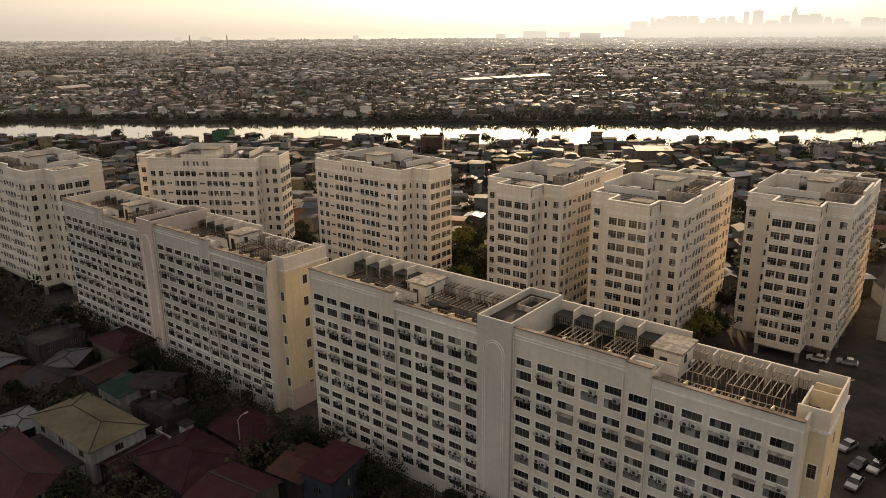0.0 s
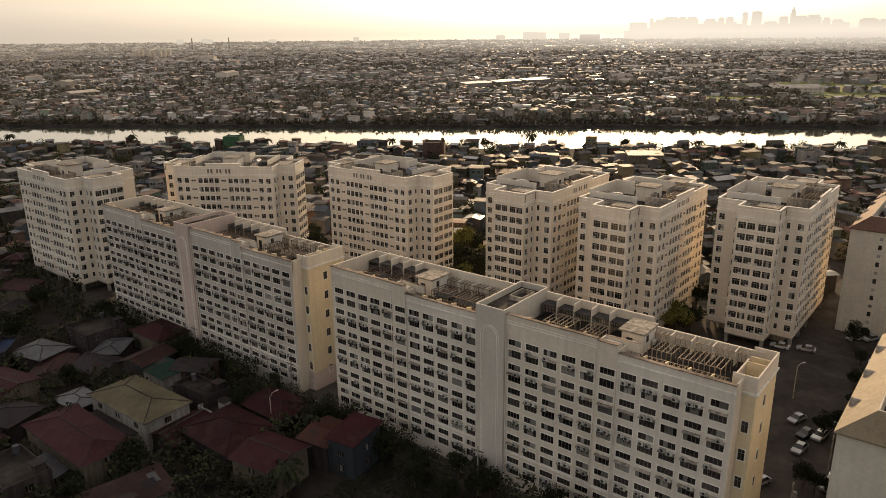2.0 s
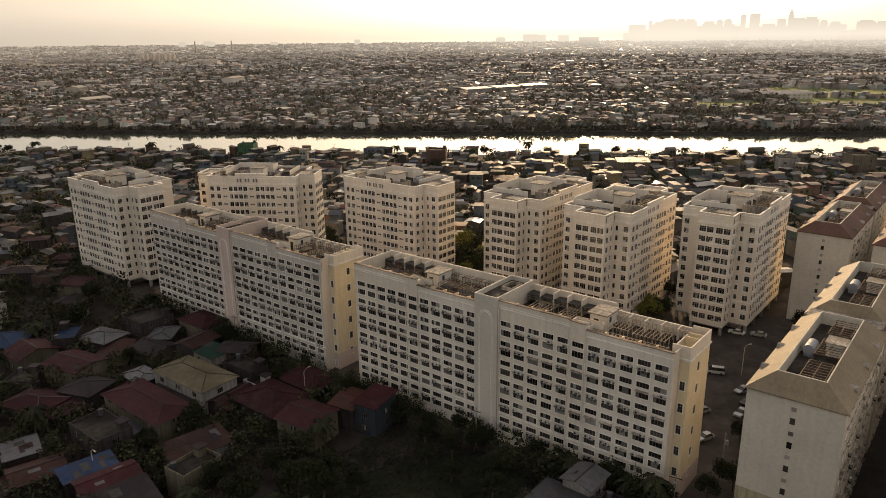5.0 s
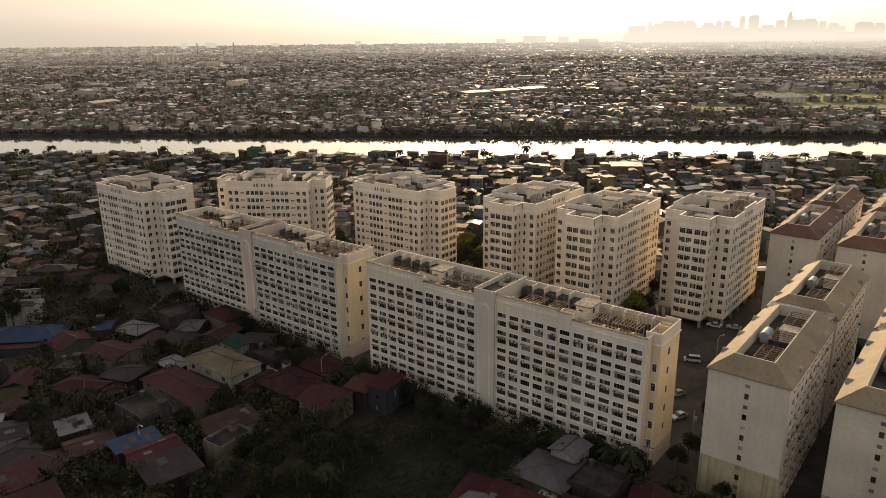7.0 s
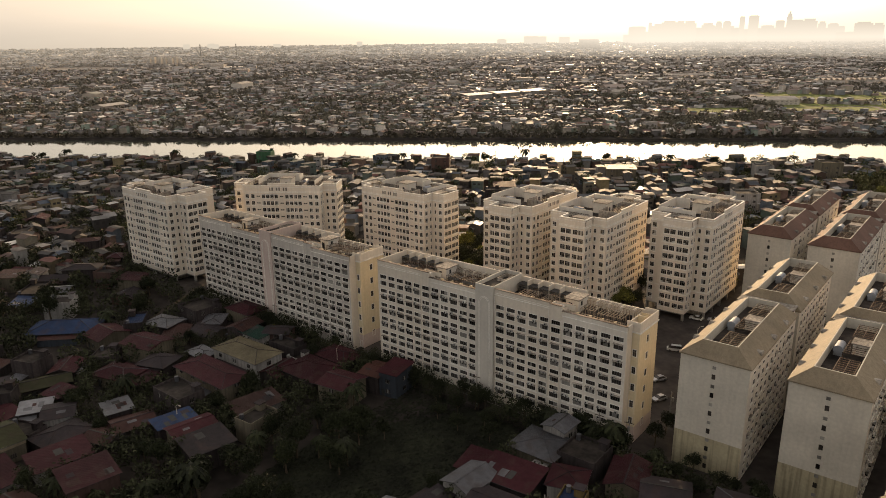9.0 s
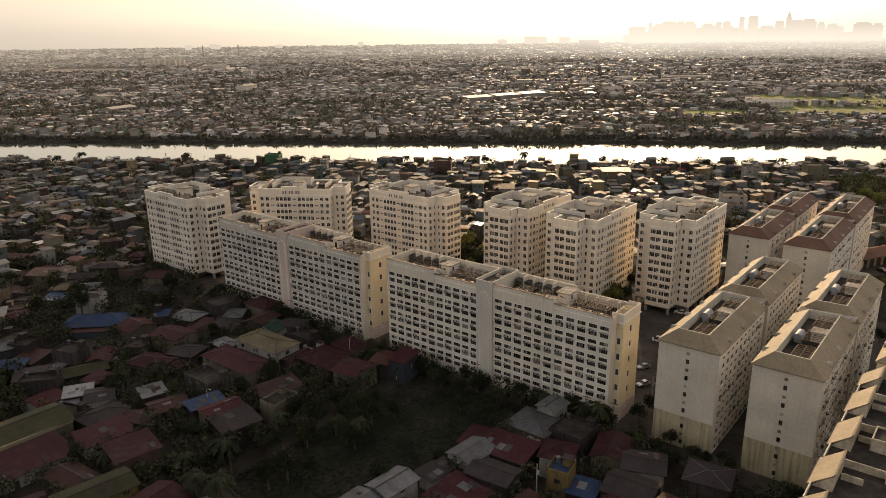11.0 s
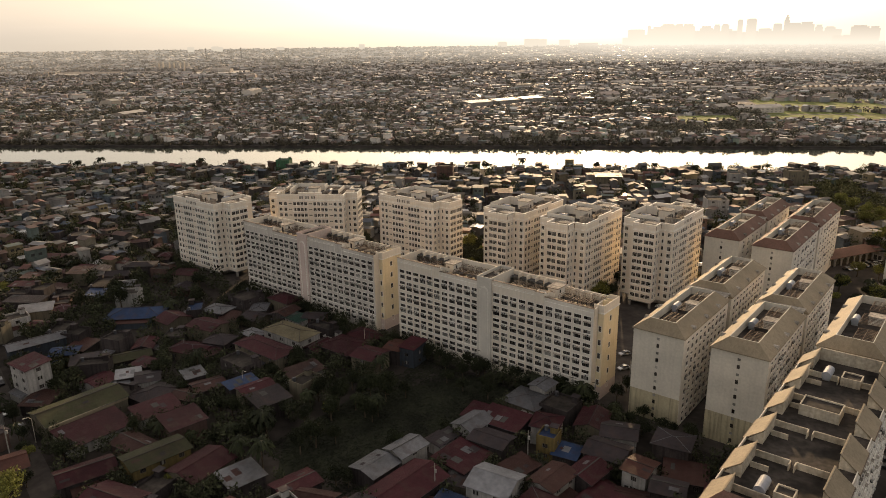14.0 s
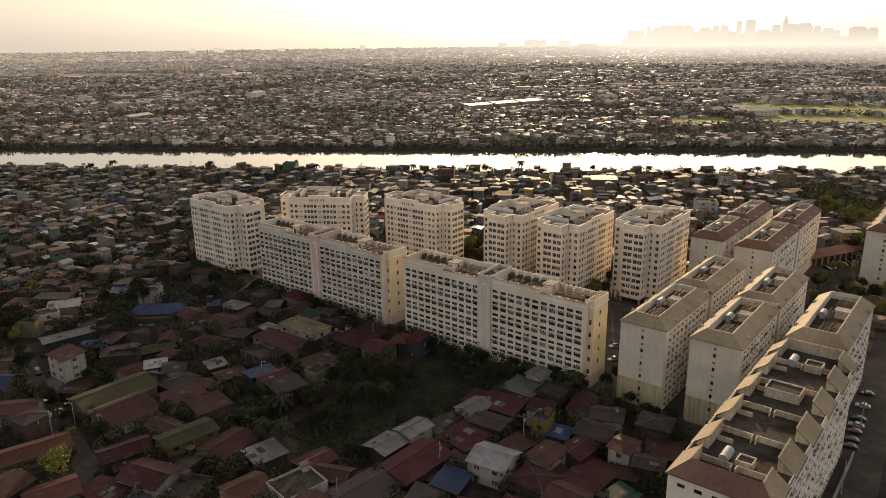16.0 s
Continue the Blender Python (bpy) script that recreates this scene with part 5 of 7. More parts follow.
def blocked(x, y, r):
    """Whether a house of radius r at (x, y) would stand in the estate, a road, the meadow or another house."""
    if -248 < x < 64 and 78 - r < y < 200 or -25 < x < 64 and 78 < y < 285 or -232 < x < -172 and y > 78 and y < 168 or 36 < x < 62 and y > 10:
        return True
    lane = 82 - (y + 60) * 0.055
    if lane - 18 - r < x < lane + r and y > -80:
        return True
    if -74 < x < -34 and 2 < y < 79 or -84 < x < -56 and -4 < y < 52:
        return True
    if abs((x + 136) * 0.222 + (y + 30.3) * 0.975) < 3.2 + r * 0.8 and -205 < x < -84:
        return True
    s = RN.x * x + RN.y * y
    if s + r > NEAR_BANK - 2:
        return True
    return any((x - a) ** 2 + (y - b) ** 2 < (r + c) ** 2 * 0.5 for a, b, c in taken[-1200:])


def fill(n, x0, x1, y0, y1, rot, seed, spread=8, windows=True, big=0.12):
    """Scatters houses over a rectangle, turned by about rot."""
    rng = random.Random(seed)
    made = 0
    for _ in range(n * 30):
        if made >= n:
            break
        x, y = rng.uniform(x0, x1), rng.uniform(y0, y1)
        w, d = rng.uniform(6.0, 11.0), rng.uniform(5.0, 8.5)
        if rng.random() < big:
            w, d = w * 1.5, d * 1.2
        if blocked(x, y, 0.45 * math.hypot(w, d)):
            continue
        h = rng.choice((2.9, 3.0, 3.2, 3.4, 5.2, 5.6, 5.8))
        house(x, y, rot + rng.choice((0, 90)) + rng.gauss(0, spread), w, d, h, rng.choice(("gable", "gable", "shed", "shed", "hip", "flat", "flat")),
              rng.choice(("maroon", "maroon", "maroon", "rust", "rust", "rust", "grey", "grey", "grey", "maroon", "rust", "maroon", "grey", "maroon", "rust", "tin", "maroon", "rust", "grey", "blue", "rust")), rng.choice(("grey", "grey", "grey", "cream", "grey", "cream", "pink", "white", "grey")), rng, windows, door=False)
        made += 1
    return made


fill(88, -150, 34, -70, 76, 15, 31, windows=True)
fill(60, -262, -140, -66, 76, 42, 32, windows=False)
fill(38, -340, -232, -20, 150, 38, 33, windows=False)
fill(34, -200, -40, 200, 300, 33, 34, windows=False)


# ---- trees ----
def crown_mesh(seed, r, h, clumps, leaves, size):
    """Many small leaf blades round a handful of uneven clumps."""
    rng = np.random.default_rng(seed)
    s = Soup()
    cs = rng.normal(0, 1, (clumps, 3))
    cs /= np.linalg.norm(cs, axis=1)[:, None]
    cs *= rng.uniform(0.35, 0.95, (clumps, 1)) * np.array([r * 0.75, r * 0.75, h * 0.4])
    for c in cs:
        cr = rng.uniform(0.28, 0.55) * r
        for p in rng.normal(0, 1, (leaves, 3)):
            p = p / np.linalg.norm(p) * cr * rng.uniform(0.6, 1.08) * np.array([1, 1, 0.75]) + c
            u, v = rng.normal(0, 1, (2, 3))
            u /= np.linalg.norm(u)
            v -= u * (u @ v)
            v /= np.linalg.norm(v)
            k = size * rng.uniform(0.6, 1.4)
            s.quad([p - u * k, p + v * k * 0.45, p + u * k, p - v * k * 0.45])
    return s.mesh("crown", LEAF)


def trunk_mesh(seed, h, r):
    rng = random.Random(seed)
    s = Soup().tube((0, 0, -0.3), (0.1, 0.05, h * 0.55), r, r * 0.7, 8).tube((0.1, 0.05, h * 0.55), (0, 0, h), r * 0.7, r * 0.3, 8)
    for i in range(4):
        a = rng.uniform(0, 6.28)
        s.tube((0.05, 0.02, h * rng.uniform(0.45, 0.7)), (1.5 * math.cos(a), 1.5 * math.sin(a), h * rng.uniform(0.95, 1.2)), r * 0.4, r * 0.12, 6)
    return s.mesh("trunk", BARK)


CROWNS = [crown_mesh(i, 3.0, 3.6, 11 + i % 3, 180, 0.2) for i in range(5)]
TRUNKS = [trunk_mesh(i, 3.4, 0.22) for i in range(3)]


def palm_meshes():
    s = Soup()
    rng = random.Random(3)
    for i in range(16):
        a, lift = 2 * math.pi * i / 16 + rng.uniform(-0.1, 0.1), rng.uniform(-0.2, 0.9)
        pts = [(1.0 * t * 2.7, lift * 2.2 * t - 2.2 * t * t) for t in (0, 0.25, 0.5, 0.75, 1)]
        for (r0, z0), (r1, z1) in zip(pts, pts[1:]):
            for sg in (-1, 1):
                n0, n1 = (0.55 if r0 else 0.1), 0.55 * (1 - r1 / 3.2)
                ca, sa = math.cos(a), math.sin(a)
                s.quad([(r0 * ca, r0 * sa, z0), (r1 * ca, r1 * sa, z1), (r1 * ca - sg * n1 * sa, r1 * sa + sg * n1 * ca, z1 - 0.3), (r0 * ca - sg * n0 * sa, r0 * sa + sg * n0 * ca, z0 - 0.3)])
    t = Soup()
    for i in range(5):
        t.tube((0.12 * i * i * 0.2, 0, i * 1.3 - 0.3), (0.12 * (i + 1) ** 2 * 0.2, 0, (i + 1) * 1.3 - 0.3), 0.2 - 0.015 * i, 0.19 - 0.015 * i, 8)
    return s.mesh("crown", LEAF), t.mesh("trunk", BARK)


PALM_CROWN, PALM_TRUNK = palm_meshes()


# brighter copy of the leaves: sunlight on the crowns is put into the colour
SUNLEAF = surface("sunlit_yellow_green_leaves", (0.17, 0.165, 0.04), 0.8, 0, 0.5, 0, 0.8, 0, island=0.5)
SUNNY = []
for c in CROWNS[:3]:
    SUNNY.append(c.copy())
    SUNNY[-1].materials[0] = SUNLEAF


def tree(x, y, k, rng, palm=False, crowns=None):
    m = pose(x, y, G, 0, 0, rng.uniform(0, 360)) @ Matrix.Diagonal((k, k, k * rng.uniform(0.9, 1.25), 1))
    top = single("palm_tree" if palm else "tree", PALM_TRUNK if palm else pick(rng, TRUNKS), None, "coconut palm with drooping fronds among the houses" if palm else "leafy tree with crown coloured sunlit yellow-green" if crowns else "broad leafy tree with dense dark green crown", "tree", "trees", m=m)
    part("crown", PALM_CROWN if palm else pick(rng, crowns or CROWNS), None, top, m=m @ (pose(0.6, 0, 6.2) if palm else pose(0, 0, 4.2)))


tr = random.Random(9)


def grove(n, x0, x1, y0, y1, k0, k1, palms=0.15, clear=True, crowns=None):
    made = 0
    for _ in range(n * 10):
        if made >= n:
            break
        x, y = tr.uniform(x0, x1), tr.uniform(y0, y1)
        if clear and any((x - a) ** 2 + (y - b) ** 2 < (c * 0.8 + 1) ** 2 for a, b, c in taken):
            continue
        tree(x, y, tr.uniform(k0, k1), tr, tr.random() < palms, crowns if made % 2 else None)
        made += 1


grove(30, -178, -14, 76.5, 81.5, 0.55, 1.0, 0.05)
grove(26, -83, -58, -2, 56, 0.8, 1.4, 0.2)
grove(7, -62, -38, 66, 78, 0.6, 1.0, 0.0)
grove(10, -32, -12.5, 77, 81.5, 0.8, 1.25, 0.1, False)
grove(5, -46, -36, 8, 50, 0.6, 1.0, 0.2)
grove(32, -160, -75, -40, 76, 0.7, 1.2, 0.15)
grove(16, -30, 36, 10, 82, 0.6, 1.0, 0.2)
grove(18, -260, -165, -30, 80, 0.9, 1.6, 0.1)
grove(10, -232, -212, -16, -4, 1.0, 1.5, 0.0)
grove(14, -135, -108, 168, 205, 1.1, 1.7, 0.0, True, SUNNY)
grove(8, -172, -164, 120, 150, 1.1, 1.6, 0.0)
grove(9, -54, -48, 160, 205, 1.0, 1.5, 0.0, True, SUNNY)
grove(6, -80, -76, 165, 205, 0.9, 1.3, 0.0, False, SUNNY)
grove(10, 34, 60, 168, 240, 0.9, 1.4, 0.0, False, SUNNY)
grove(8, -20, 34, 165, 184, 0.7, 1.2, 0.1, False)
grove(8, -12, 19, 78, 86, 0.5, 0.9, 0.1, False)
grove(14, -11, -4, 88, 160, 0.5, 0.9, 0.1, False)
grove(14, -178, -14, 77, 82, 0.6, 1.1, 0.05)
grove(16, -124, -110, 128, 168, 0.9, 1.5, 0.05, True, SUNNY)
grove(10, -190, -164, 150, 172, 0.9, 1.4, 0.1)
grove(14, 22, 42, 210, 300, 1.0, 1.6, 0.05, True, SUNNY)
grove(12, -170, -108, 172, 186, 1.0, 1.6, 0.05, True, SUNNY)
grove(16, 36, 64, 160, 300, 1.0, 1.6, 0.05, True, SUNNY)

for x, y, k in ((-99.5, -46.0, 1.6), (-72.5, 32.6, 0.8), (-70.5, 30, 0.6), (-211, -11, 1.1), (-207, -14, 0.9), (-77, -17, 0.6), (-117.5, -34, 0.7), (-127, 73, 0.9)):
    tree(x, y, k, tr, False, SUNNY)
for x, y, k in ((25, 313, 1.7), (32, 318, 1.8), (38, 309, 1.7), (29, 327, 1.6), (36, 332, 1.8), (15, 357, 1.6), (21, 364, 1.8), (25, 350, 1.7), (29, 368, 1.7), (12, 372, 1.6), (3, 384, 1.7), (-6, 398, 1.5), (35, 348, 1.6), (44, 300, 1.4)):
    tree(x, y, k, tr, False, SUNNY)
for i in range(16):
    tree(-276 + 2.0 * i + tr.uniform(-2, 2), 1.5 + 1.35 * i + tr.uniform(-4, 4), tr.uniform(0.7, 1.0), tr, False, SUNNY)

# weeds of the vacant lot
ws = Soup()
wr = np.random.default_rng(4)
for x, y in zip(wr.uniform(-73, -36, 9000), wr.uniform(6, 77, 9000)):
    a, hgt, wd = wr.uniform(0, 3.14), wr.uniform(0.08, 0.3), wr.uniform(0.15, 0.4)
    c, s_ = math.cos(a) * wd, math.sin(a) * wd
    ws.quad([(x - c, y - s_, G), (x + c, y + s_, G), (x + c * 1.4, y + s_ * 1.4 + 0.3, G + hgt), (x - c * 1.4, y - s_ * 1.4 + 0.3, G + hgt)])
single("weeds", ws, LAWN, "tall dark weeds over the vacant lot", "weeds", kind="stuff")


# ---- parked vehicles ----
CARP = [surface("car_" + n, c, 0.25, 0.2, 0.1, 0, 1.0, 0, spec=0.6) for n, c in (("white", (0.6, 0.6, 0.58)), ("silver", (0.35, 0.35, 0.36)), ("black", (0.02, 0.02, 0.022)), ("red", (0.10, 0.015, 0.015)), ("blue", (0.04, 0.07, 0.16)))]


def car_meshes(van):
    prof = [(-2.1, 0.35), (-2.15, 0.8), (-1.5, 0.95), (1.9, 0.98), (2.1, 0.85), (2.1, 0.35)] if not van else [(-2.2, 0.35), (-2.25, 0.95), (-1.7, 1.1), (2.15, 1.15), (2.2, 0.35)]
    cab = [(-1.0, 0.95), (-0.3, 1.45), (1.1, 1.47), (1.75, 0.97)] if not van else [(-1.75, 1.1), (-1.0, 1.85), (2.0, 1.9), (2.15, 1.12)]

    def loft(pr, w0, w1):
        s = Soup()
        zs = [z for _, z in pr]
        wz = lambda z: w0 + (w1 - w0) * (z - min(zs)) / (max(zs) - min(zs))
        s.quad([(x, -wz(z), z) for x, z in pr][::-1]).quad([(x, wz(z), z) for x, z in pr])
        for (xa, za), (xb, zb) in zip(pr, pr[1:] + pr[:1]):
            s.quad([(xa, -wz(za), za), (xa, wz(za), za), (xb, wz(zb), zb), (xb, -wz(zb), zb)])
        return s

    b, c = loft(prof, 0.88, 0.86), loft(cab, 0.84, 0.66)
    roof = Soup().box(cab[1][0] + 0.05, cab[2][0] - 0.05, -0.64, 0.64, cab[1][1] + 0.02, cab[1][1] + 0.07)
    w = Soup().tube((0, -0.1, 0), (0, 0.1, 0), 0.32, n=14)
    return b, c, roof, w


CARB = {v: car_meshes(v) for v in (False, True)}
WHEEL = CARB[False][3].mesh("wheel", DARKM)


def car(x, y, rot, col, van=False):
    names = ("white", "silver", "black", "red", "blue")
    m = pose(x, y, G + 0.06, 0, 0, rot)
    root = thing("van" if van else "car", "%s %s parked on the asphalt" % (names[col], "van" if van else "hatchback car"), "car", "parked cars", m)
    b, c, roof, w = CARB[van]
    part("body", b, CARP[col], root, m=m)
    part("cabin_glass", c, PANE, root, "dark cabin windows", m=m)
    part("roof_panel", roof, CARP[col], root, m=m)
    for sx in (-1.35, 1.3):
        for sy in (-0.82, 0.82):
            part("wheel", WHEEL, None, root, m=m @ pose(sx, sy, 0.32))


cr = random.Random(12)
for i, (x, y, r) in enumerate(((-15.6, 137, 70), (-13.0, 132, 75), (-10.6, 133, 78), (-12.6, 126, 82), (-8.5, 141, 70), (-5.5, 135, 80), (-27.5, 171, 5), (-22, 173, 8), (-14, 187, 60), (-10.8, 189, 60), (-8, 176, 85),
                               (-24, 143, 20), (-20, 121.5, 60), (-15.5, 111, 65), (-6, 117, 85), (-5.4, 103, 88))):
    car(x, y, r, cr.choice((0, 0, 1, 1, 2, 1)), cr.random() < 0.25)
for i in (0, 1, 2, 3, 4, 6, 8):
    car(62.2 - i * 0.2, 99 + i * 4.6 + cr.uniform(-0.5, 0.5), 8 + cr.uniform(-6, 6), cr.choice((1, 2, 2, 2, 4, 3)), cr.random() < 0.3)
for i in range(7):
    car(22.5 + 1.75 * i, 266.5 + 3.3 * i, 152 + cr.uniform(-6, 6), cr.choice((0, 1, 1, 2)), cr.random() < 0.3)
for x, y, r in ((-112, 128, 15), (-106, 132, 15), (-99, 133, 12), (-118, 138, 20), (-108, 146, 15), (-182, 112, 20), (-176, 106, 20), (-190, 51, 40), (-137, -28.4, 167), (-150, -27.6, 167), (-172, -20.5, 167)):
    car(x, y, r, cr.choice((0, 1, 2, 3)), cr.random() < 0.3)


# ---- poles and street lamps ----
def utility_pole(x, y, rot, h=9.5):
    m = pose(x, y, G, 0, 0, rot)
    root = thing("utility_pole", "grey concrete utility pole with cross arm", "utility pole", "poles along the lanes", m)
    part("pole", Soup().tube((0, 0, -0.3), (0, 0, h), 0.17, 0.11, 8), CONC, root, m=m)
    part("cross_arm", Soup().box(-1.1, 1.1, -0.06, 0.06, h - 0.9, h - 0.75), BARK, root, m=m)
    if rot % 2 == 0:
        part("transformer", Soup().tube((0, -0.42, h - 2.4), (0, -0.42, h - 1.5), 0.3, n=12), CONC, root, "grey pole transformer", m=m)


def street_lamp(x, y, rot):
    m = pose(x, y, G, 0, 0, rot)
    root = thing("street_lamp", "tall grey street lamp with curved arm", "street lamp", "", m)
    part("pole", Soup().tube((0, 0, -0.3), (0, 0, 7.5), 0.1, 0.07, 8), RAILW, root, m=m)
    arm = part("arm", Soup().tube((0, 0, 7.5), (0.7, 0, 8.1), 0.05, n=6).tube((0.7, 0, 8.1), (1.6, 0, 8.2), 0.05, n=6), RAILW, root, m=m)
    part("lamp_head", Soup().box(1.4, 2.1, -0.14, 0.14, 8.1, 8.24), RAILW, arm, m=m)


for x, y, r in ((-18, 80.5, 4), (-11, 81.5, 8), (-102, 81.5, 4), (-108, 80, 7), (-8.5, 100, 92), (-6.5, 118, 91), (-4.8, 140, 93), (-52, 79, 5), (-135, 80, 3), (-32, -8, 71), (-22, 20, 70), (-12, 46, 72), (66, 40, 90), (64.8, 75, 91), (62.8, 112, 90), (-124, -36.5, 168), (-163, -17.5, 166)):
    utility_pole(x, y, r)
for x, y, r in ((-103, 24, 0), (-96, 71, 90), (-18.5, 146, 60), (-126, -29, 260)):
    street_lamp(x, y, r)
s = Soup()
for i in range(70):
    x = -178 + i * 2.4
    s.box(x, x + 0.12, 82.2, 82.32, G, G + 2.0)
s.box(-178, -12, 82.22, 82.3, G + 1.7, G + 1.8).box(-178, -12, 82.22, 82.3, G + 0.4, G + 0.5)
single("perimeter_fence", s, CONC, "low concrete post fence before the long blocks", "fence")


single("perimeter_wall", Soup().box(64.0, 64.25, 40, 94, G, G + 2.2).box(63.95, 64.3, 40, 94, G + 2.2, G + 2.3), CONC, "pale concrete boundary wall beside the road", "wall")


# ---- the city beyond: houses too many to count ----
def far_palettes(k, haze_mix, dull, tail, kw=None):
    """Roof and wall colours, drawn towards one dull tone to paint in distance haze."""
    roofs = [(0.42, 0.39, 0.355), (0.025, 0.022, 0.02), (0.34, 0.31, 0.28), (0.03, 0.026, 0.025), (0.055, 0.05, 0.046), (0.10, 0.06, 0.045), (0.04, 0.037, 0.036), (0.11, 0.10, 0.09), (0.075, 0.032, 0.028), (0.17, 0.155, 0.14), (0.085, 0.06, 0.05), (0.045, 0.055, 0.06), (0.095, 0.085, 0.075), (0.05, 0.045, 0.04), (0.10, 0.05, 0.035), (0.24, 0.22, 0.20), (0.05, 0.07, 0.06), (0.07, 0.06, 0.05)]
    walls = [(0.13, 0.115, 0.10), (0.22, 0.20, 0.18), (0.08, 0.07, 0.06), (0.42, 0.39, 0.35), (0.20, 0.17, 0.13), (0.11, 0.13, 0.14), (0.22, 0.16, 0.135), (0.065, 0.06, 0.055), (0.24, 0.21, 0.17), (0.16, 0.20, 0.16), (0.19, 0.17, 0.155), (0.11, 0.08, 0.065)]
    tone = lambda q, k: tuple(k * c * (1 - haze_mix) + d * haze_mix for c, d in zip(q, dull))
    return [palette("sheet_roofs" + tail, [tone(q, k) for q in roofs], 0.75, 0.22, vary=0.3 * (1 - haze_mix)), palette("house_walls" + tail, [tone(q, kw or k) for q in walls], 0.9, 0.1, vary=0.3 * (1 - haze_mix))]


ROOFP = palette("old_sheet_roofs", [(0.0425, 0.0399, 0.0391), (0.085, 0.0467, 0.034), (0.0638, 0.0595, 0.0578), (0.111, 0.0425, 0.0323), (0.034, 0.0314, 0.0306), (0.0935, 0.0723, 0.0553), (0.128, 0.119, 0.115), (0.051, 0.0553, 0.0638), (0.0723, 0.0382, 0.0298), (0.0272, 0.0255, 0.0255), (0.0595, 0.0723, 0.0935), (0.102, 0.0892, 0.0765), (0.0467, 0.0425, 0.0399), (0.187, 0.178, 0.17), (0.085, 0.0553, 0.0425), (0.051, 0.0638, 0.0553)], 0.7, 0.25, vary=0.3)
WALLP = palette("old_house_walls", [(0.124, 0.112, 0.0992), (0.186, 0.174, 0.158), (0.0744, 0.0651, 0.0558), (0.298, 0.279, 0.26), (0.186, 0.152, 0.102), (0.0992, 0.118, 0.136), (0.18, 0.118, 0.093), (0.062, 0.057, 0.0539), (0.205, 0.18, 0.136), (0.118, 0.149, 0.118), (0.149, 0.14, 0.133), (0.0992, 0.0682, 0.0527)], 0.9, 0.1, vary=0.3)
PASTEL = palette("painted_walls", [(0.255, 0.24, 0.21), (0.232, 0.188, 0.112), (0.188, 0.128, 0.0975), (0.3, 0.285, 0.262), (0.135, 0.158, 0.18), (0.112, 0.0975, 0.0863), (0.24, 0.203, 0.15), (0.112, 0.135, 0.12)], 0.9, 0.1)
SHINY = palette("bright_tin_sheets", [(0.26, 0.25, 0.24), (0.18, 0.172, 0.168), (0.36, 0.35, 0.335)], 0.45, 0.4, metal=0.2)
FARLEAF = surface("far_leaves", (0.038, 0.041, 0.020), 0.9, 0, 0.4, 0, 0.3, 0, island=0.5)
WINP = surface("far_openings", (0.035, 0.033, 0.03), 0.5, 0, 0.3, 0, 0.3, 0)


def array_mesh(name, v, quads, mat, tris=None):
    me = bpy.data.meshes.new(name)
    fs = quads.tolist() + (tris.tolist() if tris is not None else [])
    me.from_pydata(v.tolist(), [], fs)
    me.materials.append(mat)
    me.update()
    return me


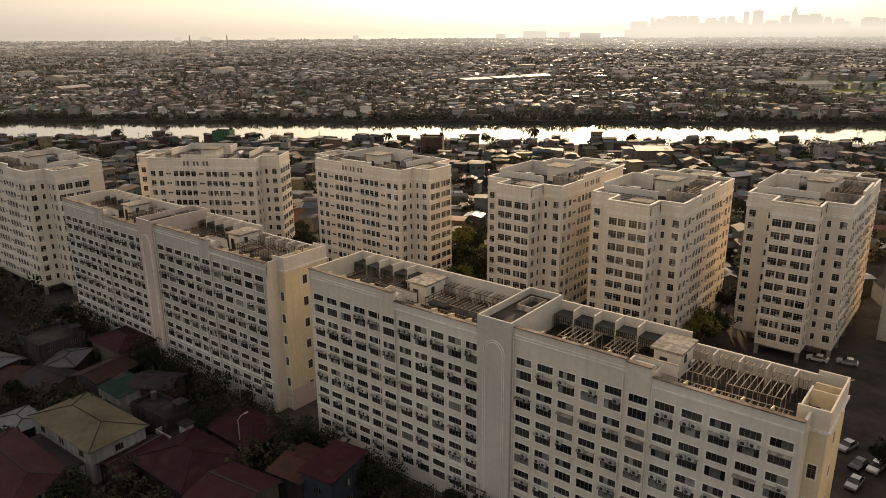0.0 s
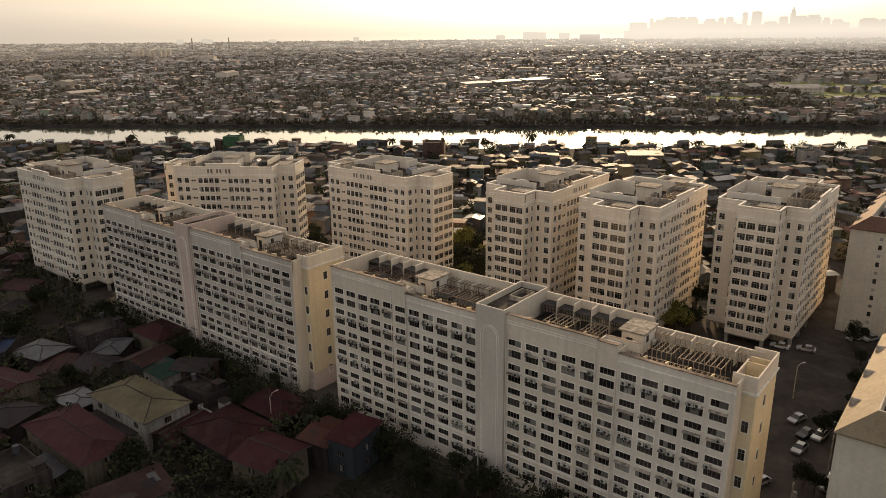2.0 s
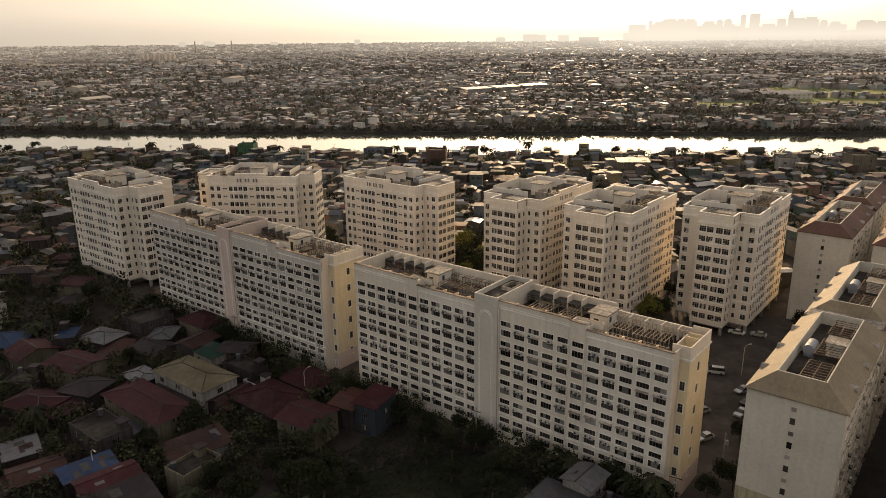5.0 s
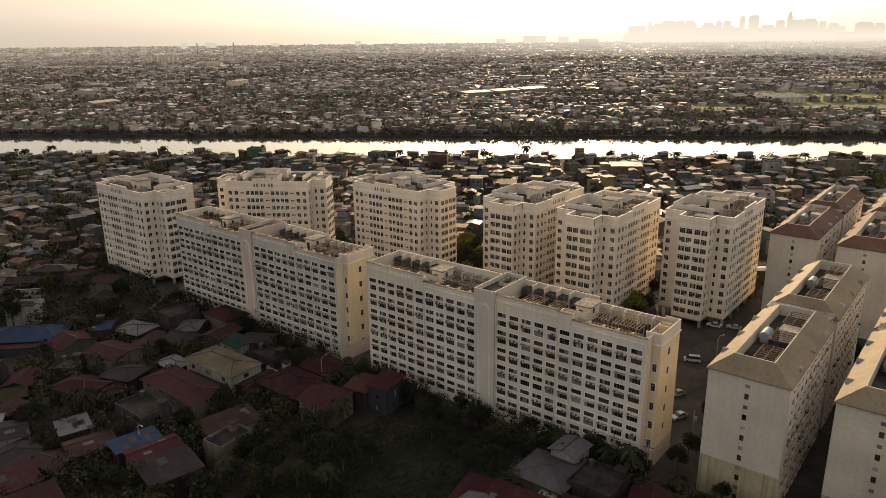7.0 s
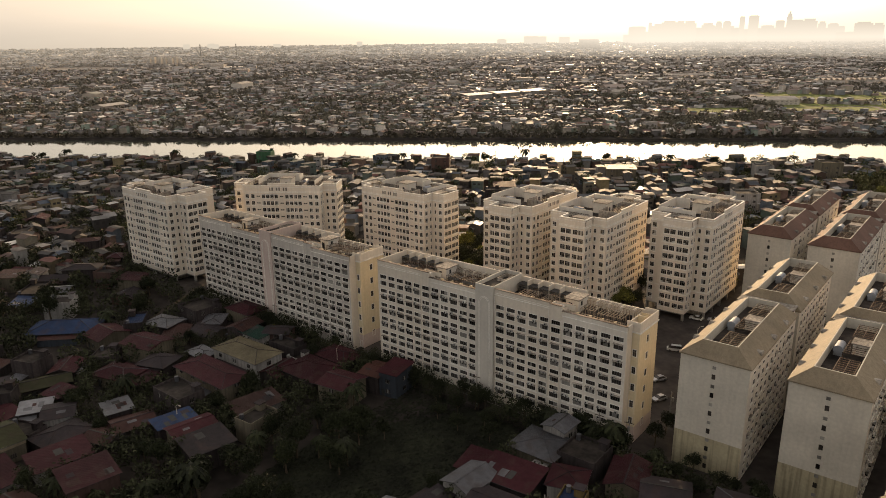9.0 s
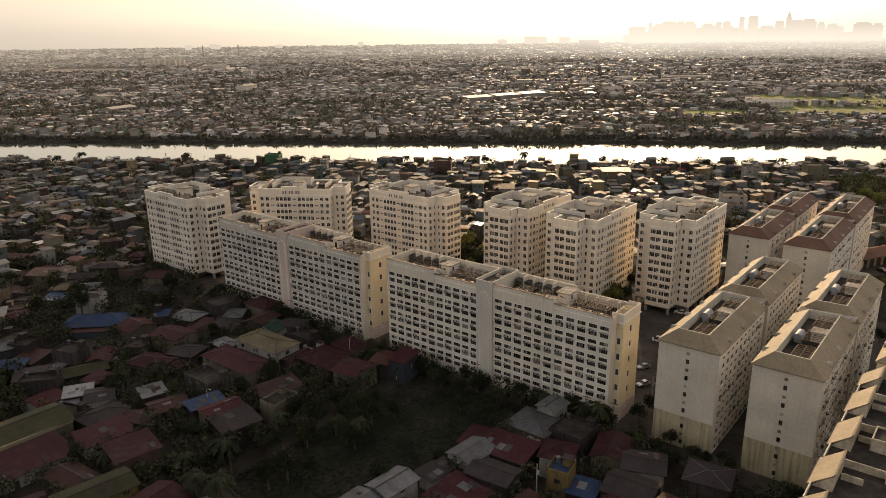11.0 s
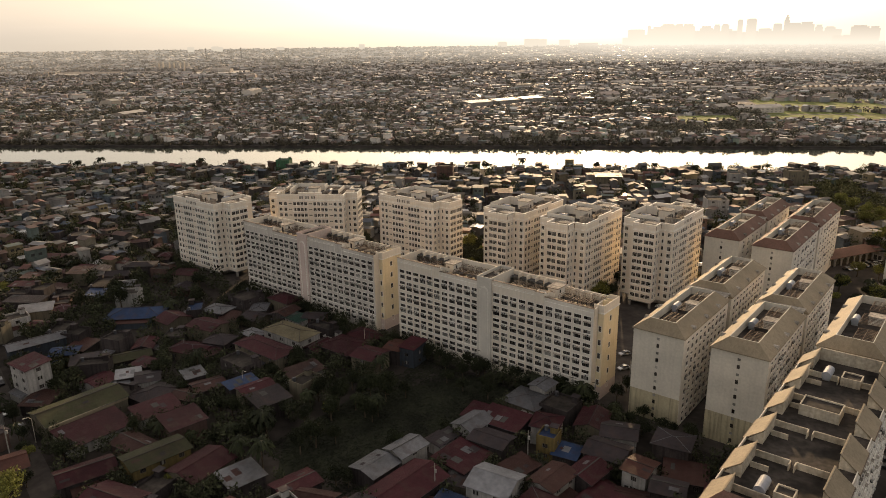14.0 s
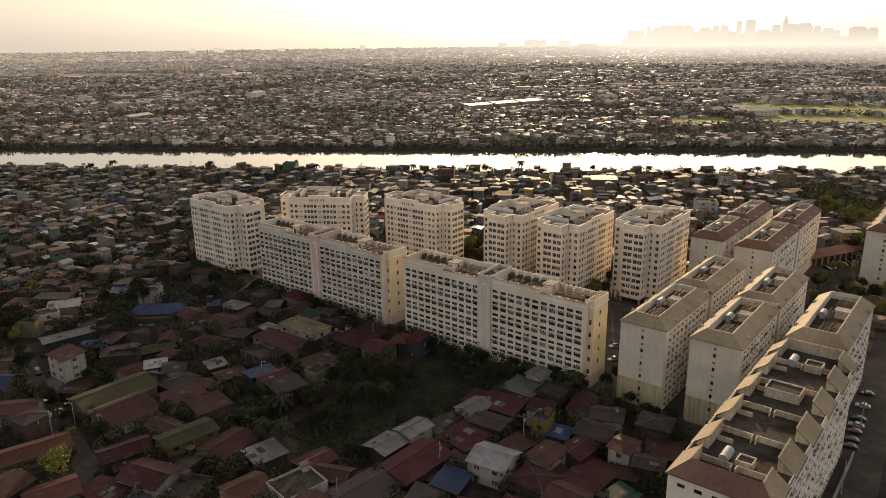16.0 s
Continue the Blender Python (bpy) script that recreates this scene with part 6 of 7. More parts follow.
def city(name, xy, size, high, turn, seed, label, openings=False, mats=None, flat=False):
    """Houses with gabled roofs, one mesh of walls and one of roofs."""
    roof_mat, wall_mat = mats or (ROOFP, WALLP)
    rng = np.random.default_rng(seed)
    n = len(xy)
    w = size * rng.uniform(0.30, 0.60, n) * rng.choice([0.8, 1.0, 1.0, 1.15, 1.5], n)
    d = size * rng.uniform(0.28, 0.5, n)
    h = high * rng.choice([0.5, 0.55, 0.6, 0.95, 1.0, 1.3], n) * rng.uniform(0.85, 1.15, n)
    up = d * (rng.uniform(0.01, 0.03, n) if flat else rng.uniform(0.08, 0.42, n))
    rot = turn + rng.choice([0, math.pi / 2, math.pi], n) + rng.normal(0, 0.2, n) + 0.5 * np.sin(xy[:, 0] / 210.0 + xy[:, 1] / 330.0)
    c, s = np.cos(rot), np.sin(rot)

    def put(lx, ly, z):
        return np.stack([xy[:, 0] + c * lx - s * ly, xy[:, 1] + s * lx + c * ly, z], -1)

    z0, z1 = np.full(n, G - 0.2), G + h
    v = np.stack([put(-w, -d, z0), put(w, -d, z0), put(w, d, z0), put(-w, d, z0), put(-w, -d, z1), put(w, -d, z1), put(w, d, z1), put(-w, d, z1), put(-w, 0 * d, z1 + up), put(w, 0 * d, z1 + up)], 1).reshape(-1, 3)
    k = np.arange(n)[:, None] * 10
    q = np.concatenate([k + [0, 1, 5, 4], k + [1, 2, 6, 5], k + [2, 3, 7, 6], k + [3, 0, 4, 7]])
    t = np.concatenate([k + [4, 8, 7], k + [5, 6, 9]])
    single(name, array_mesh(name, v, q, wall_mat, t), None, label + ", their walls", "houses", kind="stuff")
    o = 0.55
    e = z1 - up * o / d + 0.1
    v = np.stack([put(-w - o, -d - o, e), put(w + o, -d - o, e), put(w + o, 0 * d, z1 + up + 0.1), put(-w - o, 0 * d, z1 + up + 0.1), put(w + o, d + o, e), put(-w - o, d + o, e)], 1).reshape(-1, 3)
    k = np.arange(n)[:, None] * 6
    q = np.concatenate([k + [0, 1, 2, 3], k + [3, 2, 4, 5]])
    single(name + "_roofs", array_mesh(name + "_roofs", v, q, roof_mat), None, label + ", their sheet roofs", "roofs", kind="stuff")
    if openings:
        vs, qs = [], []
        for lx, ly, nx, ny in ((-0.5, -1, 0, -1), (0.3, -1, 0, -1), (1, -0.4, 1, 0), (1, 0.4, 1, 0)):
            for fl in (0.3, 0.75):
                zc = G + h * fl
                hw, hh = 0.8, 0.6
                ux, uy = (1, 0) if nx == 0 else (0, 1)
                px, py = lx * w + nx * 0.04, ly * d + ny * 0.04
                vs.append(np.stack([put(px - ux * hw, py - uy * hw, zc - hh), put(px + ux * hw, py + uy * hw, zc - hh), put(px + ux * hw, py + uy * hw, zc + hh), put(px - ux * hw, py - uy * hw, zc + hh)], 1).reshape(-1, 3))
        v = np.concatenate(vs)
        single(name + "_windows", array_mesh(name + "_windows", v, np.arange(len(v)).reshape(-1, 4), WINP), None, label + ", their dark windows", "windows", kind="stuff")


def leafage(name, xy, r, h, blades, seed, label, blade=0.42, mat=None):
    """Trees as loose tufts of leaf blades on thin stems, one mesh."""
    rng = np.random.default_rng(seed)
    n = len(xy)
    k = rng.uniform(0.6, 1.35, n)
    p = rng.normal(0, 1, (n, blades, 3))
    p /= np.linalg.norm(p, axis=2)[..., None]
    p *= rng.uniform(0.5, 1.0, (n, blades, 1)) * np.array([r, r, h * 0.42])
    p *= k[:, None, None]
    p[..., :2] += xy[:, None, :]
    p[..., 2] += (G + h * 0.55 * k)[:, None]
    u, v = rng.normal(0, 1, (2, n, blades, 3))
    u /= np.linalg.norm(u, axis=2)[..., None]
    v /= np.linalg.norm(v, axis=2)[..., None]
    z = (r * blade * rng.uniform(0.6, 1.3, (n, blades, 1))) * k[:, None, None]
    pts = np.stack([p - u * z, p - v * z * 0.7, p + u * z, p + v * z * 0.7], 2).reshape(-1, 3)
    single(name, array_mesh(name, pts, np.arange(len(pts)).reshape(-1, 4), mat or FARLEAF), None, label, "trees", kind="stuff")


def plots(a0, a1, s0, s1, step, seed, keep=1.0):
    """Jittered plots along the river's direction, in view only."""
    rng = np.random.default_rng(seed)
    a, s = np.meshgrid(np.arange(a0, a1, step), np.arange(s0, s1, step * 0.92))
    a, s = a.ravel(), s.ravel()
    a = a + rng.uniform(-0.32, 0.32, len(a)) * step
    s = s + rng.uniform(-0.32, 0.32, len(s)) * step
    xy = np.stack([RD.x * a + RN.x * s, RD.y * a + RN.y * s], 1)
    yaw = np.degrees(np.arctan2(-(xy[:, 0] - 40), xy[:, 1] + 60))
    return xy[(yaw > -2) & (yaw < 78) & (rng.random(len(xy)) < keep)]


def clear_of(xy, r):
    t = np.array([(a, b, c) for a, b, c in taken])
    ok = []
    for x, y in xy:
        if -248 < x < 64 and 72 < y < 202 and not (y > 176 and x < -170 or y > 182 and x < -106) or -27 < x < 64 and 70 < y < 290 or -232 < x < -172 and 78 < y < 168:
            continue
        if y < 78 and -252 < x < 90:
            continue
        if 30 < x < 90 and y < 330 and abs(x - (76 - (y + 60) * 0.055)) < 14:
            continue
        if ((t[:, 0] - x) ** 2 + (t[:, 1] - y) ** 2 < (t[:, 2] * 0.85 + r) ** 2).any():
            continue
        ok.append((x, y))
    return np.array(ok)


near = clear_of(plots(-900, 620, -40, NEAR_BANK - 13, 6.1, 41, 0.97), 2.4)
na, ns_ = near @ np.array([RD.x, RD.y]), near @ np.array([RN.x, RN.y])
lane = (np.abs((na + 40 + 6 * np.sin(ns_ / 60)) % 56 - 28) < 3.2) | (np.abs(ns_ % 92 - 40) < 2.6)
wood = (na > 198) & (na < 245) & (ns_ > 285) & (ns_ < 400)
near = near[~lane & ~wood]
rk = np.random.default_rng(42).random(len(near))
city("riverside_houses", near[rk > 0.46], 6.3, 6.0, RIV, 43, "dense sheet-roofed houses towards the river", True)
city("riverside_flats", near[(rk > 0.33) & (rk <= 0.46)], 5.6, 7.4, RIV, 53, "taller painted flat-roofed houses towards the river", True, (ROOFP, PASTEL), True)
city("riverside_sheds", near[(rk > 0.27) & (rk <= 0.33)], 6.2, 5.2, RIV, 49, "bare tin-roofed houses towards the river", True, (SHINY, WALLP))
beside = near[rk > 0.6]
beside = beside + np.stack([np.cos(beside[:, 0] * 7.0), np.sin(beside[:, 0] * 7.0)], 1) * 3.4
city("riverside_annexes", beside, 3.4, 4.4, RIV, 54, "small sheet-roofed lean-tos and back rooms against the riverside houses", mats=(ROOFP, PASTEL))
leafage("riverside_trees", near[rk < 0.15], 2.9, 6.8, 90, 44, "dark trees between the riverside houses", 0.2)
leafage("riverside_green_trees", near[(rk >= 0.15) & (rk < 0.27)], 3.1, 7.6, 110, 55, "rounded green trees standing among the riverside houses", 0.16, surface("green_crowns", (0.062, 0.066, 0.024), 0.9, 0, 0.4, 0, 0.3, 0, island=0.5))


def gaps(n, x0, x1, y0, y1, seed):
    """Free spots between the near houses."""
    rng = np.random.default_rng(seed)
    t = np.array(taken)
    out = []
    for x, y in zip(rng.uniform(x0, x1, n), rng.uniform(y0, y1, n)):
        if 36 < x or -76 < x < -33 and 0 < y < 79 or abs((x + 136) * 0.222 + (y + 30.3) * 0.975) < 4.5 or ((t[:, 0] - x) ** 2 + (t[:, 1] - y) ** 2 < (t[:, 2] * 0.78 + 0.8) ** 2).any():
            continue
        out.append((x, y))
    return np.array(out)


leafage("garden_shrubs", gaps(2000, -160, 34, -70, 80, 101), 2.1, 6.0, 110, 102, "dark shrubs and small trees crowding between the houses", 0.17)
outer = gaps(1500, -345, -150, -66, 150, 103)
leafage("garden_trees", outer[(outer[:, 0] < -242) | (outer[:, 1] < 82)], 2.6, 6.6, 110, 104, "dark trees crowding between the outer houses", 0.18)
rt1 = np.random.default_rng(107)
foot = np.stack([rt1.uniform(-182, -14, 190), rt1.uniform(74.5, 82.5, 190)], 1)
tk = np.array(taken)
foot = np.array([q for q in foot if ((tk[:, 0] - q[0]) ** 2 + (tk[:, 1] - q[1]) ** 2 > (tk[:, 2] * 0.7) ** 2).all()])
leafage("foot_trees", foot, 1.8, 5.2, 260, 108, "dark trees and shrubs in a line before the long blocks", 0.105)
rt2 = np.random.default_rng(105)
ta, tb = rt2.uniform(198, 246, 150), rt2.uniform(292, 402, 150)
slope = np.stack([RD.x * ta + RN.x * tb, RD.y * ta + RN.y * tb], 1)
# lighter leaf colour carries the low sun shining through these crowns
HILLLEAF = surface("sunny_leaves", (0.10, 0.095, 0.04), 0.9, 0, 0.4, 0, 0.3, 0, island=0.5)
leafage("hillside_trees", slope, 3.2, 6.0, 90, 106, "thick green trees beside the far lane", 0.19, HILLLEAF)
bank = plots(-1400, 900, NEAR_BANK - 12, NEAR_BANK - 2, 8, 45, 0.4)
leafage("bank_trees", bank, 2.0, 4.6, 90, 46, "trees along the near river bank", 0.2)
for i in range(26):
    p = along(-520 + 30 * i + tr.uniform(-12, 12), NEAR_BANK - tr.uniform(9, 20))
    tree(p[0], p[1], tr.uniform(0.9, 1.5), tr, i % 3 == 0)
for i in range(12):
    p = along(-330 + 52 * i + tr.uniform(-15, 15), NEAR_BANK - tr.uniform(7, 26))
    utility_pole(p[0], p[1], 33 + i)
bank = plots(-1800, 1100, FAR_BANK + 3, FAR_BANK + 24, 6.0, 47, 0.8)
leafage("far_bank_trees", bank, 2.8, 3.4, 24, 48, "dark scrub along the far river bank", mat=surface("bank_scrub", (0.085, 0.072, 0.05), 0.9, 0, 0.4, 0, 0.3, 0, island=0.4))


def off_field(xy):
    """Leaves out the halls, the green fields and the open ground."""
    u = (xy - np.array([-548.0, 830.0])) @ np.array([[0.31, -0.95], [0.95, 0.31]])
    hall = (np.abs(u[:, 0]) < 85) & (np.abs(u[:, 1]) < 45)
    a, s = xy @ np.array([RD.x, RD.y]), xy @ np.array([RN.x, RN.y])
    green = (a > 312) & (a < 700) & (s > 745) & (s < 1062) & (np.sin(s * 0.042 + a * 0.013) > -0.93) | (a > 198) & (a < 275) & (s > 745) & (s < 842)
    bare = (a > -1420) & (a < -760) & (s > 1880 + 60 * np.sin(a / 90)) & (s < 2110)
    rows = (np.abs(s - 1180 - 0.05 * (a - 500)) < 26) & (a > 480) & (a < 800) | (np.abs(s - 1222) < 20) & (a > 110) & (a < 440) | (np.abs(s - 1385) < 24) & (a > 190) & (a < 400)
    return xy[~(hall | green | bare | rows)]


for i, (s0, s1, st, hi, keep) in enumerate(((FAR_BANK + 22, 1000, 7.2, 5.6, 0.95), (1000, 1700, 10.5, 6.0, 0.92), (1700, 2900, 16.0, 6.5, 0.88), (2900, 4900, 29.0, 7.0, 0.8))):
    xy = off_field(plots(-4200, 2300, s0, s1, st, 50 + i, keep))
    rg = np.random.default_rng(60 + i)
    isle = np.array([0.8 * noise.noise((x / 140, y / 140, 3.0)) + 0.4 * noise.noise((x / 45, y / 45, 7.0)) + 0.8 * noise.noise(((x * RD.x + y * RD.y) / 330, (x * RN.x + y * RN.y) / 42, 9.0)) for x, y in xy])
    t = rg.random(len(xy)) < 0.27 + 1.3 * np.clip(isle, 0, 1)
    # farther belts paler: distance haze put into roof, wall and leaf colours
    haze_mix, dull = (0.18, 0.36, 0.62, 0.88)[i], ((0.33, 0.295, 0.27), (0.42, 0.375, 0.34), (0.52, 0.465, 0.41), (0.64, 0.58, 0.51))[i]
    belt = far_palettes(1.8, haze_mix, dull, ("_near", "_mid", "_far", "_horizon")[i])
    tin = rg.random(len(xy)) < 0.07
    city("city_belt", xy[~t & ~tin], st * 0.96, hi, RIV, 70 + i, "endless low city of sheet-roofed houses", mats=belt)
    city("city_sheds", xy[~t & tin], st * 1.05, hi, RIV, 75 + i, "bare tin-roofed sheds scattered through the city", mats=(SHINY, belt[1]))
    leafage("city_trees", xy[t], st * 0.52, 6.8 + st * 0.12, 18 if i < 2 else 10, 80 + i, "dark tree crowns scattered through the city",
            mat=surface("haze_paled_leaves", tuple(c * (1 - haze_mix) + d * haze_mix * 0.75 for c, d in zip((0.115, 0.106, 0.07), dull)), 0.9, 0, 0.3, 0, 0.3, 0, island=0.35 * (1 - haze_mix)))

# larger buildings among them, paled for haze in the same way
big = off_field(plots(-3600, 1800, FAR_BANK + 160, 4200, 120, 91, 0.28))
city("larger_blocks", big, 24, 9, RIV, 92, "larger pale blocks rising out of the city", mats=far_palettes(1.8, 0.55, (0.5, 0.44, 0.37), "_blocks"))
# green fields, white halls, the bay, chimneys
s = Soup()
for a0, a1, s0, s1 in ((314, 420, 760, 842), (424, 560, 758, 850), (330, 470, 848, 930), (475, 700, 856, 940), (350, 520, 938, 1056), (526, 700, 946, 1058), (200, 272, 748, 838)):
    s.quad([along(a0, s0, G + 0.25), along(a1, s0 + 5, G + 0.25), along(a1 + 12, s1 + 4, G + 0.25), along(a0 + 14, s1, G + 0.25)])
single("rice_fields", s, FIELD, "bright green fields beyond the river", "field", kind="stuff")
HALLR = surface("hall_roof", (0.58, 0.565, 0.53), 0.55, 0.2, 0.2)
for i in range(3):
    m = pose(-566 + 15.5 * i, 780 + 47.5 * i, G, 0, 0, 72)
    root = thing("warehouse", "long low hall with pale shining flat roof", "warehouse", "pale halls", m)
    part("wall", Soup().box(-21, 21, -16, 16, -0.2, 8.0), CONC, root, m=m)
    part("roof", Soup().quad([(-22, -17, 8.1), (22, -17, 8.1), (22, 0, 9.6), (-22, 0, 9.6)]).quad([(-22, 0, 9.6), (22, 0, 9.6), (22, 17, 8.1), (-22, 17, 8.1)]), HALLR, root, m=m)
s = Soup()
s.quad([(-4380, 900, G + 0.6), (-5600, 900, G + 0.6), (-5000, 2900, G + 0.6), (-3950, 2350, G + 0.6), (-4150, 1800, G + 0.6)])
single("bay_water", s, WATER, "pale bay on the horizon", "water", kind="structure")
for x, y in ((-2620, 1699), (-2566, 1834)):
    root = thing("chimney", "tall thin factory chimney with banded top", "chimney", "factory chimneys", pose(x, y, G))
    shaft = part("shaft", Soup().tube((x, y, G - 1), (x, y, 52), 3.0, 2.0, 10), CONC, root)
    for z in (38, 46):
        part("band", Soup().tube((x, y, z), (x, y, z + 3.5), 2.75, 2.6, 10), REDROOF, shaft)

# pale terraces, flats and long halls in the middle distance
# pale buildings; distance haze is put into wall, roof and window tones
FARPALE = surface("haze_paled_surface", (0.62, 0.55, 0.47), 0.9, 0, 0.2, 0.2, 0.2, 0)
FARROOF = surface("haze_paled_roof", (0.46, 0.40, 0.34), 0.9, 0, 0.25, 0, 0.2, 0)
FARDARK = surface("haze_paled_opening", (0.34, 0.30, 0.26), 0.9, 0, 0.2, 0, 0.2, 0)


def far_terrace(a0, s0, ln, deep, h, label, turn=0.0, gables=0):
    p = along(a0, s0, G)
    m = pose(p[0], p[1], G, 0, 0, 32.8 + turn)
    root = thing("long_building", label, "building", "pale buildings beyond the river", m)
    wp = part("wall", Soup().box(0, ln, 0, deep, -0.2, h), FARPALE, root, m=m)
    s = Soup()
    k = max(1, gables)
    for i in range(k):
        u0, u1 = ln * i / k - 0.3, ln * (i + 1) / k + 0.3
        if gables:
            um = (u0 + u1) / 2
            s.quad([(u0, -0.5, h + 0.05), (um, -0.5, h + 2.6), (um, deep + 0.5, h + 2.6), (u0, deep + 0.5, h + 0.05)])
            s.quad([(um, -0.5, h + 2.6), (u1, -0.5, h + 0.05), (u1, deep + 0.5, h + 0.05), (um, deep + 0.5, h + 2.6)])
        else:
            s.quad([(u0, -0.5, h + 0.05), (u1, -0.5, h + 0.05), (u1, deep / 2, h + deep * 0.12), (u0, deep / 2, h + deep * 0.12)])
            s.quad([(u0, deep / 2, h + deep * 0.12), (u1, deep / 2, h + deep * 0.12), (u1, deep + 0.5, h + 0.05), (u0, deep + 0.5, h + 0.05)])
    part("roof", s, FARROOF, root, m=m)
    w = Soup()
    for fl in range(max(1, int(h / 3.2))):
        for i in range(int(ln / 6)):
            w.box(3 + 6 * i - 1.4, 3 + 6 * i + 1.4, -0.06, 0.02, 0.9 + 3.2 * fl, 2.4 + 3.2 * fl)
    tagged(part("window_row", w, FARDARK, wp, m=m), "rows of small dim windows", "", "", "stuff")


for a0, s0, ln in ((490, 1172, 44), (540, 1176, 50), (596, 1178, 46), (648, 1184, 52), (706, 1186, 46)):
    far_terrace(a0, s0, ln, 12, 9.5, "pale terrace of gabled houses beyond the fields", 1.5, int(ln / 8))
for a0, s0, ln, h in ((112, 1214, 62, 6), (182, 1218, 48, 7), (238, 1212, 70, 6), (316, 1220, 56, 7), (380, 1216, 52, 6), (196, 1376, 84, 7), (290, 1384, 92, 7)):
    far_terrace(a0, s0, ln, 16, h, "long low hall with haze-paled roof among the city houses")
far_terrace(296, 858, 62, 26, 7, "wide pale hall at the edge of the green field", 12)
far_terrace(-917, 2030, 62, 24, 9, "bright white factory hall near the chimneys")
for i in range(9):
    far_terrace(-1150 + 12 * i, 2150 + 5 * (i % 3), 8.5, 10, 24 + 3 * (i % 2), "slim pale block of flats in a cluster")
for i in range(4):
    far_terrace(-1320 + 11 * i, 1822, 8, 9, 15, "small white block of flats in a cluster")
far_terrace(285, 3385, 88, 30, 44, "broad dark block standing above the low city")
s = Soup()
for a0, a1, s0, s1 in ((-1400, -1180, 1900, 1960), (-1230, -960, 1925, 2010), (-1010, -780, 1900, 2000), (-900, -760, 2010, 2090)):
    s.quad([along(a0, s0, G + 0.3), along(a1, s0 + 30, G + 0.3), along(a1 + 20, s1 + 20, G + 0.3), along(a0 + 30, s1, G + 0.3)])
single("bare_ground", s, FARPALE, "pale bare open ground beyond the houses", "ground", kind="stuff")

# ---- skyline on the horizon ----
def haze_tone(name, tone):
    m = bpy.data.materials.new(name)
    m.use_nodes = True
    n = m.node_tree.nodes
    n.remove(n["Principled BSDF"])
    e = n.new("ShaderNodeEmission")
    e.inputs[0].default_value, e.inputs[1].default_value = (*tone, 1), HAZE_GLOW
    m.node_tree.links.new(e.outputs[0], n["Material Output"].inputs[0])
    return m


# tower tones glow by emission: haze light painted in, brighter towards the sun
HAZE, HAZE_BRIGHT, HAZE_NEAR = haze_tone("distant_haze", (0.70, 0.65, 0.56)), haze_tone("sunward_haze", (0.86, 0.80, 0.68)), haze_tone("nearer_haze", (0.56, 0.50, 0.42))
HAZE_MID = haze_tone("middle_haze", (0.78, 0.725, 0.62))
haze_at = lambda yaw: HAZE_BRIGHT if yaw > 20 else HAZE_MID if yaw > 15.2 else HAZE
# soft glowing see-through sheet, added as the haze that closes the horizon
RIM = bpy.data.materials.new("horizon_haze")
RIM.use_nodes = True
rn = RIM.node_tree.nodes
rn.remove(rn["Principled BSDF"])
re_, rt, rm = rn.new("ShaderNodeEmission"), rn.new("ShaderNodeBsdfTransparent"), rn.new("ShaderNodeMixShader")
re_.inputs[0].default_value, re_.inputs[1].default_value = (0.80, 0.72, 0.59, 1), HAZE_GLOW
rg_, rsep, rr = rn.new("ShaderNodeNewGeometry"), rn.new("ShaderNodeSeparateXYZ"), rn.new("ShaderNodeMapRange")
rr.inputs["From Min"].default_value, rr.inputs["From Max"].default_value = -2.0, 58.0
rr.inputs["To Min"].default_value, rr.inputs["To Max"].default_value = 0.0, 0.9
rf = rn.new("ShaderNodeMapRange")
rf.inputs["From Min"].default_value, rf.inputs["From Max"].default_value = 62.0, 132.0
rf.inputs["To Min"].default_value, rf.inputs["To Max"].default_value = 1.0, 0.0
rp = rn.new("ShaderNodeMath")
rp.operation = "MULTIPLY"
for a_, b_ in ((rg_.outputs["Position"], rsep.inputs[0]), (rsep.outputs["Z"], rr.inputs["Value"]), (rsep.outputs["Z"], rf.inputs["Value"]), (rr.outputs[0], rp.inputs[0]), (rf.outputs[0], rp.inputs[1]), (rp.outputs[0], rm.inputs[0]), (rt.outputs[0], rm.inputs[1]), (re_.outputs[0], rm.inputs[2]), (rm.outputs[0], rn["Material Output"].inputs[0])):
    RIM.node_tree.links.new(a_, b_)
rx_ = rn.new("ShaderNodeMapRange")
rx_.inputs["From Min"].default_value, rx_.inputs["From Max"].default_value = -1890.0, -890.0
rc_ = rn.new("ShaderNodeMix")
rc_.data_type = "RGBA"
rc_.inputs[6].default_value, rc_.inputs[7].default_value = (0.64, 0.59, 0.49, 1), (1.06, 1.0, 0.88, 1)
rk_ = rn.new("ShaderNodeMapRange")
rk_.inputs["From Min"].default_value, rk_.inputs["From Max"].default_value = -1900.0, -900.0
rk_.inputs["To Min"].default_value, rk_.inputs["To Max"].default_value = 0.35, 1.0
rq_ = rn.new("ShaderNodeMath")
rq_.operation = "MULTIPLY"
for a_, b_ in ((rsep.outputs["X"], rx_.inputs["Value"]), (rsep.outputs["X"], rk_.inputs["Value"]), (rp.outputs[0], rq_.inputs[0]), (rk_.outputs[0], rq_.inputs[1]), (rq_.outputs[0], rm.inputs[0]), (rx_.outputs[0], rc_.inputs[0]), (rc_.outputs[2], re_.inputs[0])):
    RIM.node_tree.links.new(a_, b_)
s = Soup()
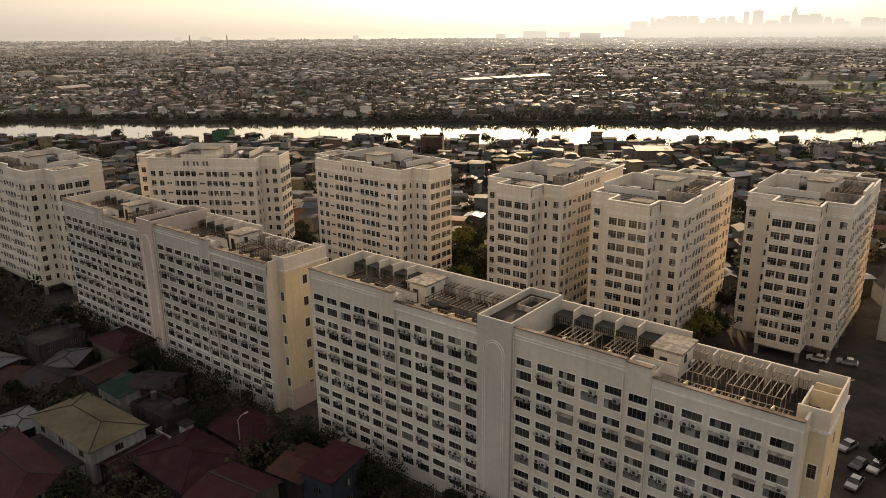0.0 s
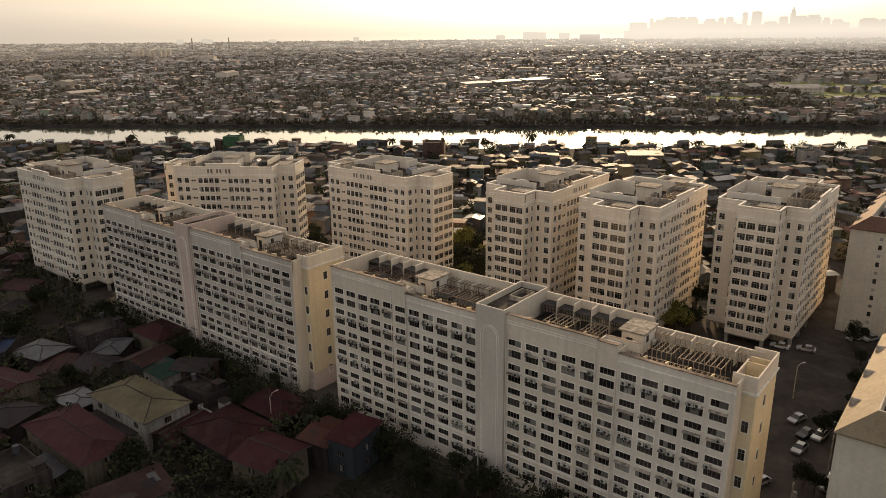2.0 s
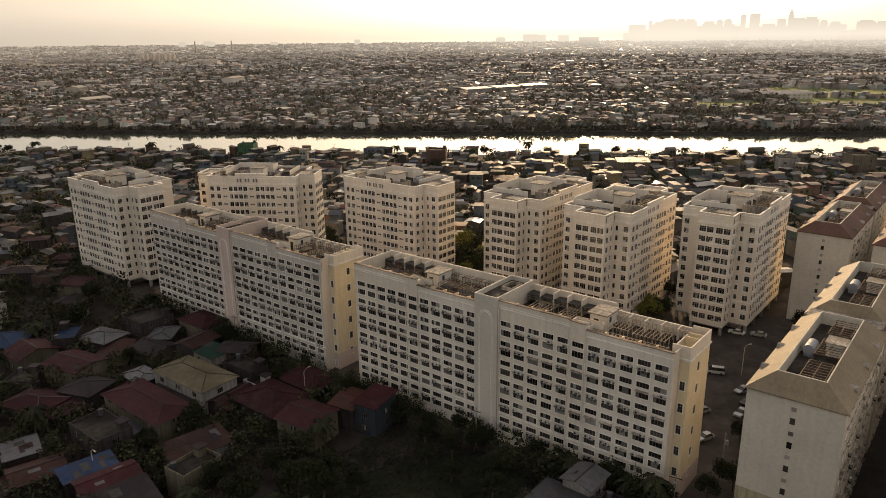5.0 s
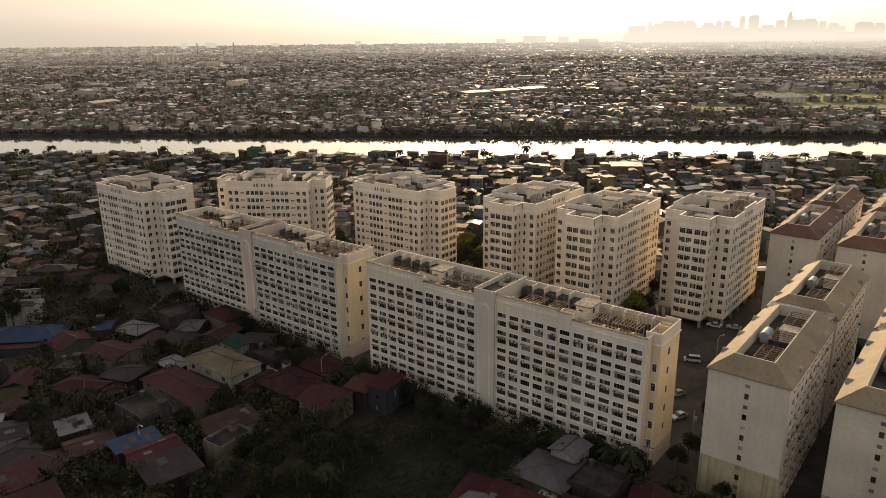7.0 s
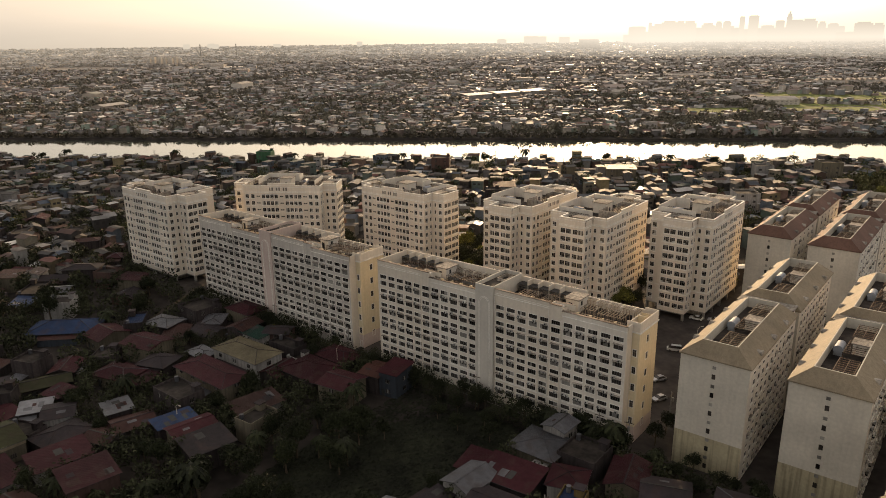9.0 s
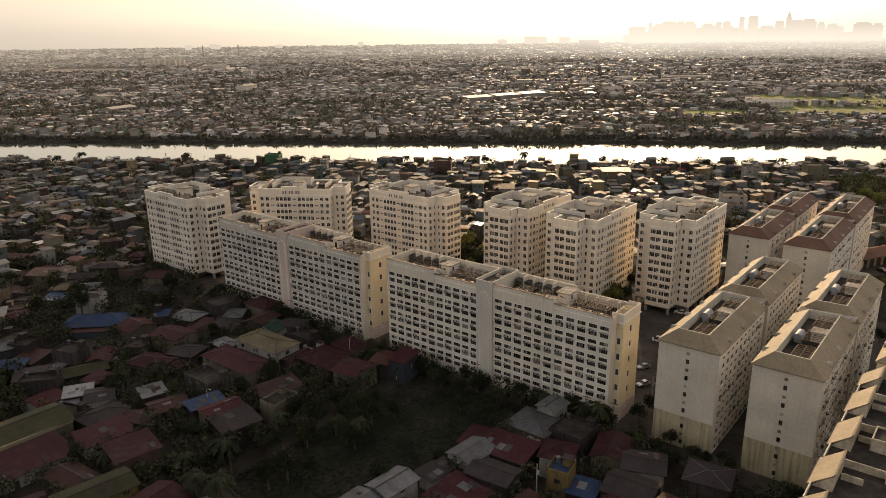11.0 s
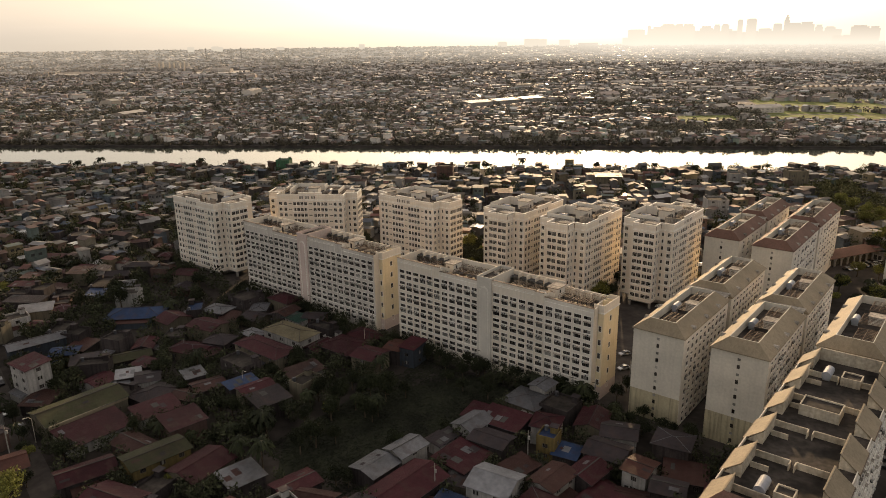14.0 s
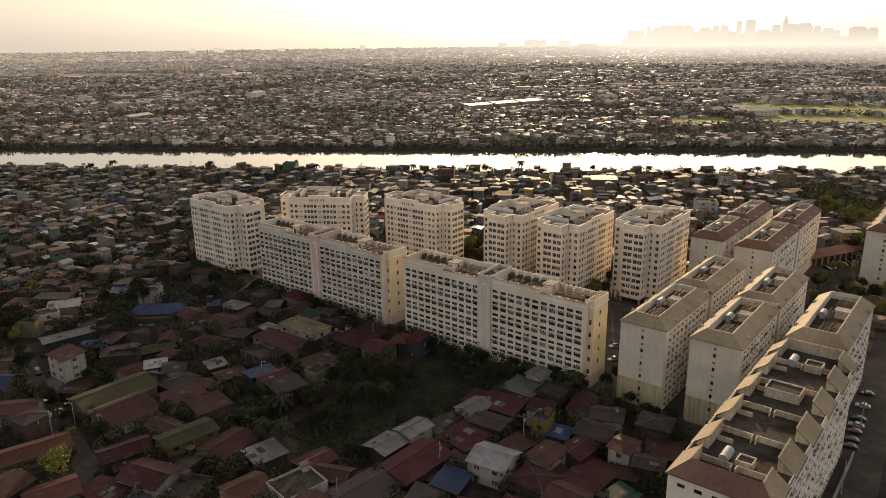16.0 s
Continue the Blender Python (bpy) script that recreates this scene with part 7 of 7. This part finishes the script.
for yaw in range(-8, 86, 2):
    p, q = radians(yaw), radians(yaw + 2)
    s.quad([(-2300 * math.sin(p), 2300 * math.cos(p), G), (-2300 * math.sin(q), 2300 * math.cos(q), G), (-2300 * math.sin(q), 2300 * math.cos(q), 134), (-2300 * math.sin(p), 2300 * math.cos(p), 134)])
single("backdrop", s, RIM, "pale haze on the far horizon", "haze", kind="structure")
sr = random.Random(77)


def far_tower(yaw, wide, top, dist=4520.0, crown=0.0, mat=None):
    """A far high-rise with a stepped top; its emission stands in for haze."""
    a = radians(yaw)
    m = pose(-dist * math.sin(a), dist * math.cos(a), 0, 0, 0, yaw + sr.uniform(-25, 25))
    step = sr.choice((0.9, 0.94, 0.98, 0.98))
    s = Soup().box(-wide / 2, wide / 2, -wide / 3, wide / 3, G, top * step, 0, m)
    s.box(-wide * 0.36, wide * 0.36, -wide / 4, wide / 4, top * step, top, 0, m)
    if crown:
        s.box(-wide * 0.16, wide * 0.16, -wide / 6, wide / 6, top, top + crown, 0, m)
    return single("skyscraper", s, mat or HAZE, "far high-rise fading into the bright haze", "skyscraper", "far skyline")


# lower mass of the far centre
for yaw, wide, top in ((23.6, 120, 66), (21.7, 190, 108), (18.98, 320, 93), (15.2, 380, 80), (12.0, 320, 85), (9.6, 160, 46), (31.4, 130, 50), (29.2, 60, 42)):
    k = max(2, round(wide / 45))
    for i in range(k):
        far_tower(yaw + (i + 0.5 - k / 2) * math.degrees(wide / k / 4540), wide / k * 1.08, top * sr.uniform(0.9, 1.08), 4560 + sr.uniform(-40, 40), 0, haze_at(yaw))
# single towers
for yaw, wide, top, crown in ((24.6, 32, 54, 0), (23.8, 83, 100, 0), (22.87, 19, 121, 0), (22.3, 38, 114, 0), (21.5, 83, 128, 0), (20.7, 45, 127, 0), (20.06, 64, 126, 0), (18.8, 70, 113, 0), (18.06, 32, 121, 0), (17.5, 38, 123, 0),
                              (16.5, 26, 146, 0), (15.74, 45, 150, 0), (14.8, 57, 96, 0), (14.0, 38, 121, 0), (13.43, 26, 155, 12), (12.93, 70, 123, 0), (12.14, 77, 127, 0), (11.35, 38, 112, 0), (10.66, 45, 102, 0)):
    far_tower(yaw, wide, top, 4480, crown, haze_at(yaw))
for yaw, wide, top in ((10.1, 45, 55), (9.57, 32, 58), (8.83, 80, 106), (7.94, 51, 100)):
    far_tower(yaw, wide, top, 4400, 0, HAZE_NEAR)
for i in range(7):
    far_tower(sr.choice((36, 44, 52, 57)) + sr.uniform(-2.2, 2.2), sr.uniform(25, 60), sr.uniform(24, 42), 4600, 0, HAZE_MID)
